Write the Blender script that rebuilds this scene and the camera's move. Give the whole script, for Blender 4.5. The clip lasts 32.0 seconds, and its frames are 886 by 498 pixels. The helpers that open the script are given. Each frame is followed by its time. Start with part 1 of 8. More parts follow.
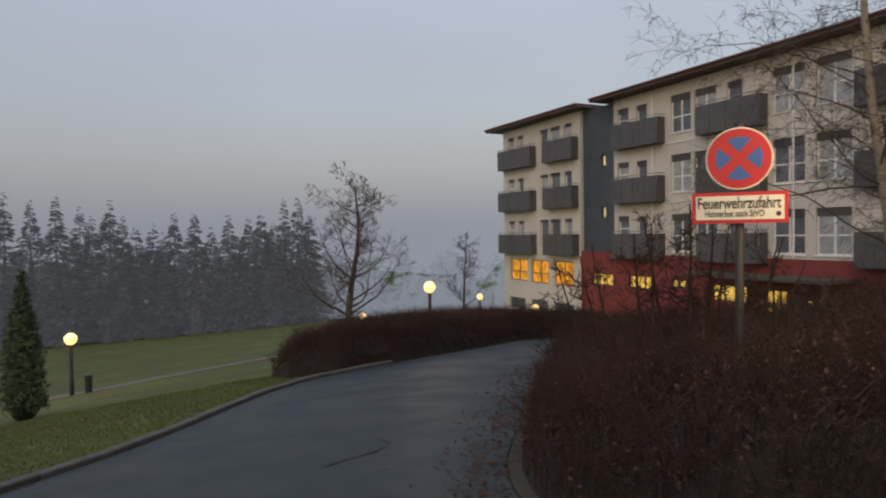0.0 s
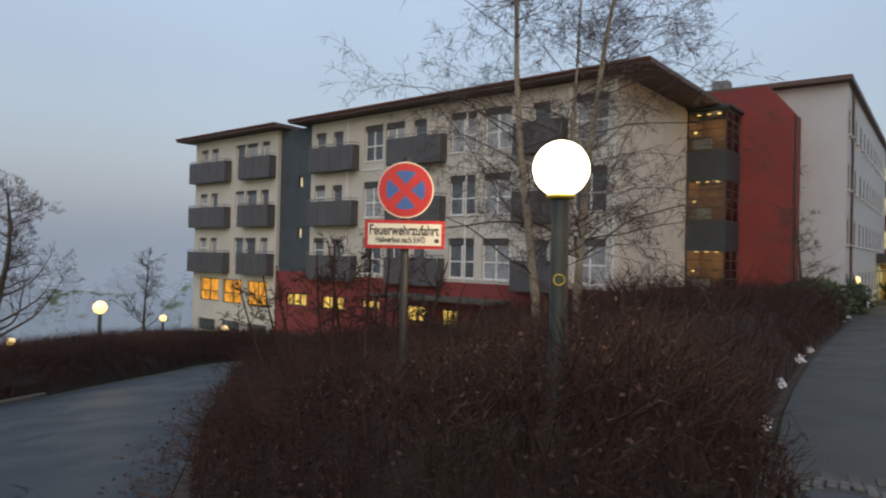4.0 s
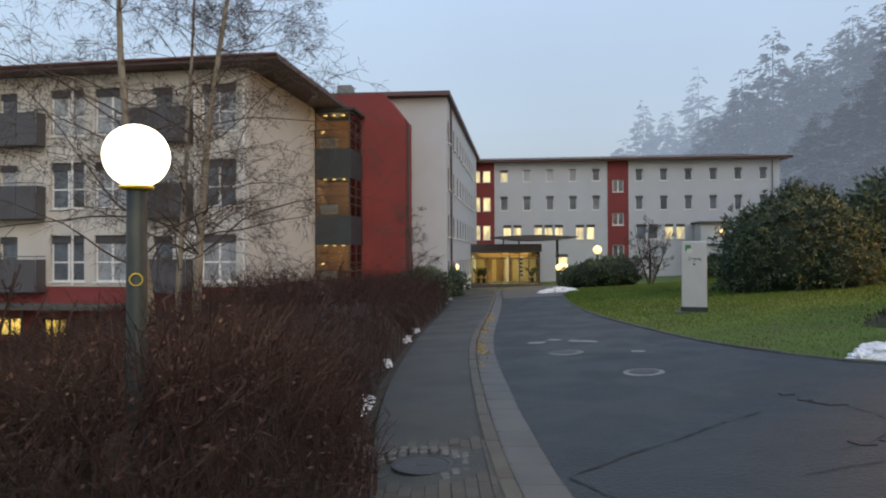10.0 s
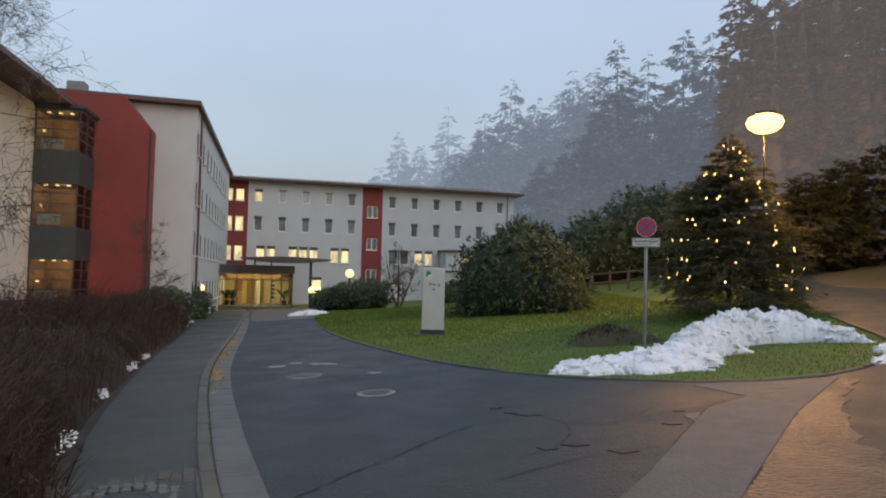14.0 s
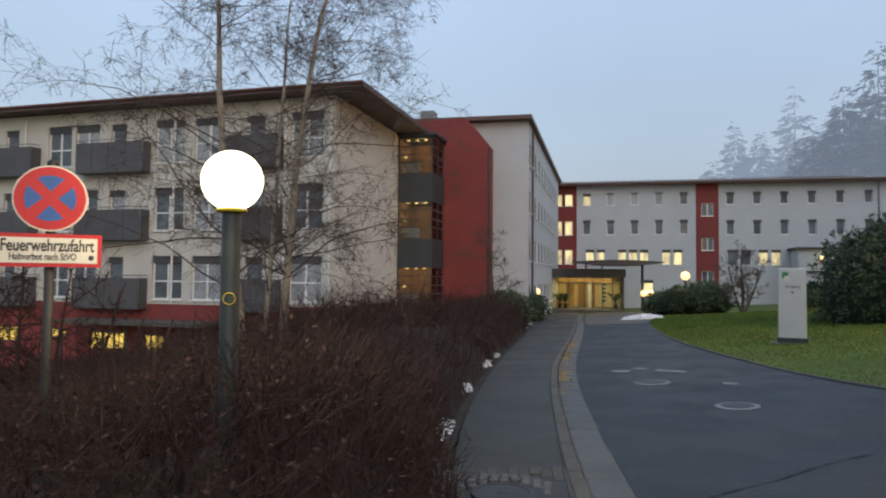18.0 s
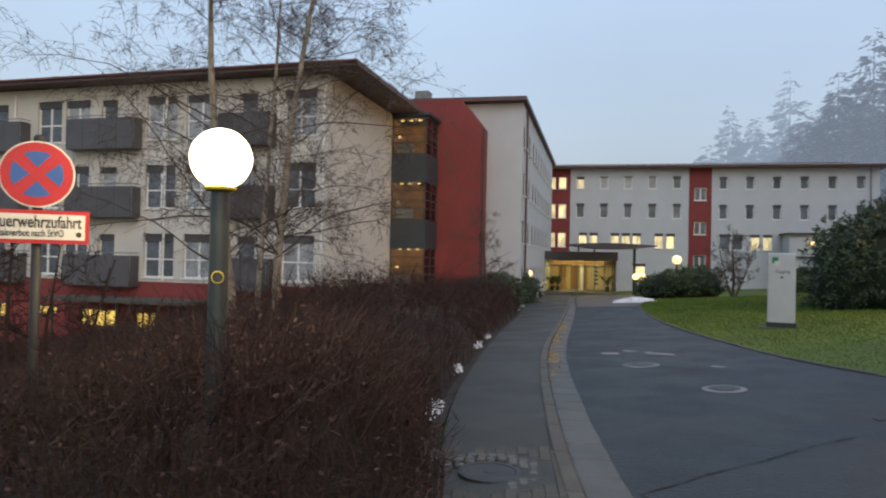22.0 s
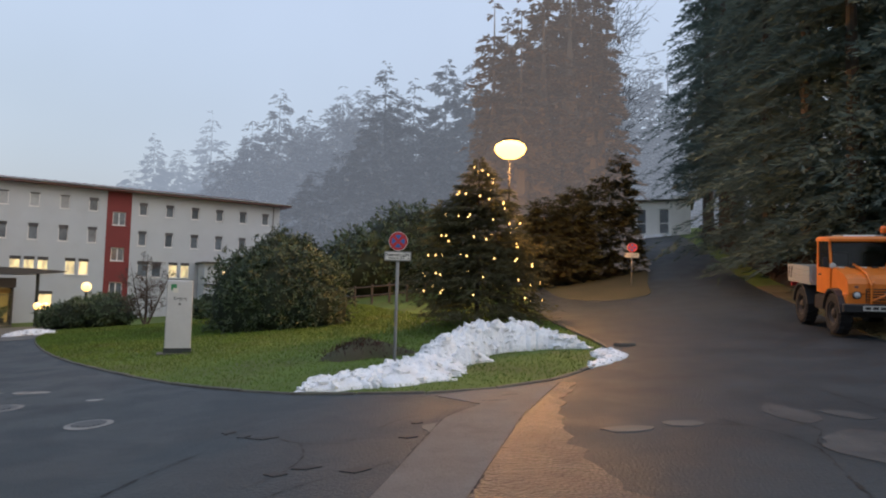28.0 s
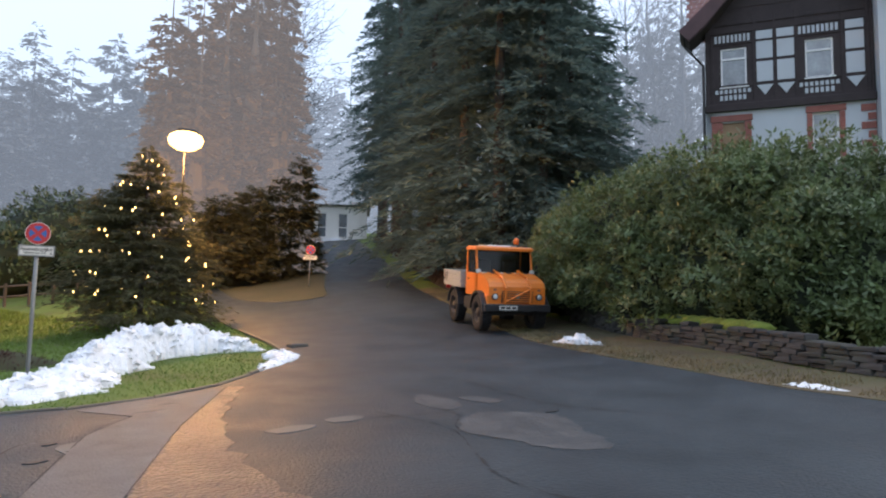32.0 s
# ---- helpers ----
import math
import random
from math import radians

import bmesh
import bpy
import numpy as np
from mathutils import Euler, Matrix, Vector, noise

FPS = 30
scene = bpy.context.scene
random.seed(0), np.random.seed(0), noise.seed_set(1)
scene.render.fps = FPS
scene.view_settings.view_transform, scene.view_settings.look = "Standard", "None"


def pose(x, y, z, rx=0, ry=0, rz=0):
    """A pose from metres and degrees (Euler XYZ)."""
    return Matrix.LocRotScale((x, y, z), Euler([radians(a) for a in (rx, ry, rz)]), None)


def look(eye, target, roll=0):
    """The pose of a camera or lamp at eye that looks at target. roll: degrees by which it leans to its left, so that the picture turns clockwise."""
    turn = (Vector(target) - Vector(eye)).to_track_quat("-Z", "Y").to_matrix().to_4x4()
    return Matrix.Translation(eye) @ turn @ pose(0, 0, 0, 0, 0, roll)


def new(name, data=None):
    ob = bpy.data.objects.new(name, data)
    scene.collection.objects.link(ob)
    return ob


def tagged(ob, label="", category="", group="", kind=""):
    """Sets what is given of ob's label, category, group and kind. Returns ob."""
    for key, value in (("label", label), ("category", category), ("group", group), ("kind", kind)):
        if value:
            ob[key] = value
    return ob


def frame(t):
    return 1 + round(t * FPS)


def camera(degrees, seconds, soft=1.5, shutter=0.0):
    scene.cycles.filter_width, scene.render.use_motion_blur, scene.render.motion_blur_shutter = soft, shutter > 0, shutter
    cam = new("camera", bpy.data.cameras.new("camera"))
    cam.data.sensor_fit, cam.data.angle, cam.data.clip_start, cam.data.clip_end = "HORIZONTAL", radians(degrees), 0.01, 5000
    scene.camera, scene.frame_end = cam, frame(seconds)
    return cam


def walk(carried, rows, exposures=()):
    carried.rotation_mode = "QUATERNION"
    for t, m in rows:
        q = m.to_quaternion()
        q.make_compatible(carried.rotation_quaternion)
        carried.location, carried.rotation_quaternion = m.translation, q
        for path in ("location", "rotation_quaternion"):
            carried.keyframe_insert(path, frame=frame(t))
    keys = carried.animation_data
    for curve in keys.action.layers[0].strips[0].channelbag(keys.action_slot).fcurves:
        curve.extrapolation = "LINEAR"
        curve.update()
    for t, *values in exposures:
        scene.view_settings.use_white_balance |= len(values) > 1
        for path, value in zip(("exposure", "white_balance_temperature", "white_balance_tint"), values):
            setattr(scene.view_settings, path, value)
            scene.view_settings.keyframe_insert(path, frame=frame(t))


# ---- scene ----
cam = camera(67.65, 32.0, soft=2.0, shutter=0.3)
# seconds, x, y, heading to the left of +y, pitch, lean
ROWS = [
    (0, -0.055, 0.066, 2.85, -1.37, -0.79),
    (0.5, -0.025, 0.094, -1.76, -1.34, -0.67),
    (1, 0.004, 0.142, -4.52, -1.20, -0.47),
    (1.5, 0.008, 0.125, -6.31, -0.81, 0.08),
    (2, 0.035, 0.112, -8.57, -0.50, 1.10),
    (2.5, 0.058, 0.059, -12.54, -0.30, 0.97),
    (3, 0.069, 0.075, -15.07, 0.02, 0.55),
    (3.5, 0.087, 0.101, -17.23, 0.18, 0.93),
    (4, 0.072, -0.010, -22.94, 0.51, 1.31),
    (4.5, 0.081, -0.060, -26.04, 0.71, 0.50),
    (6.5, 0.173, -0.044, -36.08, 0.68, 0.66),
    (7, 0.211, 0.001, -39.84, 0.72, 0.49),
    (7.5, 0.229, -0.024, -41.96, 0.77, 0.08),
    (8, 0.220, -0.023, -44.22, 0.79, 0.62),
    (8.5, 0.250, -0.041, -46.56, 0.73, 0.93),
    (9, 0.301, -0.039, -49.15, 0.53, 0.63),
    (9.5, 0.356, -0.073, -51.44, 0.42, -0.50),
    (10, 0.393, -0.088, -53.53, 0.41, -0.22),
    (10.5, 0.430, -0.109, -55.44, 0.47, -0.11),
    (11, 0.488, -0.155, -57.73, 0.62, 0.29),
    (11.5, 0.498, -0.191, -60.07, 0.72, -0.68),
    (12, 0.530, -0.222, -62.80, 0.92, 0.26),
    (12.5, 0.575, -0.244, -68.62, 1.32, 1.13),
    (13, 0.565, -0.245, -72.60, 1.94, 1.91),
    (13.5, 0.493, -0.284, -74.79, 2.47, 1.42),
    (15.5, 0.426, -0.335, -68.39, 3.10, 0.04),
    (16, 0.376, -0.327, -65.02, 2.91, -0.16),
    (16.5, 0.378, -0.277, -60.76, 2.80, 0.26),
    (17, 0.458, -0.183, -56.13, 2.69, 0.31),
    (17.5, 0.437, -0.099, -51.86, 2.62, 0.52),
    (18, 0.398, -0.064, -46.57, 2.43, 0.54),
    (18.5, 0.390, -0.058, -43.97, 2.13, 0.53),
    (19, 0.363, -0.056, -40.68, 1.69, 1.19),
    (19.5, 0.361, 0.025, -39.32, 1.33, 1.87),
    (20, 0.318, -0.066, -35.19, 0.81, 0.87, 0.026),
    (20.5, 0.328, -0.012, -32.46, 0.81, 0.40, 0.027),
    (21, 0.343, -0.047, -35.51, 0.72, 0.68, 0.03),
    (21.5, 0.379, -0.121, -42.17, 0.75, 0.02),
    (22, 0.415, -0.081, -47.17, 0.81, 1.21),
    (22.5, 0.337, -0.091, -53.05, 0.81, 1.11),
    (23, 0.452, -0.110, -61.88, 0.76, 1.50),
    (23.5, 0.477, -0.175, -68.28, 0.71, 1.51),
    (24, 0.539, -0.211, -73.64, 0.62, 1.02),
    (24.5, 0.575, -0.244, -76.74, 0.68, 1.13),
    (25, 0.621, -0.280, -79.66, 0.99, 0.56),
    (25.5, 0.630, -0.318, -82.23, 1.26, 1.02),
    (26, 0.691, -0.361, -84.03, 1.42, 1.60),
    (26.5, 0.722, -0.407, -87.21, 2.41, 2.04),
    (28.5, 0.847, -0.611, -95.66, 4.25, 0.94),
    (29, 0.901, -0.620, -97.02, 4.25, 1.04),
    (29.5, 0.776, -0.532, -98.78, 4.46, 0.65),
    (30, 0.679, -0.544, -103.58, 4.61, 0.42),
    (30.5, 0.688, -0.542, -107.32, 4.60, 0.59),
    (31, 0.704, -0.618, -112.29, 4.53, 0.66),
    (31.5, 0.747, -0.635, -118.19, 4.42, 0.70),
    (32, 0.788, -0.699, -121.26, 4.80, 0.89),
]
EYE = 1.6


def aim(x, y, heading, pitch, lean, up=0.0):
    h, p = radians(heading), radians(pitch)
    eye = (x, y, EYE + up)
    ahead = (-math.sin(h) * math.cos(p), math.cos(h) * math.cos(p), math.sin(p))
    return look(eye, (eye[0] + ahead[0], eye[1] + ahead[1], eye[2] + ahead[2]), lean)


walk(cam, [(row[0], aim(*row[1:])) for row in ROWS], exposures=[(0, -0.28, 6700, 15), (4, -0.12, 6100, 11), (8, 0.1, 5900, 10), (13, 0.05, 6150, 11), (16, -0.08, 6100, 10), (20, 0.06, 5750, 10), (24, 0.1, 6200, 11), (26, 0.08, 6050, 11), (29, 0.14, 6350, 14), (30.5, 0.28, 6150, 14), (32, 0.86, 6100, 13)])

# ---- world and sun: an overcast, misty dusk ----
world = bpy.data.worlds.new("world")
scene.world = world
world.use_nodes = True
wn, wl = world.node_tree.nodes, world.node_tree.links
wn.clear()
sky = wn.new("ShaderNodeTexSky")
sky.sky_type, sky.sun_disc = "NISHITA", False
sky.sun_elevation, sky.sun_rotation = radians(25), radians(205)
sky.air_density, sky.dust_density = 2.0, 5.0
coord = wn.new("ShaderNodeTexCoord")
split = wn.new("ShaderNodeSeparateXYZ")
ramp = wn.new("ShaderNodeValToRGB")
wl.new(coord.outputs["Generated"], split.inputs[0])
wl.new(split.outputs["Z"], ramp.inputs[0])
ramp.color_ramp.interpolation = "EASE"
els = ramp.color_ramp.elements
els[0].position, els[0].color = 0.0, (0.33, 0.375, 0.44, 1)
els[1].position, els[1].color = 0.22, (0.385, 0.45, 0.565, 1)
top = els.new(0.45)
top.color = (0.47, 0.55, 0.69, 1)
zen = els.new(1.0)
zen.color = (0.56, 0.63, 0.75, 1)
cloud = wn.new("ShaderNodeTexNoise")
cloud.inputs["Scale"].default_value, cloud.inputs["Detail"].default_value = 1.6, 4.0
wl.new(coord.outputs["Generated"], cloud.inputs["Vector"])
cmap = wn.new("ShaderNodeMapRange")
cmap.inputs["From Min"].default_value, cmap.inputs["From Max"].default_value = 0.3, 0.7
cmap.inputs["To Min"].default_value, cmap.inputs["To Max"].default_value = 0.93, 1.07
wl.new(cloud.outputs["Fac"], cmap.inputs["Value"])
veil = wn.new("ShaderNodeMix")
veil.data_type, veil.blend_type = "RGBA", "MULTIPLY"
veil.inputs["Factor"].default_value = 1.0
wl.new(ramp.outputs["Color"], veil.inputs[6])
wl.new(cmap.outputs["Result"], veil.inputs[7])
low = wn.new("ShaderNodeBackground")
low.inputs["Strength"].default_value = 0.05
wl.new(sky.outputs["Color"], low.inputs["Color"])
fog = wn.new("ShaderNodeBackground")
fog.inputs["Strength"].default_value = 0.92
wl.new(veil.outputs[2], fog.inputs["Color"])
both = wn.new("ShaderNodeAddShader")
wl.new(low.outputs[0], both.inputs[0])
wl.new(fog.outputs[0], both.inputs[1])
wout = wn.new("ShaderNodeOutputWorld")
wl.new(both.outputs[0], wout.inputs["Surface"])

sun = new("sun", bpy.data.lights.new("sun", "SUN"))
sun.data.energy, sun.data.angle, sun.data.color = 0.35, radians(40), (1.0, 0.97, 0.93)
sun.matrix_world = look((-30, -60, 70), (0, 0, 0))

# ---- materials ----


def mat(name, color, rough=0.8, vary=0.25, scale=3.0, fine=40.0, bump=0.15, metal=0.0, per=0.0, emit=None, power=0.0, alpha=1.0, wet=0.0, stain=None, obj=False, dist=0.01, glow=0.0, grit=0.0, thru=0.0, sheen=0.5):
    m = bpy.data.materials.new(name)
    m.use_nodes = True
    n, l = m.node_tree.nodes, m.node_tree.links
    b = n["Principled BSDF"]
    tc = n.new("ShaderNodeTexCoord")
    if obj:
        vec = tc.outputs["Object"]
    else:
        geo = n.new("ShaderNodeNewGeometry")
        vec = geo.outputs["Position"]
    big = n.new("ShaderNodeTexNoise")
    big.inputs["Scale"].default_value, big.inputs["Detail"].default_value = scale, 5.0
    l.new(vec, big.inputs["Vector"])
    small = n.new("ShaderNodeTexNoise")
    small.inputs["Scale"].default_value, small.inputs["Detail"].default_value = fine, 3.0
    l.new(vec, small.inputs["Vector"])
    add = n.new("ShaderNodeMath")
    add.operation = "MULTIPLY_ADD"
    add.inputs[1].default_value = 0.5
    l.new(small.outputs["Fac"], add.inputs[0])
    l.new(big.outputs["Fac"], add.inputs[2])
    rng = n.new("ShaderNodeMapRange")
    rng.inputs["From Min"].default_value, rng.inputs["From Max"].default_value = 0.45, 1.05
    rng.inputs["To Min"].default_value, rng.inputs["To Max"].default_value = 1 - vary, 1 + vary
    l.new(add.outputs[0], rng.inputs["Value"])
    last = rng.outputs[0]
    if per:
        info = n.new("ShaderNodeObjectInfo")
        isl = n.new("ShaderNodeNewGeometry")
        s = n.new("ShaderNodeMath")
        s.operation = "ADD"
        l.new(info.outputs["Random"], s.inputs[0])
        l.new(isl.outputs["Random Per Island"], s.inputs[1])
        r2 = n.new("ShaderNodeMapRange")
        r2.inputs["From Max"].default_value = 2.0
        r2.inputs["To Min"].default_value, r2.inputs["To Max"].default_value = 1 - per, 1 + per
        l.new(s.outputs[0], r2.inputs["Value"])
        mul = n.new("ShaderNodeMath")
        mul.operation = "MULTIPLY"
        l.new(last, mul.inputs[0])
        l.new(r2.outputs[0], mul.inputs[1])
        last = mul.outputs[0]
    mix = n.new("ShaderNodeVectorMath")
    mix.operation = "SCALE"
    mix.inputs[0].default_value = color
    l.new(last, mix.inputs["Scale"])
    col = mix.outputs["Vector"]
    if stain:
        sc, amount, scol = stain
        st = n.new("ShaderNodeTexNoise")
        st.inputs["Scale"].default_value, st.inputs["Detail"].default_value = sc, 6.0
        st.inputs["Roughness"].default_value = 0.65
        l.new(vec, st.inputs["Vector"])
        sr = n.new("ShaderNodeMapRange")
        sr.inputs["From Min"].default_value, sr.inputs["From Max"].default_value = 0.48, 0.68
        sr.inputs["To Max"].default_value = amount
        l.new(st.outputs["Fac"], sr.inputs["Value"])
        sm = n.new("ShaderNodeMix")
        sm.data_type = "RGBA"
        l.new(sr.outputs[0], sm.inputs["Factor"])
        l.new(col, sm.inputs[6])
        sm.inputs[7].default_value = (*scol, 1)
        col = sm.outputs[2]
    l.new(col, b.inputs["Base Color"])
    b.inputs["Roughness"].default_value, b.inputs["Metallic"].default_value = rough, metal
    b.inputs["Specular IOR Level"].default_value = sheen
    if wet:
        wr = n.new("ShaderNodeMapRange")
        wr.inputs["From Min"].default_value, wr.inputs["From Max"].default_value = 0.42, 0.62
        wr.inputs["To Min"].default_value, wr.inputs["To Max"].default_value = rough - wet, rough
        l.new(big.outputs["Fac"], wr.inputs["Value"])
        l.new(wr.outputs[0], b.inputs["Roughness"])
    if bump:
        bp = n.new("ShaderNodeBump")
        bp.inputs["Strength"].default_value, bp.inputs["Distance"].default_value = bump, dist
        l.new(add.outputs[0], bp.inputs["Height"])
        l.new(bp.outputs[0], b.inputs["Normal"])
        if grit:
            # loose stones of the surface layer, and the fine relief between them
            cell = n.new("ShaderNodeTexVoronoi")
            cell.inputs["Scale"].default_value = grit
            l.new(vec, cell.inputs["Vector"])
            mixed = n.new("ShaderNodeMath")
            mixed.operation = "MULTIPLY_ADD"
            mixed.inputs[1].default_value = -0.6
            l.new(cell.outputs["Distance"], mixed.inputs[0])
            l.new(small.outputs["Fac"], mixed.inputs[2])
            l.new(mixed.outputs[0], bp.inputs["Height"])
    if emit:
        b.inputs["Emission Color"].default_value = (*emit, 1)
        b.inputs["Emission Strength"].default_value = power
    if glow:
        # a lit room is imitated by the pane's own emission, dimmed in parts by noise
        mp = n.new("ShaderNodeMapping")
        mp.inputs["Scale"].default_value = (2.2, 2.2, 0.8)
        l.new(vec, mp.inputs["Vector"])
        room = n.new("ShaderNodeTexNoise")
        room.inputs["Scale"].default_value, room.inputs["Detail"].default_value = glow, 3.0
        l.new(mp.outputs["Vector"], room.inputs["Vector"])
        gr = n.new("ShaderNodeMapRange")
        gr.inputs["From Min"].default_value, gr.inputs["From Max"].default_value = 0.36, 0.6
        gr.inputs["To Min"].default_value, gr.inputs["To Max"].default_value = power * 0.3, power * 1.1
        l.new(room.outputs["Fac"], gr.inputs["Value"])
        l.new(gr.outputs[0], b.inputs["Emission Strength"])
    if alpha < 1:
        b.inputs["Alpha"].default_value = alpha
    if thru:
        # thin leaves and needles pass part of the light
        tl = n.new("ShaderNodeBsdfTranslucent")
        l.new(col, tl.inputs["Color"])
        ms = n.new("ShaderNodeMixShader")
        ms.inputs[0].default_value = thru
        l.new(b.outputs[0], ms.inputs[1])
        l.new(tl.outputs[0], ms.inputs[2])
        l.new(ms.outputs[0], n["Material Output"].inputs["Surface"])
    return m


def glass(name, color=(0.9, 0.95, 0.95), clear=0.75):
    """Window glass: a thin clear sheet with a real reflection."""
    m = bpy.data.materials.new(name)
    m.use_nodes = True
    n, l = m.node_tree.nodes, m.node_tree.links
    n.remove(n["Principled BSDF"])
    t = n.new("ShaderNodeBsdfTransparent")
    t.inputs[0].default_value = (*[c * clear for c in color], 1)
    g = n.new("ShaderNodeBsdfGlossy")
    g.inputs["Roughness"].default_value = 0.04
    f = n.new("ShaderNodeFresnel")
    f.inputs[0].default_value = 1.45
    x = n.new("ShaderNodeMixShader")
    l.new(f.outputs[0], x.inputs[0])
    l.new(t.outputs[0], x.inputs[1])
    l.new(g.outputs[0], x.inputs[2])
    l.new(x.outputs[0], n["Material Output"].inputs["Surface"])
    return m


M = {}
M["asphalt"] = mat("asphalt", (0.022, 0.030, 0.036), 0.68, 0.5, 1.1, 28, 0.8, wet=0.14, stain=(0.8, 0.65, (0.018, 0.021, 0.026)), dist=0.012, grit=45, sheen=0.38)
M["asphalt_patch"] = mat("asphalt_patch", (0.046, 0.047, 0.048), 0.75, 0.5, 3.0, 30, 0.8, wet=0.2, stain=(4.0, 0.6, (0.028, 0.030, 0.034)), grit=40)
M["pale_patch"] = mat("pale_patch", (0.20, 0.20, 0.196), 0.8, 0.3, 4, 40, 0.5, stain=(3.0, 0.6, (0.06, 0.06, 0.06)))
M["tar"] = mat("tar", (0.008, 0.008, 0.009), 0.6, 0.3, 6, 40, 0.4)
# rough worn surface; its red is the street lamp's light put into the colour
M["asphalt_lamp_red"] = mat("asphalt_lamp_red", (0.060, 0.044, 0.038), 0.55, 0.7, 1.4, 30, 1.0, wet=0.15, stain=(1.5, 0.7, (0.032, 0.031, 0.033)), dist=0.03, grit=26)
M["pavement"] = mat("pavement_asphalt", (0.044, 0.046, 0.041), 0.7, 0.5, 0.6, 50, 0.7, wet=0.2, stain=(0.9, 0.7, (0.026, 0.027, 0.024)), grit=60, sheen=0.38)
M["forecourt"] = mat("forecourt_paving", (0.095, 0.085, 0.078), 0.65, 0.3, 1.5, 30, 0.4, stain=(1.0, 0.5, (0.06, 0.055, 0.05)))
M["paver"] = mat("paver", (0.060, 0.056, 0.047), 0.75, 0.3, 4, 60, 0.4, per=0.25)
M["kerb"] = mat("kerb_stone", (0.075, 0.068, 0.058), 0.7, 0.3, 3, 60, 0.4, per=0.15, stain=(3, 0.6, (0.09, 0.10, 0.06)))
M["gutter"] = mat("gutter_stone", (0.088, 0.090, 0.088), 0.65, 0.3, 2, 60, 0.3, per=0.12, stain=(2, 0.5, (0.08, 0.08, 0.07)))
M["concrete"] = mat("concrete", (0.095, 0.091, 0.088), 0.8, 0.45, 2.5, 40, 0.6, wet=0.1, stain=(1.6, 0.5, (0.062, 0.058, 0.056)), grit=50)
M["iron"] = mat("cast_iron", (0.055, 0.055, 0.057), 0.5, 0.3, 6, 50, 0.3, metal=0.6)
M["grass"] = mat("grass", (0.072, 0.118, 0.012), 0.95, 0.45, 0.5, 25, 0.6, stain=(0.7, 0.55, (0.085, 0.070, 0.022)), dist=0.03)
M["blade"] = mat("grass_blade", (0.086, 0.142, 0.015), 0.8, 0.3, 0.6, 20, 0, per=0.45, stain=(0.5, 0.5, (0.11, 0.10, 0.02)))


def downhill_lawn(m, dull):
    """The lawn below the downhill road is yellower than the one by the drive."""
    n, l = m.node_tree.nodes, m.node_tree.links
    b = n["Principled BSDF"]
    col = b.inputs["Base Color"].links[0].from_socket
    geo = n.new("ShaderNodeNewGeometry")
    xyz = n.new("ShaderNodeSeparateXYZ")
    l.new(geo.outputs["Position"], xyz.inputs[0])
    rng = n.new("ShaderNodeMapRange")
    rng.inputs["From Min"].default_value, rng.inputs["From Max"].default_value = 2.0, -2.0
    l.new(xyz.outputs["X"], rng.inputs["Value"])
    mx = n.new("ShaderNodeMix")
    mx.data_type, mx.blend_type = "RGBA", "MULTIPLY"
    l.new(rng.outputs[0], mx.inputs["Factor"])
    l.new(col, mx.inputs[6])
    mx.inputs[7].default_value = (*dull, 1)
    l.new(mx.outputs[2], b.inputs["Base Color"])


downhill_lawn(M["grass"], (0.95, 0.72, 1.0))
downhill_lawn(M["blade"], (0.95, 0.72, 1.0))
M["soil"] = mat("soil", (0.05, 0.038, 0.028), 0.95, 0.4, 2, 30, 0.8, dist=0.03)
M["gravel"] = mat("gravel", (0.13, 0.115, 0.095), 0.9, 0.35, 1.0, 60, 0.6, stain=(1.2, 0.6, (0.09, 0.10, 0.04)))
M["white_paint"] = mat("white_house_paint", (0.80, 0.80, 0.78), 0.85, 0.06, 0.7, 60, 0.15, stain=(0.6, 0.3, (0.62, 0.61, 0.58)))
M["verge"] = mat("verge_sand_grass", (0.085, 0.066, 0.036), 0.95, 0.4, 1.0, 50, 0.7, stain=(1.1, 0.75, (0.062, 0.075, 0.018)), dist=0.02)
M["verge_dull"] = mat("verge_dull_grass", (0.036, 0.038, 0.016), 0.95, 0.4, 0.8, 40, 0.7, stain=(0.8, 0.7, (0.045, 0.036, 0.022)), dist=0.02)
M["white_wall"] = mat("white_render", (0.48, 0.515, 0.55), 0.9, 0.06, 0.7, 90, 0.2, stain=(0.5, 0.25, (0.50, 0.51, 0.51)))
M["cream_wall"] = mat("cream_render", (0.57, 0.55, 0.50), 0.9, 0.08, 0.6, 90, 0.2, stain=(0.45, 0.35, (0.43, 0.41, 0.37)))
M["red_wall"] = mat("red_render", (0.205, 0.042, 0.040), 0.85, 0.10, 0.8, 80, 0.2, stain=(0.5, 0.4, (0.18, 0.040, 0.036)))
M["panel_dark"] = mat("panel_band_dark", (0.042, 0.052, 0.060), 0.55, 0.2, 1.5, 40, 0.15)
M["slate"] = mat("slate_cladding", (0.060, 0.074, 0.092), 0.6, 0.2, 1.5, 40, 0.2, per=0.15)
M["balcony"] = mat("balcony_panel", (0.085, 0.083, 0.090), 0.55, 0.2, 1.0, 40, 0.15)
M["roof_red"] = mat("roof_metal", (0.17, 0.075, 0.065), 0.5, 0.2, 0.8, 30, 0.15)
M["roof_dark"] = mat("roof_fascia", (0.10, 0.06, 0.055), 0.6, 0.2, 1.0, 40, 0.15)
M["frame_white"] = mat("window_frame_white", (0.75, 0.75, 0.74), 0.5, 0.05, 2, 40, 0.05)
M["frame_dark"] = mat("window_frame_dark", (0.06, 0.06, 0.065), 0.45, 0.1, 2, 40, 0.05, metal=0.3)
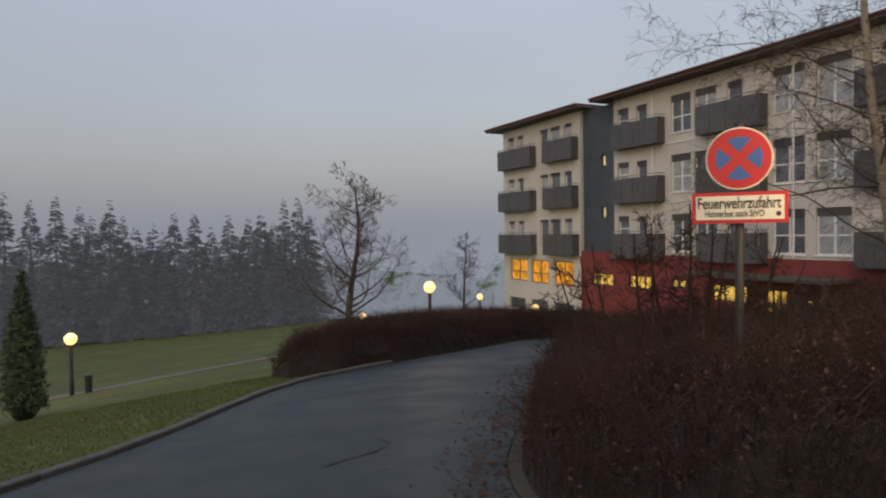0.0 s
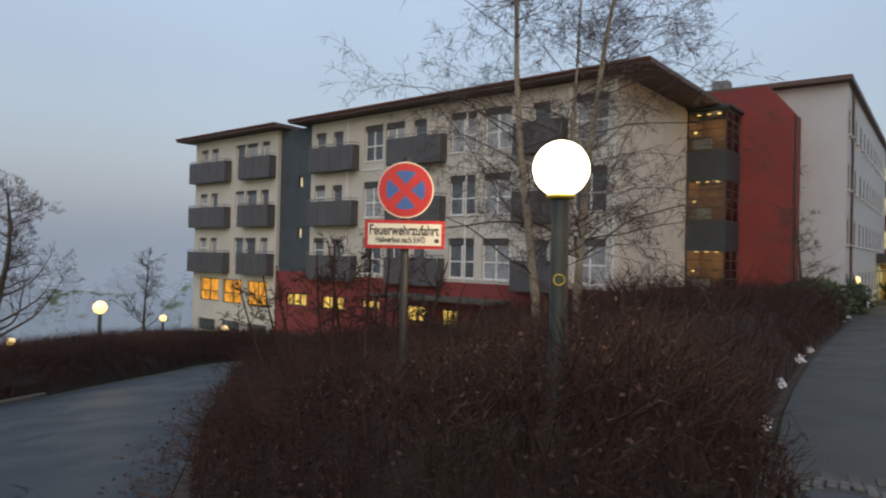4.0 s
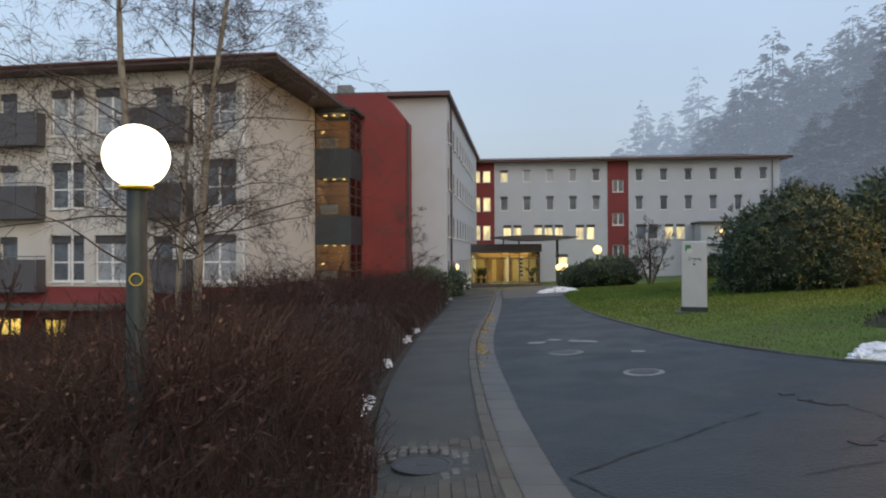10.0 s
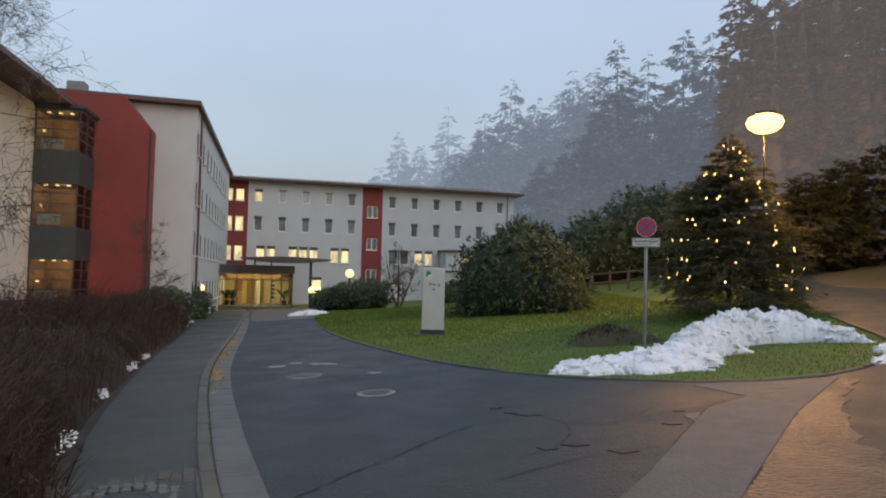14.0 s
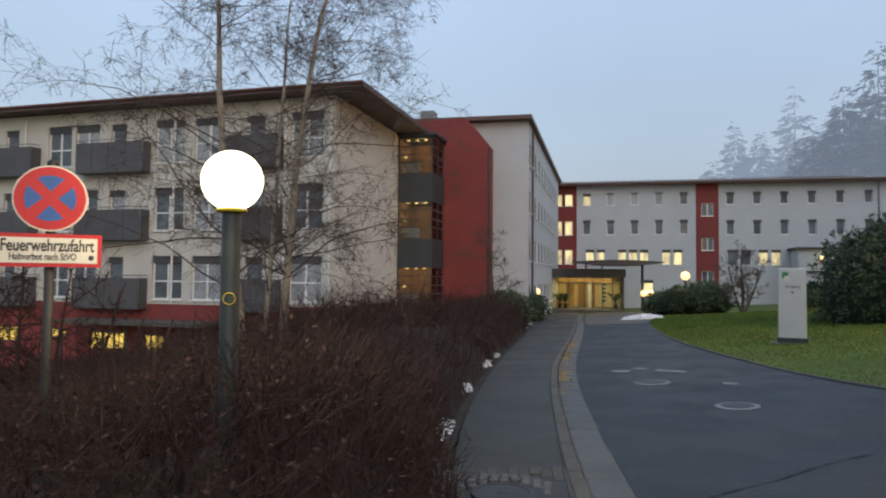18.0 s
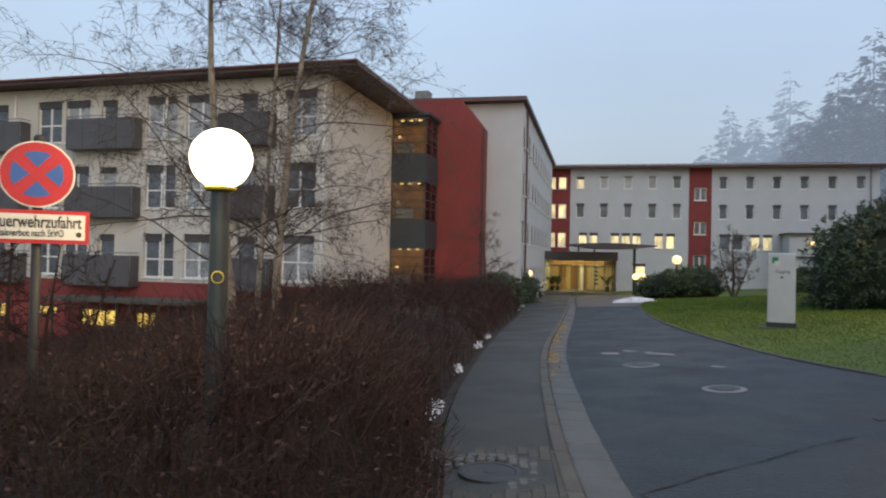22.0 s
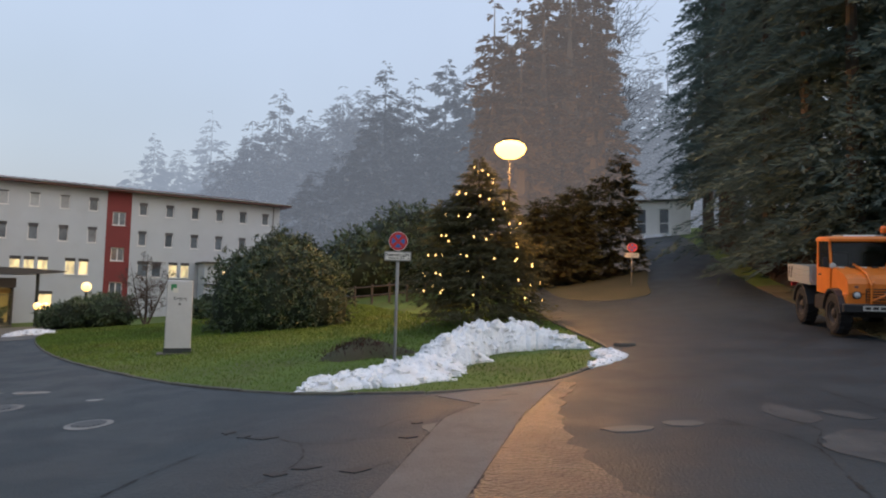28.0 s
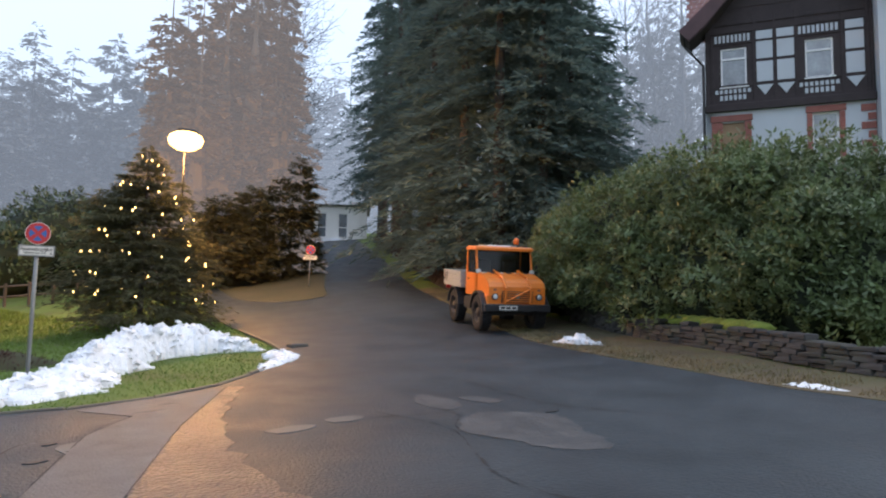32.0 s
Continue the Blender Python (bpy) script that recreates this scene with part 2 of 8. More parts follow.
M["pane"] = mat("window_pane_dim", (0.12, 0.14, 0.16), 0.08, 0.5, 0.8, 6, 0, per=0.4)
M["pane_curtain"] = mat("window_pane_curtain", (0.34, 0.36, 0.38), 0.12, 0.3, 1.5, 9, 0, per=0.3)
# room light painted into the panes as emission; no rooms behind the windows
M["lit"] = mat("lit_pane", (0.2, 0.14, 0.05), 0.2, 0.1, 1, 10, 0, emit=(1.0, 0.64, 0.11), power=0.95, glow=1.6)
M["lit_white"] = mat("lit_pane_pale", (0.5, 0.45, 0.35), 0.2, 0.1, 1, 10, 0, emit=(1.0, 0.78, 0.32), power=0.95, glow=0.9)
M["lit_orange"] = mat("lit_pane_orange", (0.2, 0.1, 0.03), 0.2, 0.1, 1, 10, 0, emit=(1.0, 0.42, 0.035), power=0.9, glow=2.2)
M["glass"] = glass("clear_glass")
M["snow"] = mat("snow", (0.78, 0.80, 0.83), 0.75, 0.15, 6, 30, 0.8, stain=(3.0, 0.5, (0.42, 0.41, 0.40)), dist=0.05)
# galvanised post among the shrubs: their shade is put into this dark colour
M["post_steel"] = mat("shade_dark_steel", (0.034, 0.031, 0.029), 0.6, 0.25, 6, 50, 0.15, metal=0.3)
M["metal"] = mat("galvanised_steel", (0.22, 0.225, 0.22), 0.55, 0.15, 6, 50, 0.1, metal=0.5)
M["post_dark"] = mat("lamp_post_paint", (0.020, 0.028, 0.029), 0.5, 0.25, 5, 40, 0.15, stain=(4, 0.35, (0.036, 0.044, 0.036)))
M["globe"] = mat("opal_globe", (0.9, 0.85, 0.7), 0.3, 0.02, 1, 10, 0, emit=(1.0, 0.80, 0.46), power=5.0)
M["globe_far"] = mat("opal_globe_far", (0.9, 0.85, 0.7), 0.3, 0.02, 1, 10, 0, emit=(1.0, 0.60, 0.17), power=2.2)
M["sodium"] = mat("street_lamp_glass", (0.9, 0.7, 0.3), 0.3, 0.02, 1, 10, 0, emit=(1.0, 0.55, 0.12), power=5.0)
M["fairy"] = mat("fairy_light", (0.9, 0.8, 0.5), 0.3, 0.02, 1, 10, 0, emit=(1.0, 0.60, 0.16), power=4.0)
M["sign_red"] = mat("sign_red", (0.38, 0.018, 0.024), 0.4, 0.08, 5, 40, 0.02)
M["sign_blue"] = mat("sign_blue", (0.03, 0.09, 0.30), 0.4, 0.08, 5, 40, 0.02)
M["sign_white"] = mat("sign_white", (0.60, 0.585, 0.53), 0.45, 0.06, 5, 40, 0.02)
M["ink"] = mat("sign_ink", (0.03, 0.03, 0.03), 0.5, 0.05, 5, 40, 0)
M["bark"] = mat("bark", (0.07, 0.058, 0.048), 0.9, 0.4, 3, 40, 0.7)
M["twig"] = mat("twig", (0.075, 0.055, 0.045), 0.9, 0.3, 3, 40, 0)
M["hedge_twig"] = mat("hedge_twig", (0.037, 0.0150, 0.0110), 0.9, 0.3, 1.0, 20, 0, per=0.5, stain=(0.35, 0.5, (0.026, 0.021, 0.009)))
# added filler solid: shade deep among the stems is its near-black colour
M["hedge_shade_core"] = mat("hedge_shade_core", (0.014, 0.009, 0.007), 0.95, 0.4, 3, 25, 0.8, dist=0.05)
M["dead_leaf"] = mat("dead_leaf", (0.050, 0.022, 0.015), 0.85, 0.3, 2, 20, 0, per=0.5)
M["leaf"] = mat("evergreen_leaf", (0.090, 0.128, 0.050), 0.5, 0.3, 0.8, 20, 0, per=0.6, stain=(0.9, 0.7, (0.155, 0.155, 0.045)), thru=0.25)
M["leaf_dark"] = mat("evergreen_leaf_dark", (0.052, 0.082, 0.036), 0.55, 0.3, 0.8, 20, 0, per=0.5)
# mist before the roadside spruces is painted in as a pale needle colour
M["needle_haze_pale"] = mat("spruce_needle_haze_pale", (0.115, 0.165, 0.15), 0.9, 0.15, 0.3, 12, 0, per=0.15, thru=0.5)
M["needle_warm"] = mat("fir_needle_warm", (0.085, 0.084, 0.042), 0.8, 0.3, 0.6, 20, 0, per=0.3, thru=0.5)
M["leaf_yellow"] = mat("yellow_leaf", (0.42, 0.27, 0.05), 0.7, 0.3, 2, 20, 0, per=0.5)
M["beacon"] = mat("beacon_orange", (0.75, 0.16, 0.02), 0.25, 0.1, 4, 30, 0)
M["needle"] = mat("spruce_needle", (0.060, 0.082, 0.048), 0.8, 0.3, 0.6, 20, 0, per=0.4)
M["moss"] = mat("moss", (0.15, 0.19, 0.03), 0.95, 0.3, 2, 30, 0.7, dist=0.02)
M["stone"] = mat("wall_stone", (0.040, 0.039, 0.038), 0.85, 0.35, 3, 30, 0.6, per=0.4, stain=(2, 0.5, (0.06, 0.075, 0.035)))
M["orange"] = mat("truck_orange", (0.75, 0.20, 0.02), 0.4, 0.10, 2, 40, 0.03, stain=(2.5, 0.25, (0.45, 0.12, 0.02)))
M["rubber"] = mat("rubber", (0.012, 0.012, 0.013), 0.85, 0.3, 6, 50, 0.4)
M["black"] = mat("black_paint", (0.02, 0.02, 0.022), 0.5, 0.2, 5, 40, 0.05)
M["grey_board"] = mat("grey_tailboard", (0.33, 0.33, 0.31), 0.6, 0.2, 3, 40, 0.1, stain=(3, 0.4, (0.18, 0.17, 0.15)))
M["dark_glass"] = mat("dark_glass", (0.02, 0.025, 0.03), 0.05, 0.1, 2, 10, 0)
M["lens"] = mat("lamp_lens", (0.55, 0.56, 0.56), 0.15, 0.1, 5, 30, 0)
M["timber"] = mat("dark_timber", (0.032, 0.022, 0.022), 0.75, 0.3, 3, 40, 0.3)
M["sandstone"] = mat("red_sandstone", (0.26, 0.10, 0.08), 0.85, 0.2, 3, 40, 0.3, per=0.2)
M["tile_red"] = mat("roof_tile", (0.20, 0.09, 0.075), 0.7, 0.25, 2, 30, 0.3, per=0.2)

# ---- mesh helpers ----


class Shape:
    """Collects verts and faces for one mesh."""

    def __init__(self):
        self.v, self.f = [], []

    def add(self, verts, faces):
        k = len(self.v)
        self.v.extend(verts)
        self.f.extend([tuple(i + k for i in f) for f in faces])
        return self

    def box(self, x0, y0, z0, x1, y1, z1):
        return self.add(
            [(x0, y0, z0), (x1, y0, z0), (x1, y1, z0), (x0, y1, z0), (x0, y0, z1), (x1, y0, z1), (x1, y1, z1), (x0, y1, z1)],
            [(0, 3, 2, 1), (4, 5, 6, 7), (0, 1, 5, 4), (1, 2, 6, 5), (2, 3, 7, 6), (3, 0, 4, 7)])

    def soft(self, x0, y0, z0, x1, y1, z1, b=0.01):
        """A box with chamfered upright and top edges."""
        ring = lambda i, z: [(x0 + i + b, y0 + i, z), (x1 - i - b, y0 + i, z), (x1 - i, y0 + i + b, z), (x1 - i, y1 - i - b, z), (x1 - i - b, y1 - i, z), (x0 + i + b, y1 - i, z), (x0 + i, y1 - i - b, z), (x0 + i, y0 + i + b, z)]
        v = ring(0, z0) + ring(0, z1 - b) + ring(b, z1)
        f = [(i + 8 * k, (i + 1) % 8 + 8 * k, (i + 1) % 8 + 8 * k + 8, i + 8 * k + 8) for k in (0, 1) for i in range(8)]
        return self.add(v, f + [tuple(range(7, -1, -1)), tuple(range(16, 24))])

    def tube(self, pts, radii, n=6, cap=True):
        pts = [Vector(p) for p in pts]
        ring = []
        side = None
        for i, p in enumerate(pts):
            d = (pts[min(i + 1, len(pts) - 1)] - pts[max(i - 1, 0)]).normalized()
            if side is None:
                side = d.orthogonal().normalized()
            side = (side - d * side.dot(d)).normalized()
            up = d.cross(side)
            r = radii[i] if hasattr(radii, "__len__") else radii
            ring += [tuple(p + (side * math.cos(2 * math.pi * k / n) + up * math.sin(2 * math.pi * k / n)) * r) for k in range(n)]
        f = [(i * n + k, i * n + (k + 1) % n, (i + 1) * n + (k + 1) % n, (i + 1) * n + k) for i in range(len(pts) - 1) for k in range(n)]
        if cap:
            f += [tuple(range(n - 1, -1, -1)), tuple(range((len(pts) - 1) * n, len(pts) * n))]
        return self.add(ring, f)

    def lathe(self, profile, n=24, axis="z", at=(0, 0, 0), cap=True):
        """profile: rows of radius and height."""
        v = []
        for r, h in profile:
            for k in range(n):
                c, s = r * math.cos(2 * math.pi * k / n), r * math.sin(2 * math.pi * k / n)
                p = (c, s, h) if axis == "z" else (c, h, s) if axis == "y" else (h, c, s)
                v.append((p[0] + at[0], p[1] + at[1], p[2] + at[2]))
        m = len(profile)
        f = [(i * n + k, i * n + (k + 1) % n, (i + 1) * n + (k + 1) % n, (i + 1) * n + k) for i in range(m - 1) for k in range(n)]
        if cap:
            f += [tuple(range(n - 1, -1, -1)), tuple(range((m - 1) * n, m * n))]
        return self.add(v, f)

    def prism(self, outline, y0, y1):
        """An outline of (x, z) pushed from y0 to y1."""
        n = len(outline)
        v = [(x, y0, z) for x, z in outline] + [(x, y1, z) for x, z in outline]
        f = [tuple(range(n)), tuple(range(2 * n - 1, n - 1, -1))]
        f += [(i, i + n, (i + 1) % n + n, (i + 1) % n) for i in range(n)]
        return self.add(v, f)

    def arrays(self, verts, faces):
        return self.add([tuple(p) for p in verts.tolist()], [tuple(q) for q in faces.tolist()])

    def mesh(self, name, material, smooth=False):
        me = bpy.data.meshes.new(name)
        me.from_pydata(self.v, [], self.f)
        me.materials.append(material)
        if smooth:
            me.shade_smooth()
        me.update()
        return me


def part(name, shape, material, parent=None, m=None, label="", smooth=False):
    me = shape if isinstance(shape, bpy.types.Mesh) else shape.mesh(name, material, smooth)
    ob = new(name, me)
    if parent:
        ob.parent = parent
    if m is not None:
        ob.matrix_basis = m
    if label:
        ob["label"] = label
    return ob


def thing(name, label, category, m=None, group="", kind=""):
    ob = new(name)
    ob.empty_display_size = 0.2
    if m is not None:
        ob.matrix_basis = m
    return tagged(ob, label, category, group, kind)


def solo(name, shape, material, label, category, m=None, group="", kind="", smooth=False):
    return tagged(part(name, shape, material, None, m, "", smooth), label, category, group, kind)


def axes_at(x, y, z, heading):
    """A frame whose x axis points along the heading (degrees to the left of +y), y to its left, z up."""
    h = radians(heading)
    rx = Vector((-math.sin(h), math.cos(h), 0))
    ry = Vector((-rx.y, rx.x, 0))
    return Matrix(((rx.x, ry.x, 0, x), (rx.y, ry.y, 0, y), (0, 0, 1, z), (0, 0, 0, 1)))


def polar(az, d):
    """A place d metres off, at az degrees to the left of +y, seen from the middle of the walk."""
    return 0.4 - math.sin(radians(az)) * d, -0.15 + math.cos(radians(az)) * d


# ---- the lie of the land ----


def soften(v, s):
    return s * np.log1p(np.exp(np.clip(v / s, -40, 40)))


def height(x, y):
    p, w = 0.8 * x - 0.6 * y, 0.6 * x + 0.8 * y
    z = 0.04 * soften(p, 2.5) - 0.1 * soften(-p, 2.5) + 0.15 * (soften(p - 20, 4) - soften(p - 75, 10)) / (1 + np.exp(np.clip((w - 29) / 3, -40, 40))) + 0.104
    z = z - 0.043 * (w - soften(w - 60, 5) + soften(-40 - w, 5))
    z = z - 0.10 * soften(-x - 3, 1.2) + 0.04 * soften(-x - 22, 3) - 0.12 * soften(y - 0.3 * x - 62, 8) * (1 / (1 + np.exp(np.clip((x - 20) / 8, -40, 40))))
    z = z + 0.08 * soften(y - 0.9 * x - 50, 6) * (1 / (1 + np.exp(np.clip((x + 2) / 3, -40, 40))))
    z = z - 0.12 * np.exp(-((x - 13.6) ** 2 + (y + 11.3) ** 2) / 22.0)
    return z - 1.6 * np.exp(-((x - 13) ** 2 + (y - 28) ** 2) / 90.0)


def ground(x, y):
    return float(height(np.float64(x), np.float64(y)))


def curve(points, step=0.5, closed=False):
    """A smooth line through plan points, evenly stepped."""
    p = [np.array(q, float) for q in points]
    ext = [p[-1], *p, p[0], p[1]] if closed else [2 * p[0] - p[1], *p, 2 * p[-1] - p[-2]]
    out = []
    for a, b, c, d in zip(ext, ext[1:], ext[2:], ext[3:]):
        k = max(1, int(np.linalg.norm(c - b) / step))
        for i in range(k):
            t = i / k
            out.append(0.5 * (2 * b + (c - a) * t + (2 * a - 5 * b + 4 * c - d) * t * t + (3 * b - a - 3 * c + d) * t ** 3))
    if not closed:
        out.append(p[-1])
    return out


def inside(poly, x, y):
    poly = np.array(poly)
    hit = np.zeros(len(x), bool)
    x0, y0 = poly[-1]
    for x1, y1 in poly:
        cross = ((y0 > y) != (y1 > y)) & (x < (x1 - x0) * (y - y0) / (y1 - y0 + 1e-12) + x0)
        hit ^= cross
        x0, y0 = x1, y1
    return hit


def draped(name, outline, lift, material, step, label, category, skirt=0.12):
    """A sheet over the land within an outline, with an edge that goes down into the ground."""
    from mathutils.geometry import delaunay_2d_cdt
    out = [Vector((float(p[0]), float(p[1]))) for p in outline]
    n = len(out)
    xs = np.array([p.x for p in out])
    ys = np.array([p.y for p in out])
    gx, gy = np.meshgrid(np.arange(xs.min(), xs.max(), step), np.arange(ys.min(), ys.max(), step))
    gx, gy = gx.ravel(), gy.ravel()
    keep = inside(np.stack([xs, ys], 1), gx, gy)
    pts = out + [Vector((float(a), float(b))) for a, b in zip(gx[keep], gy[keep])]
    res = delaunay_2d_cdt(pts, [(i, (i + 1) % n) for i in range(n)], [], 1, 1e-5)
    v2, faces = res[0], res[2]
    s = Shape()
    s.add([(p.x, p.y, ground(p.x, p.y) + lift) for p in v2], [])
    cen = np.array([[sum(v2[i].x for i in f) / len(f), sum(v2[i].y for i in f) / len(f)] for f in faces])
    ok = inside(np.stack([xs, ys], 1), cen[:, 0], cen[:, 1])
    for f, k in zip(faces, ok):
        if k:
            a, b, c = [v2[i] for i in f[:3]]
            if (b - a).cross(c - a) < 0:
                f = f[::-1]
            s.f.append(tuple(f))
    k = len(s.v)
    for p in out:
        s.v.append((p.x, p.y, ground(p.x, p.y) + lift))
        s.v.append((p.x, p.y, ground(p.x, p.y) + lift - skirt))
    for i in range(n):
        j = (i + 1) % n
        s.f.append((k + 2 * i, k + 2 * i + 1, k + 2 * j + 1, k + 2 * j))
    return solo(name, s, material, label, category, kind="structure", smooth=False)


def stones(parent, line, width, length, top, name, material, offset=0.0, gap=0.012, sink=0.2, tilt=0.0):
    """A row of kerb stones along a plan line, each a piece of its own."""
    pts = [np.array(p) for p in line]
    seg = [np.linalg.norm(b - a) for a, b in zip(pts, pts[1:])]
    total = sum(seg)
    cum = np.concatenate([[0], np.cumsum(seg)])
    xs, ys = [p[0] for p in pts], [p[1] for p in pts]
    count = int(total / length)
    shape = Shape().soft(-(length - gap) / 2, -width / 2, -sink, (length - gap) / 2, width / 2, 0, 0.015)
    me = shape.mesh(name, material)
    for i in range(count):
        d = (i + 0.5) * length
        x, y = np.interp(d, cum, xs), np.interp(d, cum, ys)
        x1, y1 = np.interp(d + 0.3, cum, xs), np.interp(d + 0.3, cum, ys)
        x0, y0 = np.interp(d - 0.3, cum, xs), np.interp(d - 0.3, cum, ys)
        h = math.atan2(y1 - y0, x1 - x0)
        ox, oy = -math.sin(h) * offset, math.cos(h) * offset
        z = ground(x + ox, y + oy) + top + random.uniform(-0.006, 0.006)
        slope = math.atan2(ground(x1, y1) - ground(x0, y0), math.hypot(x1 - x0, y1 - y0))
        m = Matrix.Translation((x + ox, y + oy, z)) @ Euler((tilt + random.uniform(-0.02, 0.02), -slope, h), "XYZ").to_matrix().to_4x4()
        part(name, me, None, parent, m)


# ---- ground, roads, pavement ----
edge = np.concatenate([-np.geomspace(900, 42, 22), np.arange(-40, 70, 0.8), np.geomspace(72, 900, 22)])
gy_, gx_ = np.meshgrid(edge, edge, indexing="ij")
gz_ = height(gx_, gy_)
nn = len(edge)
idx = np.arange(nn * nn).reshape(nn, nn)
quads = np.stack([idx[:-1, :-1], idx[:-1, 1:], idx[1:, 1:], idx[1:, :-1]], -1).reshape(-1, 4)
sheet = Shape().arrays(np.stack([gx_.ravel(), gy_.ravel(), gz_.ravel()], -1), quads)
solo("ground", sheet, M["grass"], "short winter grass with brown patches", "ground", kind="structure", smooth=True)

left_kerb = curve([(-6.5, -2), (-5.9, 2.5), (-4.85, 6.4), (-4.33, 8.5), (-3.97, 13.1), (-2.78, 15.5), (-1.8, 16.6), (0.4, 20.7), (2.6, 27), (7.5, 32.5)], 0.5)
hedge_edge = curve([(9.0, 30.8), (5.6, 28.0), (3.2, 22), (2.29, 17.8), (1.07, 12.6), (0.38, 7.5), (0.2, 5.2), (0.9, 3.2), (2.4, 2.2), (3.84, 3.13)], 0.5)
pave_left = curve([(3.84, 3.13), (7.23, 5.86), (14.6, 10.96), (27.6, 19.5), (36, 25.6), (44.5, 32.4)], 0.6)
pave_kerb = curve([(2.75, 0.99), (4.27, 2.25), (6.27, 3.76), (9.84, 6.28), (13.36, 8.52), (20, 12.45), (28.9, 17.8), (37.5, 23.2), (43, 26.4)], 0.5)
lawn_edge = curve([(47, 20), (38, 17.6), (29.5, 14.2), (20.1, 8.9), (13.35, 3.95), (10.82, 1.25), (10.2, -0.3), (10.0, -1.5), (10.4, -2.7), (11.3, -3.6), (13.0, -4.7), (15.7, -5.2), (20, -5.3), (24.2, -5.6), (30, -6.3)], 0.5)
side_edge = curve([(31, -7.4), (26.5, -7.2), (24.6, -8.2), (24.6, -9.9), (28.2, -11.3), (35, -13.9), (46, -17.6), (54, -20.3)], 0.6)
verge = curve([(53, -23.6), (42, -19.9), (32.2, -16.5), (25, -13.9), (19.5, -12.3), (15.5, -11.1), (11.4, -9.6), (6.73, -8.55), (4.36, -8.3), (-2, -8.9), (-14, -11)], 0.6)
asphalt = left_kerb + [np.array((9.2, 31.0))] + hedge_edge[1:-1] + [np.array((3.4, 2.4))] + pave_kerb[2:] + [np.array((47.5, 28)), np.array((50, 24))] + lawn_edge + side_edge + verge + [np.array((-14, -6))]
draped("road", asphalt, 0.025, M["asphalt"], 0.8, "worn damp dark grey asphalt road with cracks", "road")
pave = pave_left + [np.array((46, 31)), np.array((46.5, 28.5))] + pave_kerb[::-1][:-1] + [np.array((2.7, 1.2)), np.array((2.4, 2.2)), np.array((3.2, 2.7))]
pavement = draped("pavement", pave, 0.10, M["pavement"], 0.8, "damp asphalt footpath beside the drive", "pavement", 0.1)

kerb = thing("kerb", "row of mossy grey kerb stones along the footpath", "kerb", kind="structure")
stones(kerb, pave_kerb, 0.13, 1.0, 0.118, "kerb_stone", M["kerb"])
gut = thing("gutter", "pale stone gutter along the kerb", "gutter", kind="structure")
stones(gut, pave_kerb, 0.34, 0.5, 0.052, "gutter_stone", M["gutter"], offset=-0.24, sink=0.1)
kerb2 = thing("kerb", "dark low kerb along the downhill road", "kerb", kind="structure")
stones(kerb2, [p for p in left_kerb if 2 < p[1] < 17], 0.14, 1.0, 0.10, "kerb_stone", M["kerb"], offset=0.1)
kerb3 = thing("kerb", "low sunken stone edging round the lawn", "kerb", kind="structure")
stones(kerb3, [p for p in lawn_edge if p[0] < 34 and not (p[0] > 19 and p[1] < 0)], 0.08, 1.0, 0.055, "edging_stone", M["kerb"], offset=0.03)

draped("forecourt", [np.array(p) for p in ((28.95, 17.2), (37.6, 22.6), (43.2, 25.8), (47.4, 27.6), (49.6, 24), (46.9, 20.3), (38, 17.9), (29.6, 14.5))], 0.032, M["forecourt"], 1.0, "pale brownish paving before the entrance", "pavement", 0.03)
bed = [p + np.array((0.02, 0)) for p in hedge_edge[3:]] + [p + np.array((-0.02, 0.03)) for p in pave_left[1:-8]] + [np.array(p) for p in ((30, 27), (20, 25), (12, 27))]
draped("planting_bed", bed, 0.03, M["soil"], 1.0, "dark bare soil under the shrubs", "soil", 0.05)

# ---- buildings ----


def walling(x0, x1, z0, z1, th, holes):
    """An upright wall of some thickness, its outer face at y = 0, with openings (x0, x1, z0, z1) right through it."""
    xs = sorted({x0, x1, *[h[0] for h in holes], *[h[1] for h in holes]})
    zs = sorted({z0, z1, *[h[2] for h in holes], *[h[3] for h in holes]})
    xs, zs = [x for x in xs if x0 <= x <= x1], [z for z in zs if z0 <= z <= z1]
    nx, nz = len(xs) - 1, len(zs) - 1

    def solid(i, k):
        if not (0 <= i < nx and 0 <= k < nz):
            return False
        cx, cz = (xs[i] + xs[i + 1]) / 2, (zs[k] + zs[k + 1]) / 2
        return not any(h[0] < cx < h[1] and h[2] < cz < h[3] for h in holes)

    s = Shape()
    for i in range(nx):
        for k in range(nz):
            if not solid(i, k):
                continue
            a, b, c, d = xs[i], xs[i + 1], zs[k], zs[k + 1]
            s.add([(a, 0, c), (b, 0, c), (b, 0, d), (a, 0, d)], [(0, 1, 2, 3)])
            s.add([(a, th, c), (b, th, c), (b, th, d), (a, th, d)], [(3, 2, 1, 0)])
            if not solid(i - 1, k):
                s.add([(a, 0, c), (a, 0, d), (a, th, d), (a, th, c)], [(0, 1, 2, 3)])
            if not solid(i + 1, k):
                s.add([(b, 0, c), (b, th, c), (b, th, d), (b, 0, d)], [(0, 1, 2, 3)])
            if not solid(i, k - 1):
                s.add([(a, 0, c), (a, th, c), (b, th, c), (b, 0, c)], [(0, 1, 2, 3)])
            if not solid(i, k + 1):
                s.add([(a, 0, d), (b, 0, d), (b, th, d), (a, th, d)], [(0, 1, 2, 3)])
    return s


made = {}


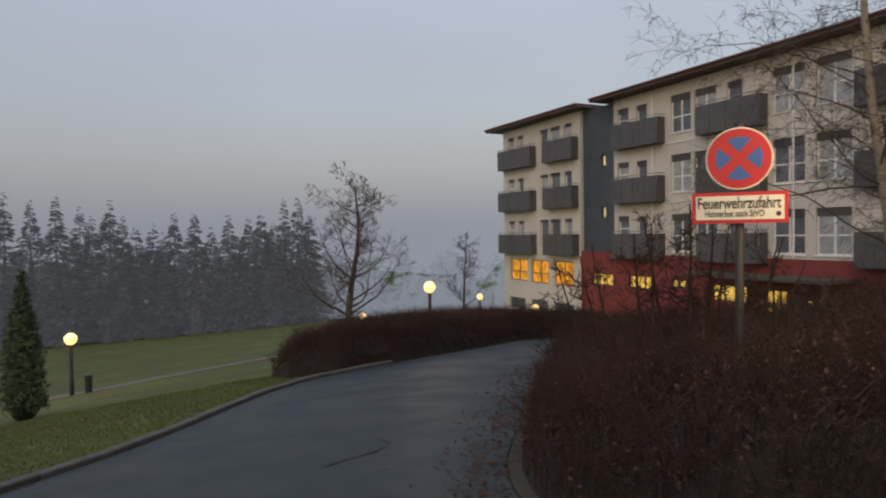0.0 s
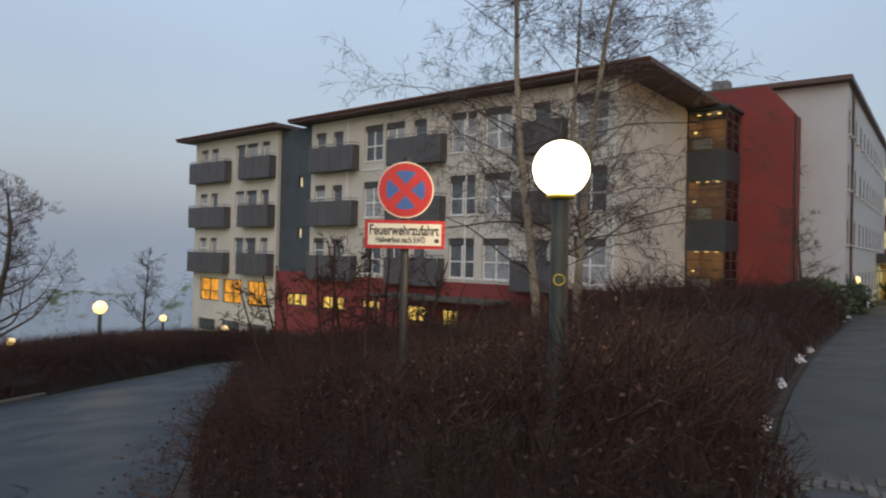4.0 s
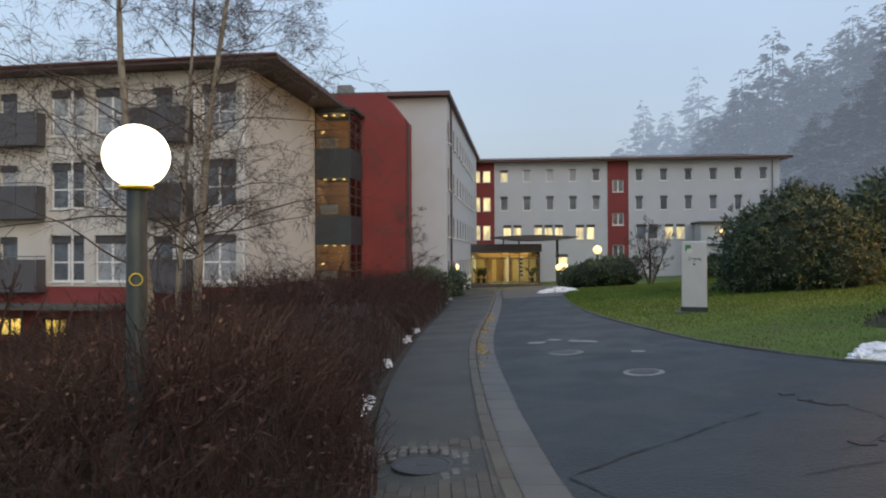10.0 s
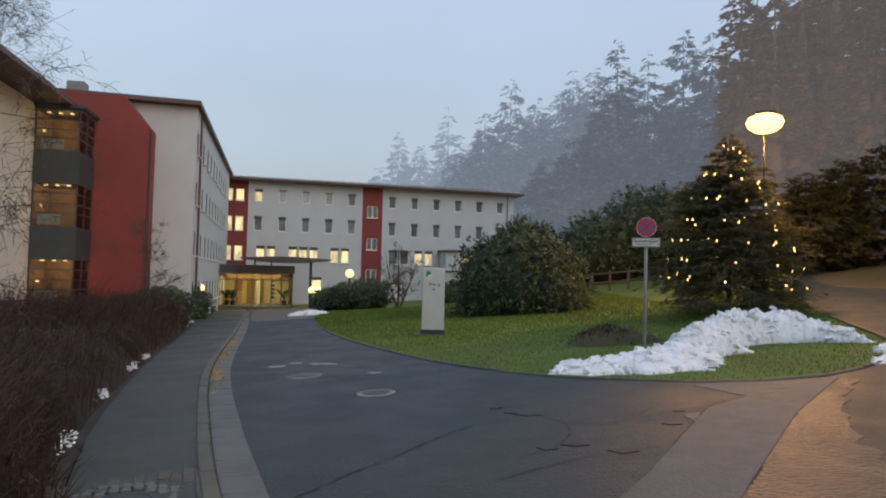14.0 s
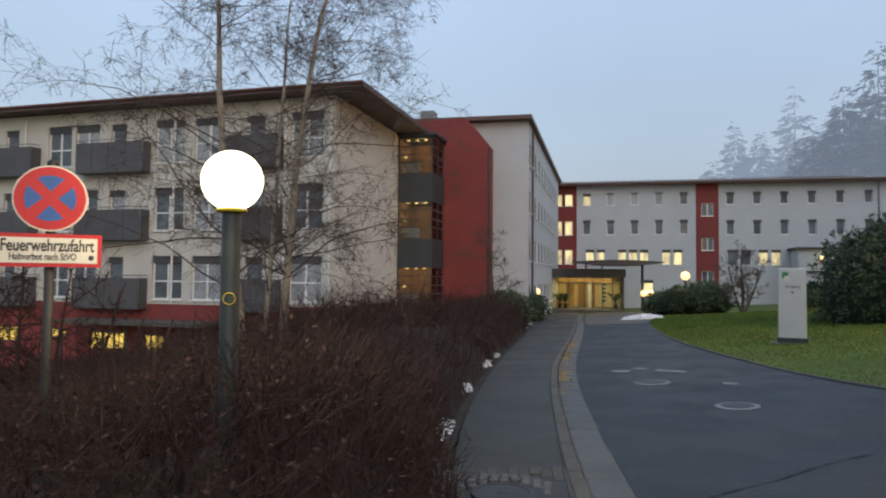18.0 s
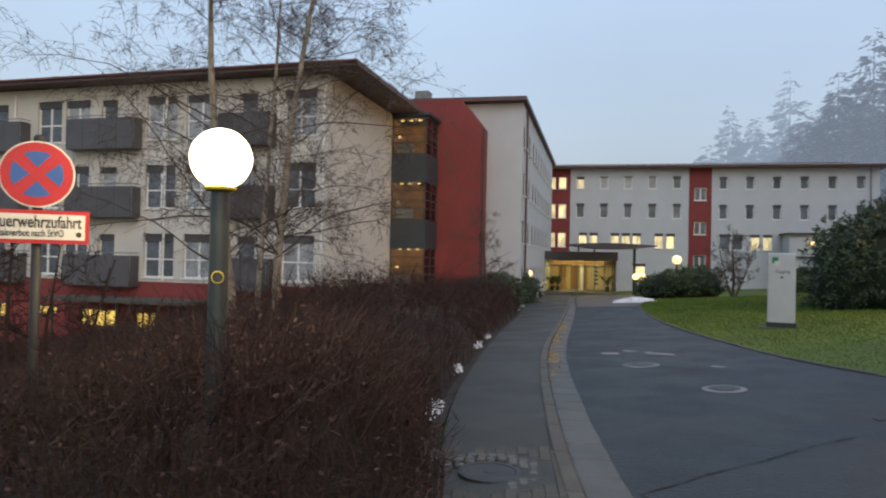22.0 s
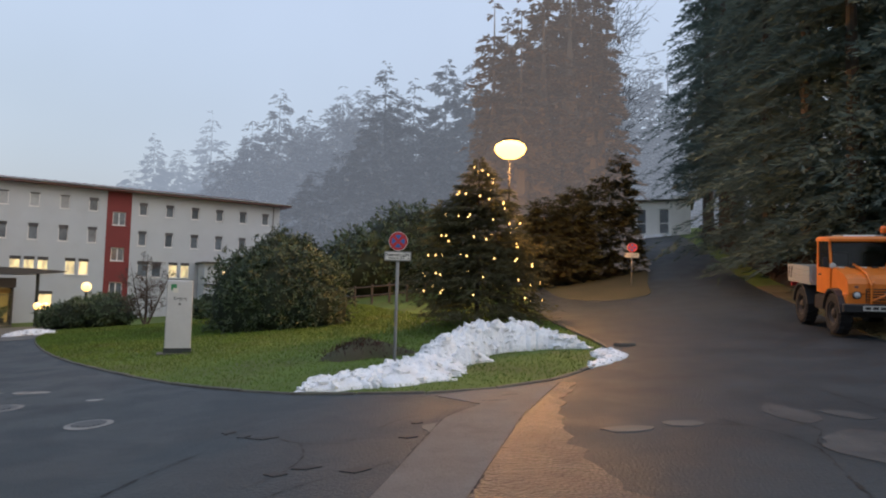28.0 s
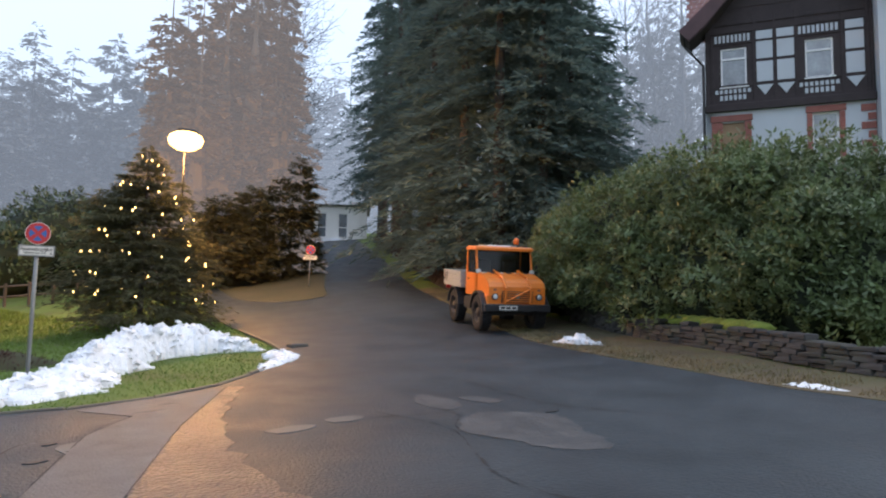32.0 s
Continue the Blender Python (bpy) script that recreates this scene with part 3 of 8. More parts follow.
def window(parent, m, w, h, style="cross", frame_mat="frame_white", pane_mat="pane", sill=True, blind=0.0, deep=0.12, name="window"):
    """A window in an opening w by h whose lower left corner is at m: frame, panes, sill and roller blind."""
    key = (round(w, 2), round(h, 2), style, frame_mat)
    b = 0.07
    if key not in made:
        ring = lambda y: [(0, y, 0), (w, y, 0), (w, y, h), (0, y, h), (b, y, b), (w - b, y, b), (w - b, y, h - b), (b, y, h - b)]
        s = Shape().add(ring(0) + ring(0.06), [f for i in range(4) for j in ((i + 1) % 4,) for f in ((i, j, 4 + j, 4 + i), (8 + j, 8 + i, 12 + i, 12 + j), (i, 8 + i, 8 + j, j), (4 + j, 12 + j, 12 + i, 4 + i))])
        bars = []
        if style in ("cross", "half", "three"):
            n = 3 if style == "three" else 2
            for i in range(1, n):
                bars.append(("mullion", Shape().box(w * i / n - b * 0.7, -0.008, b, w * i / n + b * 0.7, 0.055, h - b).mesh("mullion", M[frame_mat])))
        if style in ("cross", "bar"):
            bars.append(("transom", Shape().box(b, -0.004, h * 0.42 - b * 0.5, w - b, 0.05, h * 0.42 + b * 0.5).mesh("transom", M[frame_mat])))
        glassy = Shape().box(b, 0.02, b, w - b, 0.035, h - b)
        made[key] = (s.mesh("window_frame", M[frame_mat]), glassy, bars)
    fr = part(name, made[key][0], None, parent, m @ Matrix.Translation((0, deep, 0)))
    for bar, me in made[key][2]:
        part(bar, me, None, fr)
    pk = key + (pane_mat,)
    if pk not in made:
        made[pk] = made[key][1].mesh("pane", M[pane_mat])
    part("pane", made[pk], None, fr)
    if sill:
        sk = ("sill", round(w, 2))
        if sk not in made:
            made[sk] = Shape().box(-0.06, -deep - 0.06, -0.05, w + 0.06, 0.0, -0.002).mesh("sill", M["frame_white"])
        part("sill", made[sk], None, fr)
    if blind:
        bk = ("blind", round(w, 2), round(blind, 2))
        if bk not in made:
            k = max(2, int(blind / 0.06))
            zig = [(-0.012, 0.0)] + [q for i in range(k) for q in ((-0.045, -i * blind / k - 0.008), (-0.045, -(i + 0.8) * blind / k), (-0.03, -(i + 0.9) * blind / k))] + [(-0.012, -blind)]
            n = len(zig)
            s = Shape().add([(x, y, z) for x in (0.01, w - 0.01) for y, z in zig], [(i, (i + 1) % n, n + (i + 1) % n, n + i) for i in range(n)])
            made[bk] = s.mesh("roller_blind", M["balcony"])
        part("roller_blind", made[bk], None, fr, Matrix.Translation((0, 0, h - 0.001)))
    return fr


def balcony(parent, x0, x1, z0, z1, out=0.55):
    """A solid parapet of dark panels round a slab."""
    s = Shape()
    s.box(x0, -out, z0, x1, 0.0, z0 + 0.12)
    b = part("balcony", s, M["balcony"], parent)
    n = max(2, round((x1 - x0) / 0.9))
    w = (x1 - x0) / n
    key = ("bp", round(w, 2), round(z1 - z0, 2))
    if key not in made:
        made[key] = Shape().box(0.012, 0, 0, w - 0.012, 0.03, z1 - z0 - 0.1).mesh("panel", M["balcony"])
    for i in range(n):
        part("panel", made[key], None, b, Matrix.Translation((x0 + i * w, -out - 0.035, z0 + 0.02)))
    for x in (x0 - 0.032, x1 + 0.002):
        part("side_panel", Shape().box(x, -out, z0 + 0.02, x + 0.03, -0.01, z1 - 0.08), M["balcony"], b)
    rail = Shape().tube([(x0, -0.02, z1 + 0.05), (x0, -out, z1 + 0.05), (x1, -out, z1 + 0.05), (x1, -0.02, z1 + 0.05)], 0.022, 6)
    for i in range(n + 1):
        rail.tube([(x0 + i * w, -out, z1 - 0.1), (x0 + i * w, -out, z1 + 0.05)], 0.012, 4)
    part("handrail", rail, M["metal"], b)


HEAD = 28.0
ward_m = axes_at(17.6, 22.6, 0, HEAD - 180)
ward = thing("ward_building", "four-storey cream clinic building with dark balconies and wide eaves", "building", ward_m)
STOREY = [(0.45, 2.45), (3.6, 5.6), (6.75, 8.75)]

# openings of the long front; x runs to the right, so places along it are negative
front, windows, bal = [], [], []
for z0, z1 in STOREY:
    for s0, s1 in ((2.12, 0.56), (7.0, 5.45), (9.1, 7.5), (13.65, 12.25), (15.3, 13.88)):
        windows.append((-s0, -s1, z0, z1, "cross", 0.35))
    windows += [(-19.55, -18.6, z0 + 0.75, z1, "bar", 0.3), (-17.95, -17.1, z0 - 0.3, z1 - 0.05, "plain", 0.3)]
    windows += [(-11.6, -10.7, z0 - 0.3, z1 - 0.05, "plain", 0.3), (-4.3, -3.4, z0 - 0.3, z1 - 0.05, "plain", 0.3)]
    bal += [(-19.5, -15.75, z0 - 0.45, z1 - 0.95), (-13.05, -9.35, z0 - 0.45, z1 - 0.95), (-5.0, -2.5, z0 - 0.45, z1 - 0.95)]
low = [(-12.55, -10.5, -1.95, -1.1), (-9.5, -8.4, -2.85, -1.15), (-7.5, -6.05, -1.9, -1.45), (-18.7, -16.75, -1.75, -0.98), (-15.3, -13.9, -1.5, -1.02), (-4.2, -2.0, -1.9, -1.3)]
front = [w[:4] for w in windows]
part("wall", walling(-19.9, 0, 0.25, 9.35, 0.35, front), M["cream_wall"], ward, label="cream rendered upper wall")
part("wall", walling(-19.9, 0, -3.4, 0.246, 0.35, low), M["red_wall"], ward, Matrix.Translation((0, 0.01, 0)), "red rendered ground-floor wall")
for x0, x1, z0, z1, style, blind in windows:
    window(ward, Matrix.Translation((x0, 0, z0)), x1 - x0, z1 - z0, style, pane_mat=random.choice(["pane", "pane_curtain", "pane"]), blind=blind)
for x0, x1, z0, z1 in low:
    window(ward, Matrix.Translation((x0, 0, z0)), x1 - x0, z1 - z0, "three", "frame_dark", "lit", sill=False)
for b in bal:
    balcony(ward, *b)
for z in (3.1, 6.25):
    for x0, x1 in ((-15.5, -13.7),):
        part("ledge", Shape().box(x0, -0.05, z - 0.03, x1, -0.002, z + 0.03), M["frame_white"], ward)
for x in (-16.6, -8.0, -2.35, -0.2):
    part("downpipe", Shape().tube([(x, -0.07, 0.3), (x, -0.07, 9.1)], 0.05, 8), M["frame_white"], ward)
# porch roof over the ground-floor door
part("porch_roof", Shape().box(-12.7, -1.9, -0.62, -5.2, -0.012, -0.46), M["kerb"], ward, label="grey flat porch roof")
for x in (-12.4, -9.0, -5.5):
    part("porch_post", Shape().tube([(x, -1.7, -3.4), (x, -1.7, -0.63)], 0.06, 8), M["post_dark"], ward)
# end wall towards the drive, back and inner faces
end_m = pose(0.0, 0, 0, 0, 0, 90)
part("wall", walling(0.36, 8.0, 0.25, 9.35, 0.35, []), M["cream_wall"], ward, end_m, "blank cream end wall")
part("wall", walling(0.36, 8.0, -3.4, 0.246, 0.35, []), M["red_wall"], ward, end_m @ Matrix.Translation((0, 0.01, 0)))
part("wall", walling(0.0, 12.0, -3.4, 9.35, 0.3, []), M["cream_wall"], ward, Matrix.Translation((-12.0, 8.0, 0)))
# slate-clad link between the two blocks
link = part("link_wall", walling(-23.2, -19.9, 0.35, 9.3, 0.3, [(-21.4, -21.0, 5.6, 6.3), (-21.4, -21.0, 2.4, 3.1)]), M["slate"], ward, Matrix.Translation((0, 0.25, 0)), "dark slate-clad stair link")
for z in (5.6, 2.4):
    window(ward, Matrix.Translation((-21.4, 0.25, z)), 0.4, 0.7, "plain", "frame_dark", "lit_white", sill=False)
for i in range(28):
    z = 0.36 + i * 0.318
    cuts = ((-23.15, -21.42), (-20.98, -19.95)) if 2.1 < z < 3.1 or 5.3 < z < 6.3 else ((-23.15, -19.95),)
    for x0, x1 in cuts:
        part("slate_course", Shape().box(x0, 0.215, z, x1, 0.247, z + 0.306), M["slate"], link)
part("wall", walling(-23.2, -19.9, -4.6, 0.34, 0.35, [(-22.08, -20.1, -1.75, -0.98)]), M["red_wall"], ward, Matrix.Translation((0, 0.012, 0)), "red ground-floor wall of the link")
window(ward, Matrix.Translation((-22.08, 0, -1.75)), 1.98, 0.77, "three", "frame_dark", "lit", sill=False)
for x in (-23.2, -19.9 - 0.35):
    part("wall", walling(0.36, 8.0, -4.4, 9.3, 0.35, []), M["cream_wall"], ward, Matrix.Translation((x + 0.35, 0, 0)) @ end_m)
# the far block
far_open = []
for z0, z1 in STOREY:
    far_open += [(-32.2, -31.3, z0 + 0.75, z1, "bar", 0.25), (-30.8, -30.0, z0 - 0.2, z1, "plain", 0.25), (-27.85, -26.8, z0, z1, "bar", 0.2), (-26.6, -25.4, z0, z1, "bar", 0.25), (-24.9, -24.1, z0 - 0.2, z1, "plain", 0.25)]
lit_low = [(-32.0, -29.6, -2.0, -0.4), (-29.1, -26.85, -2.05, -0.4), (-26.2, -24.0, -2.05, -0.4)]
base_low = [(-32.15, -29.9, -4.1, -3.3), (-29.15, -27.0, -3.95, -3.25), (-26.3, -24.0, -3.95, -3.25)]
part("wall", walling(-32.9, -23.2, -5.2, 9.35, 0.35, [w[:4] for w in far_open] + lit_low + base_low), M["cream_wall"], ward, label="cream rendered wall of the far block")
part("wall", walling(0.36, 8.0, -5.2, 9.35, 0.35, []), M["cream_wall"], ward, Matrix.Translation((-32.9, 8.36, 0)) @ pose(0, 0, 0, 0, 0, -90))
for x0, x1, z0, z1, style, blind in far_open:
    window(ward, Matrix.Translation((x0, 0, z0)), x1 - x0, z1 - z0, style, pane_mat=random.choice(["pane", "pane_curtain"]), blind=blind)
for x0, x1, z0, z1 in lit_low:
    window(ward, Matrix.Translation((x0, 0, z0)), x1 - x0, z1 - z0, "cross", "frame_dark", "lit_orange", sill=False)
for x0, x1, z0, z1 in base_low:
    window(ward, Matrix.Translation((x0, 0, z0)), x1 - x0, z1 - z0, "three", "frame_dark", "pane", sill=False)
for z0, z1 in STOREY:
    balcony(ward, -32.8, -28.35, z0 - 0.45, z1 - 0.95)
    balcony(ward, -26.75, -23.4, z0 - 0.45, z1 - 0.95)


def eaves(parent, x0, x1, y0, y1, z, rise, thick, ridge=0.5):
    """A low hipped roof slab with a deep overhang and a dark soffit."""
    s = Shape()
    i = (y1 - y0) * ridge
    v = [(x0, y0, z), (x1, y0, z), (x1, y1, z), (x0, y1, z), (x0, y0, z + thick), (x1, y0, z + thick), (x1, y1, z + thick), (x0, y1, z + thick), (x0 + i, (y0 + y1) / 2, z + rise), (x1 - i, (y0 + y1) / 2, z + rise)]
    s.add(v, [(3, 2, 1, 0), (0, 1, 5, 4), (1, 2, 6, 5), (2, 3, 7, 6), (3, 0, 4, 7), (4, 5, 9, 8), (5, 6, 9), (6, 7, 8, 9), (7, 4, 8)])
    r = part("roof", s, M["roof_dark"], parent, label="low dark red-brown roof with deep eaves")
    g = Shape().tube([(x0, y0 - 0.06, z + thick - 0.03), (x1, y0 - 0.06, z + thick - 0.03)], 0.06, 8)
    part("rain_gutter", g, M["roof_red"], r)


eaves(ward, -21.1, 1.6, -0.85, 9.2, 9.40, 0.9, 0.22)
part("verge_trim", Shape().box(-21.16, -0.9, 9.44, -21.102, 9.2, 9.64), M["frame_white"], ward, label="pale metal roof edge")
eaves(ward, -34.2, -22.4, -0.85, 9.2, 9.40, 0.8, 0.22)

# glazed stair tower
tower = thing("stair_tower", "glazed stair tower with dark panel bands and warm lamps inside", "building", ward_m)
M["stair_wall"] = mat("stair_wall", (0.42, 0.27, 0.17), 0.8, 0.15, 1, 20, 0)
tb = [(0.07, 2.09), (3.64, 5.66), (7.2, 9.12)]
for lo, hi in ((-1.5, 0.07), (2.09, 3.64), (5.66, 7.2), (9.12, 9.24)):
    part("panel_band", Shape().box(0.02, 8.02, lo, 2.0, 10.3, hi), M["panel_dark"], tower, label="dark grey panel band")
part("tower_roof", Shape().box(-0.1, 7.9, 9.245, 2.15, 10.3, 9.385), M["panel_dark"], tower)
for lo, hi in tb:
    pane = Shape().box(0.06, 8.06, lo, 1.94, 8.075, hi).box(1.945, 8.06, lo, 1.96, 10.25, hi)
    part("glazing", pane, M["glass"], tower).visible_shadow = False
    fr = Shape()
    for x in (0.03, 1.9):
        fr.box(x, 8.03, lo, x + 0.06, 8.1, hi)
    for y in (9.1, 10.2):
        fr.box(1.92, y, lo, 1.98, y + 0.06, hi)
    for z in (lo + (hi - lo) * 0.3, lo + (hi - lo) * 0.52, lo + (hi - lo) * 0.76):
        fr.box(0.03, 8.035, z, 1.97, 8.09, z + 0.05).box(1.915, 8.1, z, 1.97, 10.25, z + 0.05)
    part("mullions", fr, M["frame_dark"], tower)
    part("back_wall", Shape().box(0.05, 10.2, lo, 1.9, 10.28, hi), M["stair_wall"], tower)
    part("side_wall", Shape().box(-0.02, 8.1, lo, 0.03, 10.25, hi), M["stair_wall"], tower)
    part("radiator", Shape().box(0.25, 8.2, lo + 0.1, 1.2, 8.3, lo + 0.65), M["frame_white"], tower, label="white radiator behind the glass")
    lamp = part("wall_lamp", Shape().lathe([(0.02, 0), (0.07, 0.03), (0.08, 0.08), (0.05, 0.13), (0.02, 0.14)], 12, at=(0.22, 8.7, lo + 0.95)), M["fairy"], tower, smooth=True)
    for k in range(3):
        part("downlight", Shape().box(0.35 + k * 0.5, 8.5, hi - 0.05, 0.5 + k * 0.5, 8.6, hi - 0.01), M["fairy"], tower)
    glow = new("stair_light", bpy.data.lights.new("stair_light", "POINT"))
    glow.data.energy, glow.data.color, glow.data.shadow_soft_size = 26, (1.0, 0.62, 0.28), 0.15
    glow.matrix_world = ward_m @ Matrix.Translation((1.0, 9.2, hi - 0.5))

# red block beside the tower
red = thing("red_block", "tall windowless red rendered wall with a chamfered top corner", "building", ward_m)
part("wall", Shape().prism([(1.9, -1.5), (4.45, -1.5), (4.45, 9.1), (4.1, 9.55), (3.25, 10.6), (-2.0, 10.6), (-2.0, 9.65), (1.9, 9.65)], 10.31, 12.2), M["red_wall"], red)
part("downpipe", Shape().tube([(4.52, 10.8, -1), (4.52, 10.8, 9.0)], 0.05, 8), M["frame_dark"], red)
vent = part("roof_vent", Shape().soft(-0.4, 13.2, 10.6, 0.5, 14.0, 11.95, 0.03), M["metal"], red, label="grey metal roof vent")

# side wing with its long white front
wing = thing("side_wing", "four-storey white clinic wing with narrow windows and a dark red roof", "building", ward_m @ Matrix.Translation((6.5, 12.3, 0)) @ pose(0, 0, 0, 0, 0, 1.6) @ Matrix.Translation((-6.5, -12.3, 0)))
wg = [(3.4, -1.0), (3.4, 2.0)]
part("wall", walling(-4.0, 6.5, -1.8, 10.75, 0.35, []), M["white_wall"], wing, Matrix.Translation((0, 12.3, 0)), "blank white gable wall")
holes = []
for q in (12.95, 16.0, 18.5, 20.6, 22.7, 24.8, 26.9, 29.0, 31.1, 33.2):
    for z in (-0.2, 2.6, 5.4, 8.2):
        holes.append((q, q + 0.8, z, z + 1.35))
long_m = Matrix.Translation((6.5, 0, 0)) @ end_m
part("wall", walling(12.66, 37.5, -1.9, 10.75, 0.35, holes), M["white_wall"], wing, long_m, "white front with rows of narrow windows")
for q0, q1, z0, z1 in holes:
    window(wing, long_m @ Matrix.Translation((q0, 0, z0)), q1 - q0, z1 - z0, "plain", "frame_dark", "pane", deep=0.03)
part("stripe", Shape().box(14.3, -0.012, -1.9, 14.9, -0.002, 10.74), M["red_wall"], wing, long_m, "dark red rendered stripe")
part("downpipe", Shape().tube([(14.2, -0.08, -1.5), (14.2, -0.08, 10.7)], 0.06, 8), M["roof_dark"], wing, long_m)
ws = Shape()
ws.add([(6.75, 11.75, 10.76), (6.75, 39, 10.76), (-4.2, 39, 10.86), (-4.2, 11.75, 10.86), (6.75, 11.75, 11.0), (6.75, 39, 11.0), (-4.2, 39, 11.5), (-4.2, 11.75, 11.1)], [(0, 1, 2, 3), (7, 6, 5, 4), (0, 4, 5, 1), (1, 5, 6, 2), (2, 6, 7, 3), (3, 7, 4, 0)])
part("roof", ws, M["roof_dark"], wing, label="dark red-brown roof with an overhanging edge")

# cross wing at the end of the drive
cross_m = axes_at(61.6, 24.6, 0, -149)
cross = thing("cross_wing", "long four-storey white clinic wing with small windows and red stripes", "building", cross_m)
ch, cw = [], []
for k in range(5):
    x = -10.92 + k * 2.22
    cw += [(x, x + 0.75, 8.6, 9.8, "lit_white" if k == 0 else "pane_curtain" if k < 4 else "pane"), (x, x + 0.75, 5.8, 7.2, "pane")]
for k in range(6):
    x = 2.05 + k * 2.3
    cw += [(x, x + 0.72, 8.55, 9.72, "pane"), (x, x + 0.72, 5.75, 7.12, "pane")]
for x in (-10.65, -9.65, -7.65, -6.65, -5.65, -3.63, -2.6, 4.8, 5.87):
    cw.append((x, x + 0.8, 2.93, 4.38, "lit_white"))
cw += [(-5.6, -4.4, 0.1, 1.5, "lit_white"), (2.1, 3.1, 2.93, 4.38, "pane"), (3.3, 4.2, 2.93, 4.38, "pane")]
cr = [(-13.66, -12.88, 8.58, 9.75, "lit_white"), (-12.63, -11.87, 8.58, 9.75, "lit_white"), (-13.66, -12.88, 5.75, 7.15, "lit_white"), (-12.63, -11.87, 5.75, 7.15, "lit_white"), (-13.66, -12.88, 2.95, 4.36, "lit_white"), (-12.63, -11.87, 2.95, 4.36, "lit_white")]
cs = [(-0.12, 0.95, z, z + 1.2, "pane") for z in (7.5, 4.3, 1.2)]
part("wall", walling(-11.5, -0.6, -2, 10.5, 0.35, [w[:4] for w in cw if w[1] < -0.6]), M["white_wall"], cross, label="white rendered wall")
part("wall", walling(1.4, 15.4, -2, 10.5, 0.35, [w[:4] for w in cw if w[0] > 1.3]), M["white_wall"], cross, label="white rendered wall")
part("wall", walling(-15.5, -11.5, -2, 10.5, 0.35, [w[:4] for w in cr]), M["red_wall"], cross, Matrix.Translation((0, -0.02, 0)), "red rendered strip with lit windows")
part("wall", walling(-0.6, 1.4, -2, 10.5, 0.35, [w[:4] for w in cs]), M["red_wall"], cross, Matrix.Translation((0, -0.02, 0)), "red rendered strip")
for x0, x1, z0, z1, p in cw:
    window(cross, Matrix.Translation((x0, 0, z0)), x1 - x0, z1 - z0, "plain", "frame_white", p, blind=0.28 if p != "pane_curtain" else 0.12, deep=0.1)
for x0, x1, z0, z1, p in cr:
    window(cross, Matrix.Translation((x0, -0.02, z0)), x1 - x0, z1 - z0, "plain", "frame_white", p, deep=0.1)
for x0, x1, z0, z1, p in cs:
    window(cross, Matrix.Translation((x0, -0.02, z0)), x1 - x0, z1 - z0, "half", "frame_white", p, deep=0.1)
part("wall", walling(0.36, 11, -2, 10.5, 0.35, []), M["white_wall"], cross, Matrix.Translation((15.4, 0, 0)) @ end_m)
part("wall", walling(-15.5, 15.4, -2, 10.5, 0.3, []), M["white_wall"], cross, Matrix.Translation((0, 11.0, 0)))
part("downpipe", Shape().tube([(14.7, -0.08, -1.5), (14.7, -0.08, 10.4)], 0.06, 8), M["metal"], cross)
rs = Shape()
rs.add([(-16, -0.9, 10.5), (16.3, -0.9, 10.5), (16.3, 11.8, 10.5), (-16, 11.8, 10.5), (-16, -0.9, 10.72), (16.3, -0.9, 10.72), (16.3, 11.8, 10.72), (-16, 11.8, 10.72), (-16, 5.5, 11.75), (13.5, 5.5, 11.75)], [(3, 2, 1, 0), (0, 1, 5, 4), (1, 2, 6, 5), (2, 3, 7, 6), (3, 0, 4, 7), (4, 5, 9, 8), (5, 6, 9), (6, 7, 8, 9), (7, 4, 8)])
cr_roof = part("roof", rs, M["roof_red"], cross, label="dull red metal roof")
part("rain_gutter", Shape().tube([(-16, -0.97, 10.68), (16.3, -0.97, 10.68)], 0.07, 8), M["metal"], cr_roof)
for k in range(40):
    x = -15.6 + k * 0.8
    part("seam", Shape().add([(x, -0.9, 10.73), (x + 0.03, -0.9, 10.73), (x + 0.03, 5.4, 11.74), (x, 5.4, 11.74), (x, -0.9, 10.77), (x + 0.03, -0.9, 10.77), (x + 0.03, 5.4, 11.78), (x, 5.4, 11.78)], [(0, 4, 5, 1), (4, 7, 6, 5), (0, 3, 7, 4), (1, 5, 6, 2)]), M["roof_red"], cr_roof) if x < 13.4 else None
# low annex with a wall lamp
ann = part("annex", Shape().box(7.4, -2.5, -1, 15.0, -0.4, 4.3), M["white_wall"], cross, label="low white annex")
part("annex_roof", Shape().box(7.2, -2.8, 4.3, 15.2, -0.03, 4.48), M["kerb"], ann)
part("annex_ledge", Shape().box(7.4, -2.7, 2.3, 12.0, -2.502, 2.42), M["frame_dark"], ann)
part("wall_lamp", Shape().lathe([(0.02, -0.22), (0.17, -0.14), (0.22, 0), (0.17, 0.14), (0.02, 0.22)], 14, at=(9.2, -2.8, 3.5)), M["globe_far"], ann, smooth=True)
part("lamp_arm", Shape().tube([(9.2, -2.5, 3.5), (9.2, -2.68, 3.5)], 0.03, 6), M["frame_dark"], ann)

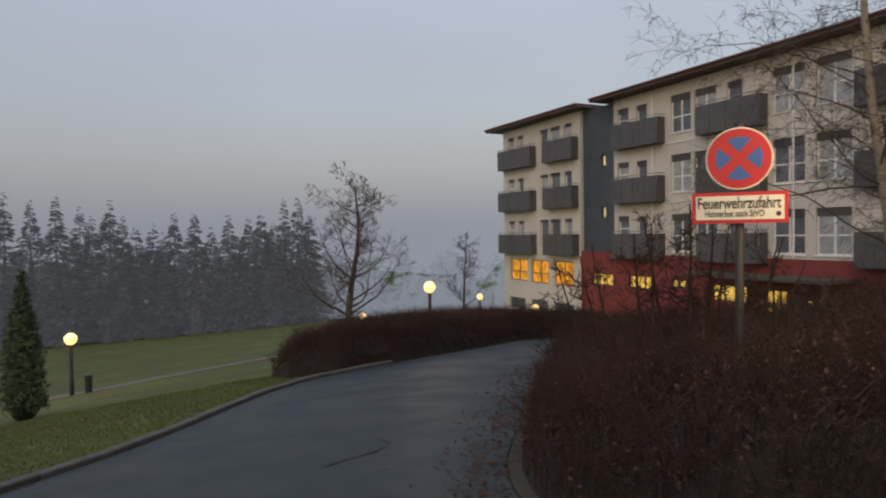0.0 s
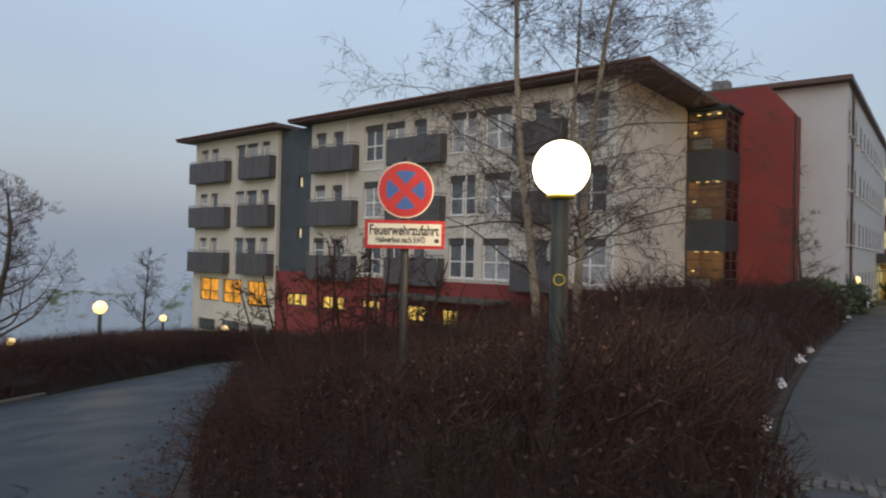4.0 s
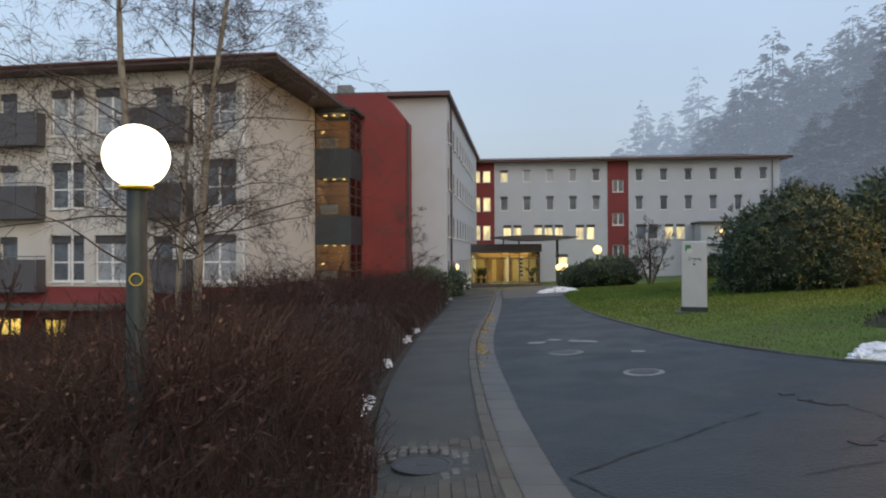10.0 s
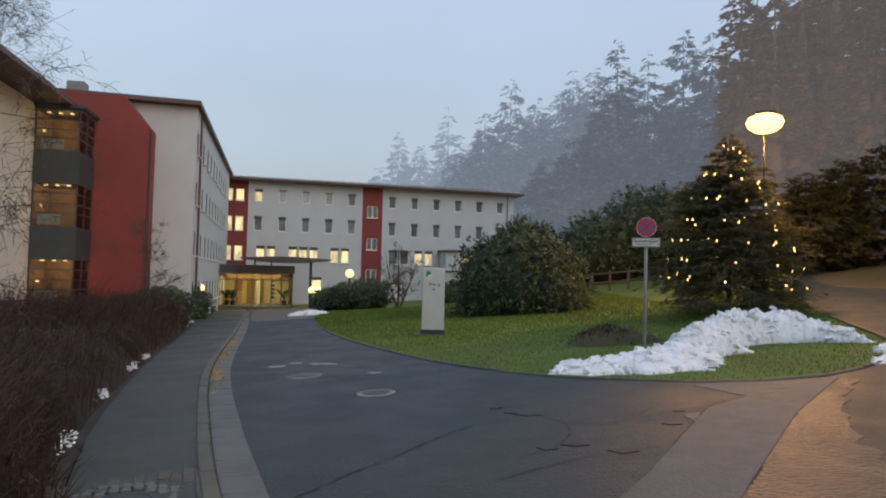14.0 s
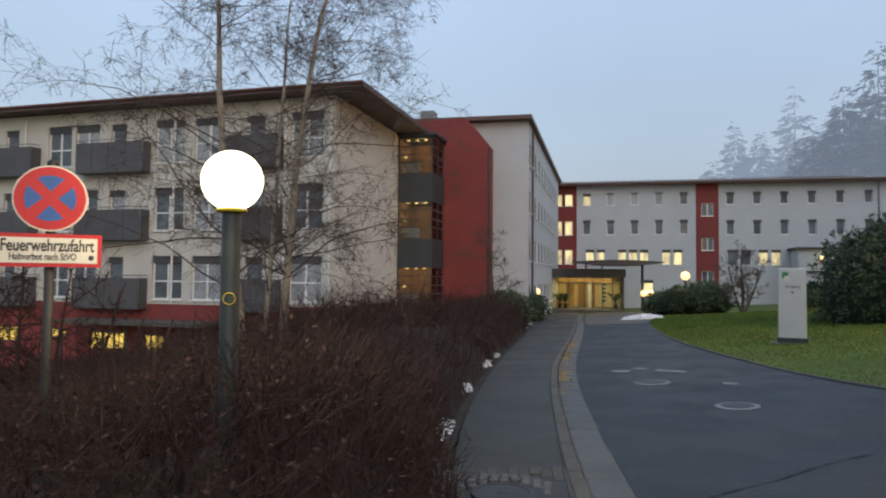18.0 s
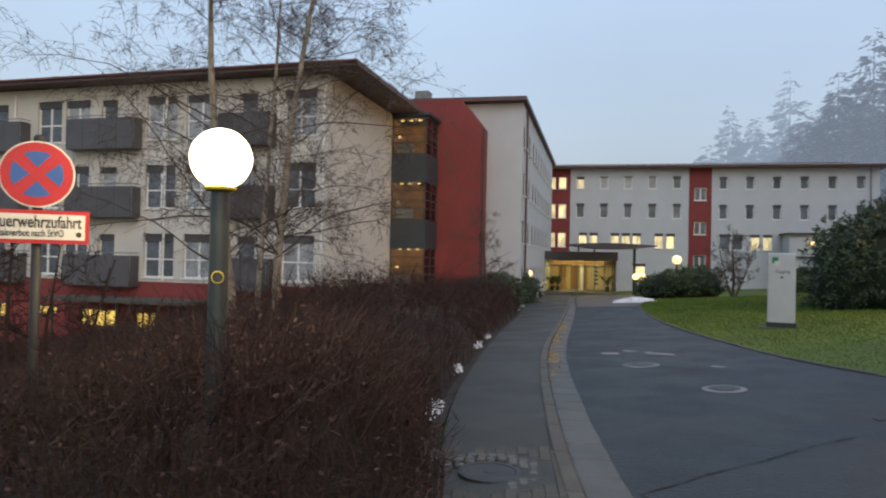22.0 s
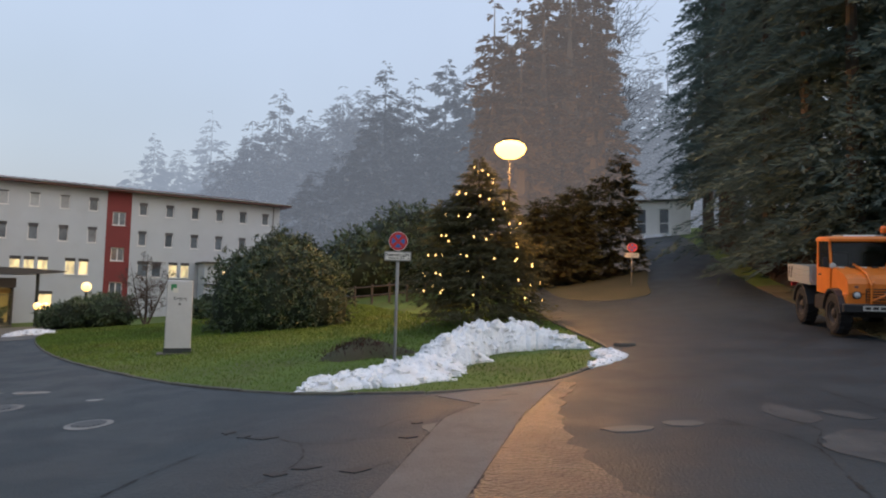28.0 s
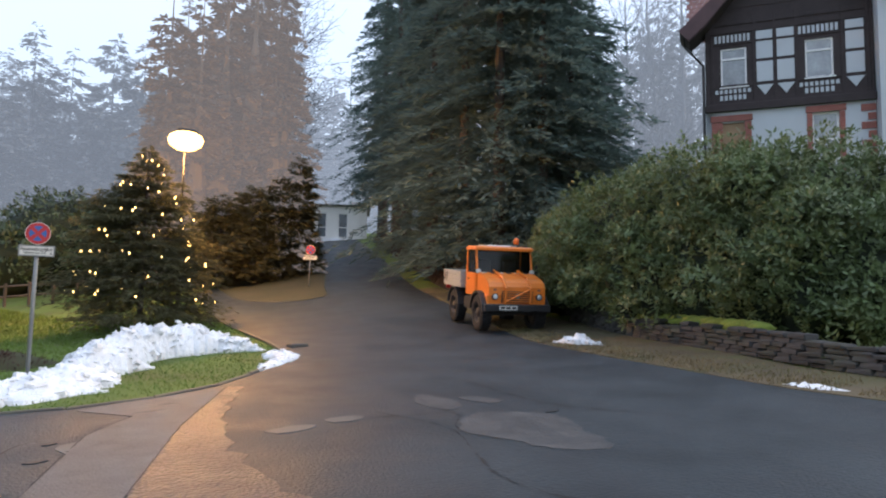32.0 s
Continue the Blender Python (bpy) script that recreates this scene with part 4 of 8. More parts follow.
# entrance pavilion in front of the cross wing
ent = thing("entrance_pavilion", "glazed entrance pavilion, brightly lit inside, under a dark fascia", "building", cross_m @ Matrix.Translation((-0.4, 0, 0)))
ez = -1.0
part("fascia", Shape().soft(-13.6, -9.0, 1.72, -7.0, -0.1, 2.4, 0.03), M["frame_dark"], ent, label="dark grey fascia")
part("floor_slab", Shape().box(-13.5, -8.9, ez - 0.6, -7.1, -0.1, ez + 0.02), M["concrete"], ent)
part("back_wall", Shape().box(-13.4, -2.5, ez, -7.2, -2.35, 1.7), mat("foyer_wall", (0.62, 0.50, 0.27), 0.8, 0.1, 1, 20, 0), ent, label="yellow foyer wall")
part("counter", Shape().soft(-13.0, -5.0, ez, -11.2, -4.2, ez + 1.1, 0.03), mat("foyer_wood", (0.45, 0.28, 0.10), 0.6, 0.2, 2, 20, 0), ent)
part("notice_board", Shape().box(-8.9, -6.6, ez + 0.4, -8.5, -6.5, ez + 2.3), M["sign_white"], ent)
for k in range(5):
    part("notice", Shape().box(-8.86, -6.62, ez + 0.6 + k * 0.35, -8.54, -6.602, ez + 0.78 + k * 0.35), M["ink"], ent)
wood = mat("foyer_door_wood", (0.30, 0.17, 0.06), 0.5, 0.2, 2, 20, 0)
for x in (-12.0, -10.9, -10.1):
    part("foyer_door", Shape().soft(x, -2.62, ez, x + 0.7, -2.51, ez + 2.1, 0.01), wood, ent)
part("foyer_column", Shape().lathe([(0.16, 0), (0.16, 2.7)], 16, at=(-9.9, -5.2, ez)), M["frame_white"], ent)
part("foyer_beam", Shape().box(-13.4, -5.4, 1.3, -7.2, -5.1, 1.6), wood, ent)
for k, (x, y) in enumerate(((-12.4, -6.9), (-11.9, -7.4), (-7.7, -6.2))):
    pot = part("planter", Shape().lathe([(0.16, 0), (0.2, 0.4), (0.18, 0.42)], 14, at=(x, y, ez + 0.03)), M["post_dark"], ent)
    leaf = Shape()
    for j in range(26):
        a, r = j * 2.4, 0.12 + 0.02 * j
        leaf.add([(x, y, ez + 0.45), (x + r * math.cos(a - 0.15), y + r * math.sin(a - 0.15), ez + 0.8 + 0.02 * j), (x + 1.3 * r * math.cos(a), y + 1.3 * r * math.sin(a), ez + 0.95 + 0.02 * j), (x + r * math.cos(a + 0.15), y + r * math.sin(a + 0.15), ez + 0.8 + 0.02 * j)], [(0, 1, 2, 3)])
    part("foliage", leaf, M["leaf_dark"], pot)
for x in (-13.45, -11.6, -10.4, -9.7, -8.9, -8.1, -7.2):
    part("mullion", Shape().box(x, -8.85, ez, x + 0.08, -8.77, 1.72), M["frame_dark"], ent)
for y in (-6.8, -4.6, -2.4):
    part("mullion", Shape().box(-7.2, y, ez, -7.12, y + 0.08, 1.72), M["frame_dark"], ent)
part("transom", Shape().box(-13.4, -8.84, 1.15, -7.12, -8.78, 1.22).box(-7.195, -8.77, 1.15, -7.125, -2.4, 1.22), M["frame_dark"], ent)
for x0, x1 in ((-13.37, -11.6), (-11.52, -10.4), (-10.32, -9.7), (-9.62, -8.9), (-8.82, -8.1), (-8.02, -7.2)):
    part("pane", Shape().box(x0, -8.82, ez + 0.03, x1, -8.805, 1.7), M["glass"], ent).visible_shadow = False
part("pane", Shape().box(-7.165, -8.75, ez + 0.03, -7.15, -2.4, 1.7), M["glass"], ent).visible_shadow = False
for x in (-12.6, -10.4, -8.4):
    for y in (-7.8, -5.6, -3.6):
        part("ceiling_lamp", Shape().box(x, y, 1.62, x + 0.5, y + 0.5, 1.66), M["lit_white"], ent)
foy = new("foyer_light", bpy.data.lights.new("foyer_light", "AREA"))
foy.data.energy, foy.data.color, foy.data.size = 430, (1.0, 0.72, 0.28), 4.5
foy.matrix_world = cross_m @ Matrix.Translation((-10.6, -5.8, 1.6))
can = thing("canopy", "flat dark lens-shaped canopy wing on slim posts", "canopy", cross_m @ Matrix.Translation((-0.4, -9.6, 0)))
ws = Shape()
n = 20
top = [(-11.3 + 7.2 * i / n, 2.95 + 0.16 * math.sin(math.pi * i / n)) for i in range(n + 1)]
bot = [(-11.3 + 7.2 * i / n, 2.9 - 0.28 * math.sin(math.pi * i / n)) for i in range(n, -1, -1)]
ws.prism(top + bot, -1.2, 1.2)
part("wing_roof", ws, M["frame_dark"], can)
part("post", Shape().tube([(-5.75, 0, -1.4), (-5.75, 0, 2.75)], 0.11, 12), M["post_dark"], can)
for x in (-10.2, -8.9):
    part("prop", Shape().tube([(x, 0.5, 2.41), (x, 0.5, 2.8)], 0.07, 10), M["post_dark"], can)

# ---- lamps and signs ----


def text_mesh(body, size, material, depth=0.002, wide=1.0, bold=0.0):
    """Flat raised lettering, centred, facing -y."""
    cu = bpy.data.curves.new("lettering", "FONT")
    cu.body, cu.size, cu.align_x, cu.align_y, cu.extrude = body, size, "CENTER", "CENTER", depth
    cu.offset = bold
    ob = bpy.data.objects.new("lettering", cu)
    me = bpy.data.meshes.new_from_object(ob)
    me.transform(Matrix.Rotation(radians(90), 4, "X") @ Matrix.Diagonal((wide, 1, 1, 1)))
    me.materials.clear()
    me.materials.append(material)
    bpy.data.objects.remove(ob)
    return me


def disc(r, y0, y1, n=40):
    return Shape().prism([(r * math.cos(2 * math.pi * k / n), r * math.sin(2 * math.pi * k / n)) for k in range(n)], y0, y1)


def no_stopping_sign(x, y, z_ground, z_disc, heading, lean=0.0, border=True, group="", size=1.0):
    """A round no-stopping sign over a fire-access plate on a steel post."""
    h = z_disc - z_ground
    label = "red and blue no-stopping sign with a fire access plate"
    t = thing("traffic_sign", label, "traffic sign", axes_at(x, y, z_ground, heading) @ pose(0, 0, 0, 0, lean, 0), group)
    # the first sign's post has shade painted into its steel
    part("post", Shape().tube([(0, 0.05, -0.3), (0, 0.05, h + 0.24 * size)], 0.03, 12), M["post_steel" if border else "metal"], t, smooth=True)
    part("post_cap", Shape().lathe([(0.034, 0), (0.034, 0.04), (0.02, 0.055)], 12, at=(0, 0.05, h + 0.24 * size - 0.04)), M["black"], t)
    d = part("disc", disc(0.21, -0.004, 0.004), M["sign_white"], t, Matrix.Translation((0, 0, h)) @ Matrix.Scale(size, 4), "pale rim")
    part("red_face", disc(0.2, -0.008, -0.0045), M["sign_red"], d)
    # four blue quarters left free by the red cross
    for k in range(4):
        arc = [(0.145 * math.cos(radians(a)), 0.145 * math.sin(radians(a))) for a in np.linspace(45 + 14, 135 - 14, 9)]
        seg = [(c, s) for c, s in arc] + [(0.0, 0.042)]
        ca, sa = math.cos(k * math.pi / 2), math.sin(k * math.pi / 2)
        part("blue_quarter", Shape().prism([(c * ca - s * sa, c * sa + s * ca) for c, s in seg], -0.0105, -0.0082), M["sign_blue"], d)
    p = part("plate", Shape().box(-0.297, -0.003, -0.105, 0.297, 0.003, 0.105), M["sign_red"] if border else M["metal"], t, Matrix.Translation((0, 0, h - 0.33 * size)) @ Matrix.Scale(size, 4), "fire access plate")
    part("plate_face", Shape().box(-0.272, -0.006, -0.08, 0.272, -0.0032, 0.08), M["sign_white"], p)
    part("lettering", text_mesh("Feuerwehrzufahrt", 0.108, M["ink"], 0.0008, 0.66, 0.0022), None, p, Matrix.Translation((-0.005, -0.0072, 0.028)))
    part("lettering", text_mesh("Haltverbot nach StVO", 0.062, M["ink"], 0.0008, 0.66, 0.0012), None, p, Matrix.Translation((-0.03, -0.0072, -0.042)))
    part("seal", disc(0.017, -0.0078, -0.0062, 14), M["ink"], p, Matrix.Translation((0.238, 0, -0.045)))
    for z in (h - 0.33, h):
        part("clamp", Shape().box(-0.05, 0.006, z - 0.02, 0.05, 0.085, z + 0.02), M["metal"], t)
    return t


no_stopping_sign(1.72, 4.62, ground(1.72, 4.62), 2.075, -113, 0.0, True, "fire access signs")
no_stopping_sign(12.75, -0.6, ground(12.75, -0.6), 2.60, -185, 0.6, False, "fire access signs", 0.82)
no_stopping_sign(27.95, -10.5, ground(27.95, -10.5), 3.85, -199, 1.0, False, "fire access signs")


def globe_lamp(x, y, z_globe, r=0.2, post=0.055, bright="globe", power=60, ring=True, zg=None):
    g = ground(x, y) if zg is None else zg
    t = thing("globe_lamp", "lit opal globe lamp on a dark round post", "lamp", pose(x, y, g), "globe lamps")
    h = z_globe - g
    ball = [(max(0.004, r * math.sin(math.pi * i / 18)), h - r * math.cos(math.pi * i / 18)) for i in range(1, 18)]
    part("globe", Shape().lathe(ball, 32), M[bright], t, smooth=True, label="glowing opal globe").visible_shadow = False
    part("post", Shape().lathe([(post * 1.25, -0.5), (post * 1.25, 0.5), (post * 1.05, 0.56), (post, h - r - 0.02), (post * 0.9, h - r)], 20), M["post_dark"], t, smooth=True)
    if ring:
        part("collar", Shape().lathe([(post * 1.35, h - r - 0.014), (post * 1.65, h - r - 0.004), (post * 1.65, h - r + 0.010), (post * 1.2, h - r + 0.016)], 24), mat("brass_collar", (0.55, 0.42, 0.05), 0.4, 0.1, 4, 30, 0), t, smooth=True)
        ring = Shape().tube([(0.034 * math.cos(2 * math.pi * k / 20), -post - 0.008, h - 0.71 + 0.034 * math.sin(2 * math.pi * k / 20)) for k in range(21)], 0.004, 5)
        part("sticker", ring, mat("sticker_yellow", (0.55, 0.42, 0.04), 0.5, 0.1, 4, 30, 0), t, pose(0, 0, 0, 0, 0, -32), "thin yellow ring mark")
    lt = new("globe_light", bpy.data.lights.new("globe_light", "POINT"))
    lt.data.energy, lt.data.color, lt.data.shadow_soft_size = power, (1.0, 0.74, 0.38), r * 0.95
    lt.matrix_world = Matrix.Translation((x, y, z_globe))
    return t


globe_lamp(2.41, 3.6, 2.17, 0.182, 0.056, power=95)
for az, d, zz in ((33.0, 26, -1.8), (5.15, 23, -0.25), (10.5, 38, -3.05), (0.3, 44, -2.65), (-4.3, 36, -2.5)):
    x, y = polar(az, d)
    globe_lamp(x, y, zz, 0.2, 0.06, "globe_far", 60, False)
for az, d, sl in ((-63.9, 52, -0.021), (-66.6, 44, 0.005), (-54.5, 44, -0.021)):
    x, y = polar(az, d)
    globe_lamp(x, y, 1.6 + sl * d, 0.27, 0.07, "globe_far", 40, False)
x, y = polar(-63.4, 52)
globe_lamp(x, y, 1.6 - 0.021 * 52, 0.25, 0.06, "globe_far", 20, False)

# street lamp behind the fir
x, y = polar(-98.55, 23.6)
sl = thing("street_lamp", "tall street lamp with a glowing orange head", "lamp", pose(x, y, ground(x, y), 0, 0, 0))
part("pole", Shape().lathe([(0.06, -0.3), (0.05, 1.0), (0.03, 4.4), (0.013, 5.62)], 14, at=(0.05, -0.88, 0)), M["rubber"], sl, smooth=True)
part("head", Shape().soft(-0.24, -1.2, 6.19, 0.24, -0.6, 6.3, 0.04), M["black"], sl)
# glass made oversized: the lamp's glare is built into its glowing shape
part("lamp_glass", Shape().lathe([(0.05, -0.36), (0.3, -0.31), (0.5, -0.17), (0.57, 0.0), (0.5, 0.15), (0.3, 0.25), (0.12, 0.28)], 20, at=(0, -0.9, 5.94)), M["sodium"], sl, smooth=True).visible_shadow = False
so = new("street_light", bpy.data.lights.new("street_light", "POINT"))
so.data.energy, so.data.color, so.data.shadow_soft_size = 3200, (1.0, 0.47, 0.13), 0.3
so.matrix_world = Matrix.Translation((x, y - 0.9, ground(x, y) + 5.94))

# information pylon on the lawn
py = thing("info_pylon", "grey metal information pylon with small lettering", "sign", axes_at(18.7, 5.05, ground(18.7, 5.05), -165))
part("plinth", Shape().box(-0.34, -0.14, -0.2, 0.34, 0.14, 0.16), M["post_dark"], py)
part("body", Shape().soft(-0.32, -0.12, 0.16, 0.32, 0.12, 1.92, 0.02), mat("pylon_metal", (0.52, 0.53, 0.54), 0.35, 0.1, 2, 30, 0.05, metal=0.4), py)
part("footing", Shape().box(-0.5, -0.25, -0.1, 0.45, 0.2, 0.03), M["concrete"], py)
part("emblem", Shape().box(-0.22, -0.126, 1.66, -0.08, -0.1205, 1.82), mat("emblem_green", (0.03, 0.20, 0.08), 0.5, 0.1, 4, 30, 0), py)
part("emblem_mark", Shape().box(-0.17, -0.13, 1.6, -0.04, -0.1265, 1.72), M["sign_white"], py)
part("lettering", text_mesh("Eingang", 0.12, M["ink"], 0.0008, 0.9), None, py, Matrix.Translation((0.02, -0.1225, 1.45)))
part("text_bar", Shape().box(-0.02, -0.1235, 1.28, 0.03, -0.1203, 1.33), M["ink"], py)

# ---- snow ----


def snow_bank(name, line, widths, heights, label, seed, lift=0.0):
    """A ploughed ridge of old snow along a line: lumpy, steep on top, thin at the rim."""
    pts = curve(line, 0.06)
    n, m = len(pts), 23
    s = Shape()
    rng = np.random.default_rng(seed)
    for i, p in enumerate(pts):
        f = i / (n - 1) * (len(widths) - 1)
        w, h = np.interp(f, range(len(widths)), widths), np.interp(f, range(len(heights)), heights)
        q = pts[min(i + 1, n - 1)] - pts[max(i - 1, 0)]
        q = q / np.linalg.norm(q)
        nx, ny = -q[1], q[0]
        end = min(1.0, min(i, n - 1 - i) / 7.0)
        for k in range(m):
            u = k / (m - 1) * 2 - 1
            rag = 1 + 0.35 * noise.noise((i * 0.17, math.copysign(3, u), seed)) + 0.25 * noise.noise((i * 0.55, math.copysign(7, u), seed))
            x, y = p[0] + nx * u * w * rag * (0.3 + 0.7 * end), p[1] + ny * u * w * rag * (0.3 + 0.7 * end)
            prof = max(0.0, 1 - abs(u) ** 2.2) * (0.72 + 0.45 * abs(noise.noise((x * 2.1, y * 2.1, seed))) + 0.38 * abs(noise.noise((x * 5.0, y * 5.0, seed))) + 0.28 * abs(noise.noise((x * 9, y * 9, seed))) + 0.15 * abs(noise.noise((x * 17, y * 17, seed))))
            z = ground(x, y) + lift + (-0.03 if k in (0, m - 1) else 0.025) + h * prof * end
            s.v.append((x, y, z))
    for i in range(n - 1):
        for k in range(m - 1):
            a = i * m + k
            s.f.append((a, a + m, a + m + 1, a + 1))
    # broken lumps on the ridge and along its rim
    lump = random.Random(seed)
    for _ in range(int(n * max(widths) * 4)):
        i = lump.randrange(2, n - 2) if n > 5 else n // 2
        k = lump.randrange(1, m - 1)
        c = Vector(s.v[i * m + k])
        r = lump.uniform(0.02, 0.075) * min(1.0, max(heights) * 5 + 0.2)
        turn = Euler((lump.uniform(-0.5, 0.5), lump.uniform(-0.5, 0.5), lump.uniform(0, 3))).to_matrix()
        cube = [c + turn @ Vector((x * lump.uniform(0.6, 1.2), y * lump.uniform(0.6, 1.2), z * lump.uniform(0.25, 0.55))) * r for z in (-1, 1) for y in (-1, 1) for x in (-1, 1)]
        s.add([tuple(q) for q in cube], [(0, 2, 3, 1), (4, 5, 7, 6), (0, 1, 5, 4), (1, 3, 7, 5), (3, 2, 6, 7), (2, 0, 4, 6)])
    return solo(name, s, M["snow"], label, "snow")


pl = [polar(az, d) for az, d in ((-82.5, 10.45), (-86, 10.6), (-90, 10.95), (-93.5, 11.5), (-96.5, 12.1), (-98.6, 12.2))]
snow_bank("snow_bank", [(10.75, 0.85), (11.1, 0.45), (11.45, 0.0), (11.7, -0.6), (12.3, -1.1), (13.0, -1.45)], [0.2, 0.5, 0.75, 0.85, 0.75, 0.5], [0.10, 0.15, 0.18, 0.22, 0.26, 0.25], "low spread of old ploughed snow on the lawn edge", 3)
snow_bank("snow_bank", [(12.9, -1.0), (13.3, -1.6), (13.45, -2.1), (13.4, -2.5)], [0.3, 0.42, 0.4, 0.2], [0.25, 0.38, 0.36, 0.16], "rounded tongue of old snow on the grass", 14)
snow_bank("snow_bank", [(13.5, -1.1), (14.3, -1.75), (14.95, -2.5), (15.2, -3.2), (15.15, -3.9), (14.9, -4.4), (14.5, -4.75)], [0.4, 0.5, 0.5, 0.5, 0.45, 0.32, 0.15], [0.28, 0.42, 0.58, 0.64, 0.5, 0.28, 0.08], "tall grey-stained heap of old ploughed snow", 4)
snow_bank("snow_patch", [(13.9, -4.6), (13.4, -4.62), (12.8, -4.65), (12.3, -4.3), (11.5, -3.72)], [0.18, 0.26, 0.22, 0.16, 0.06], [0.06, 0.12, 0.1, 0.06, 0.03], "small heap of old snow by the kerb", 5)
snow_bank("snow_patch", [polar(-96.2, 10.9), polar(-97.6, 10.95)], [0.1, 0.12], [0.06, 0.06], "small lump of old snow on grass", 6)
snow_bank("snow_patch", [(11.6, -9.9), (11.0, -10.1), (10.3, -10.2)], [0.12, 0.22, 0.15], [0.05, 0.16, 0.1], "small heap of old snow beside the road", 7)
snow_bank("snow_patch", [(5.7, -8.5), (5.3, -8.55), (4.8, -8.6)], [0.08, 0.16, 0.1], [0.03, 0.05, 0.03], "thin strip of snow beside the road", 8)
snow_bank("snow_patch", [polar(-61.6, 38), polar(-63.2, 38.6), polar(-65.0, 38)], [0.5, 1.0, 0.5], [0.12, 0.26, 0.12], "heap of old snow near the entrance", 9)
snow_bank("snow_patch", [(54.5, -20.9), (53.6, -22.2), (52.8, -23.4)], [0.2, 0.3, 0.2], [0.15, 0.2, 0.15], "strip of snow at the top of the road", 19)
for k, (x, y, r) in enumerate(((5.78, 4.84, 0.22), (6.0, 5.05, 0.13), (8.35, 6.78, 0.22), (8.6, 7.0, 0.12), (11.5, 8.98, 0.26), (12.1, 9.42, 0.2), (13.2, 10.2, 0.34), (14.0, 10.72, 0.24), (15.6, 12.2, 0.3), (17.9, 13.7, 0.25), (22.5, 16.6, 0.4), (26.4, 19.0, 0.4), (29.5, 21.0, 0.5))):
    rng = random.Random(k)
    bits = Shape()
    for j in range(46):
        a, d = rng.uniform(0, 6.28), 1.5 * r * rng.uniform(0, 1) ** 0.6
        px, py_ = x - 0.10 + d * (math.cos(a) * 1.3 - math.sin(a) * 0.25), y + 0.10 + d * (math.cos(a) * 0.95 + math.sin(a) * 0.33)
        c = Vector((px, py_, ground(px, py_) + 0.105 + rng.uniform(0.0, 0.07)))
        turn = Euler((rng.uniform(-0.5, 0.5), rng.uniform(-0.5, 0.5), rng.uniform(0, 3))).to_matrix()
        w = r * rng.uniform(0.04, 0.13)
        bits.add([tuple(c + turn @ Vector((u * rng.uniform(0.6, 1.3), v * rng.uniform(0.6, 1.2), q * rng.uniform(0.15, 0.4))) * w) for q in (-1, 1) for v in (-1, 1) for u in (-1, 1)], [(0, 2, 3, 1), (4, 5, 7, 6), (0, 1, 5, 4), (1, 3, 7, 5), (3, 2, 6, 7), (2, 0, 4, 6)])
    solo("snow_crumbs", bits, M["snow"], "leftover snow crumbs along the hedge", "snow", kind="stuff")

# ---- road details ----


def ragged(points, amp, seed, step=0.1):
    """An outline with a broken edge."""
    out = []
    for i, p in enumerate(curve(points, step, True)):
        out.append(p + amp * np.array((noise.noise((i * 0.6, seed, 0.0)), noise.noise((i * 0.6, seed, 5.0)))))
    return out


def blot(points, material, label, seed, amp=0.05, lift=0.0):
    return draped("asphalt_patch", ragged([np.array(p) for p in points], amp, seed), 0.031 + lift, M[material], 0.3, label, "road", 0.02)


draped("concrete_strip", [np.array(p) for p in ((4.3, 0.0), (5.69, -0.47), (8.24, -1.17), (8.95, -1.66), (9.75, -1.15), (9.98, -1.6), (10.15, -2.5), (10.32, -2.98), (8.04, -1.99), (5.5, -1.13), (4.0, -0.66))], 0.032, M["concrete"], 0.6, "pale worn concrete strip across the asphalt", "road", 0.03)
# worn patch beside the strip, tinted red where the street lamp lights it
rim = [p + np.array((0.0, 0.16 * noise.noise((k * 0.45, 2.0, 0.0)))) for k, p in enumerate(curve([(10.2, -3.2), (9.0, -2.72), (8.0, -2.42), (7.0, -2.25), (6.0, -2.2), (5.0, -2.3), (4.0, -2.3), (3.4, -1.8)], 0.12))]
draped("asphalt_patch", [np.array(p) for p in ((3.6, -0.55), (4.02, -0.67), (5.5, -1.14), (8.04, -2.0), (10.3, -3.0))] + rim, 0.031, M["asphalt_lamp_red"], 0.5, "rough worn asphalt with the lamp's reddish light painted in", "road", 0.03)
blot(((6.6, -4.6), (6.1, -4.15), (5.5, -4.3), (4.98, -4.45), (4.8, -4.82), (5.25, -4.98), (6.0, -5.25), (6.5, -4.95)), "asphalt_patch", "mended patch of paler asphalt", 11, 0.08)
blot(((7.97, -4.7), (7.4, -4.45), (6.95, -4.6), (7.2, -4.85), (7.7, -4.85)), "asphalt_patch", "small mended patch of paler asphalt", 12, 0.1)
blot(((7.5, -5.0), (7.0, -5.1), (7.0, -5.3), (7.4, -5.25)), "asphalt_patch", "small mended patch of paler asphalt", 13, 0.06)
blot(((7.95, -0.95), (7.98, -1.2), (7.75, -1.34), (7.5, -1.22), (7.55, -0.98), (7.75, -0.9)), "gutter", "round pale mended spot in the asphalt", 14, 0.04)
blot(((7.25, -2.62), (7.3, -2.95), (7.18, -3.14), (7.05, -2.95), (7.08, -2.7)), "gutter", "round pale mended spot in the asphalt", 15, 0.03, 0.004)
blot(((7.38, -3.3), (7.36, -3.6), (7.22, -3.68), (7.12, -3.5), (7.18, -3.32)), "gutter", "round pale mended spot in the asphalt", 16, 0.03, 0.004)
blot(((12.05, 6.4), (12.15, 6.1), (11.9, 6.0), (11.8, 6.25)), "pale_patch", "small pale mended spot in the asphalt", 17, 0.03)
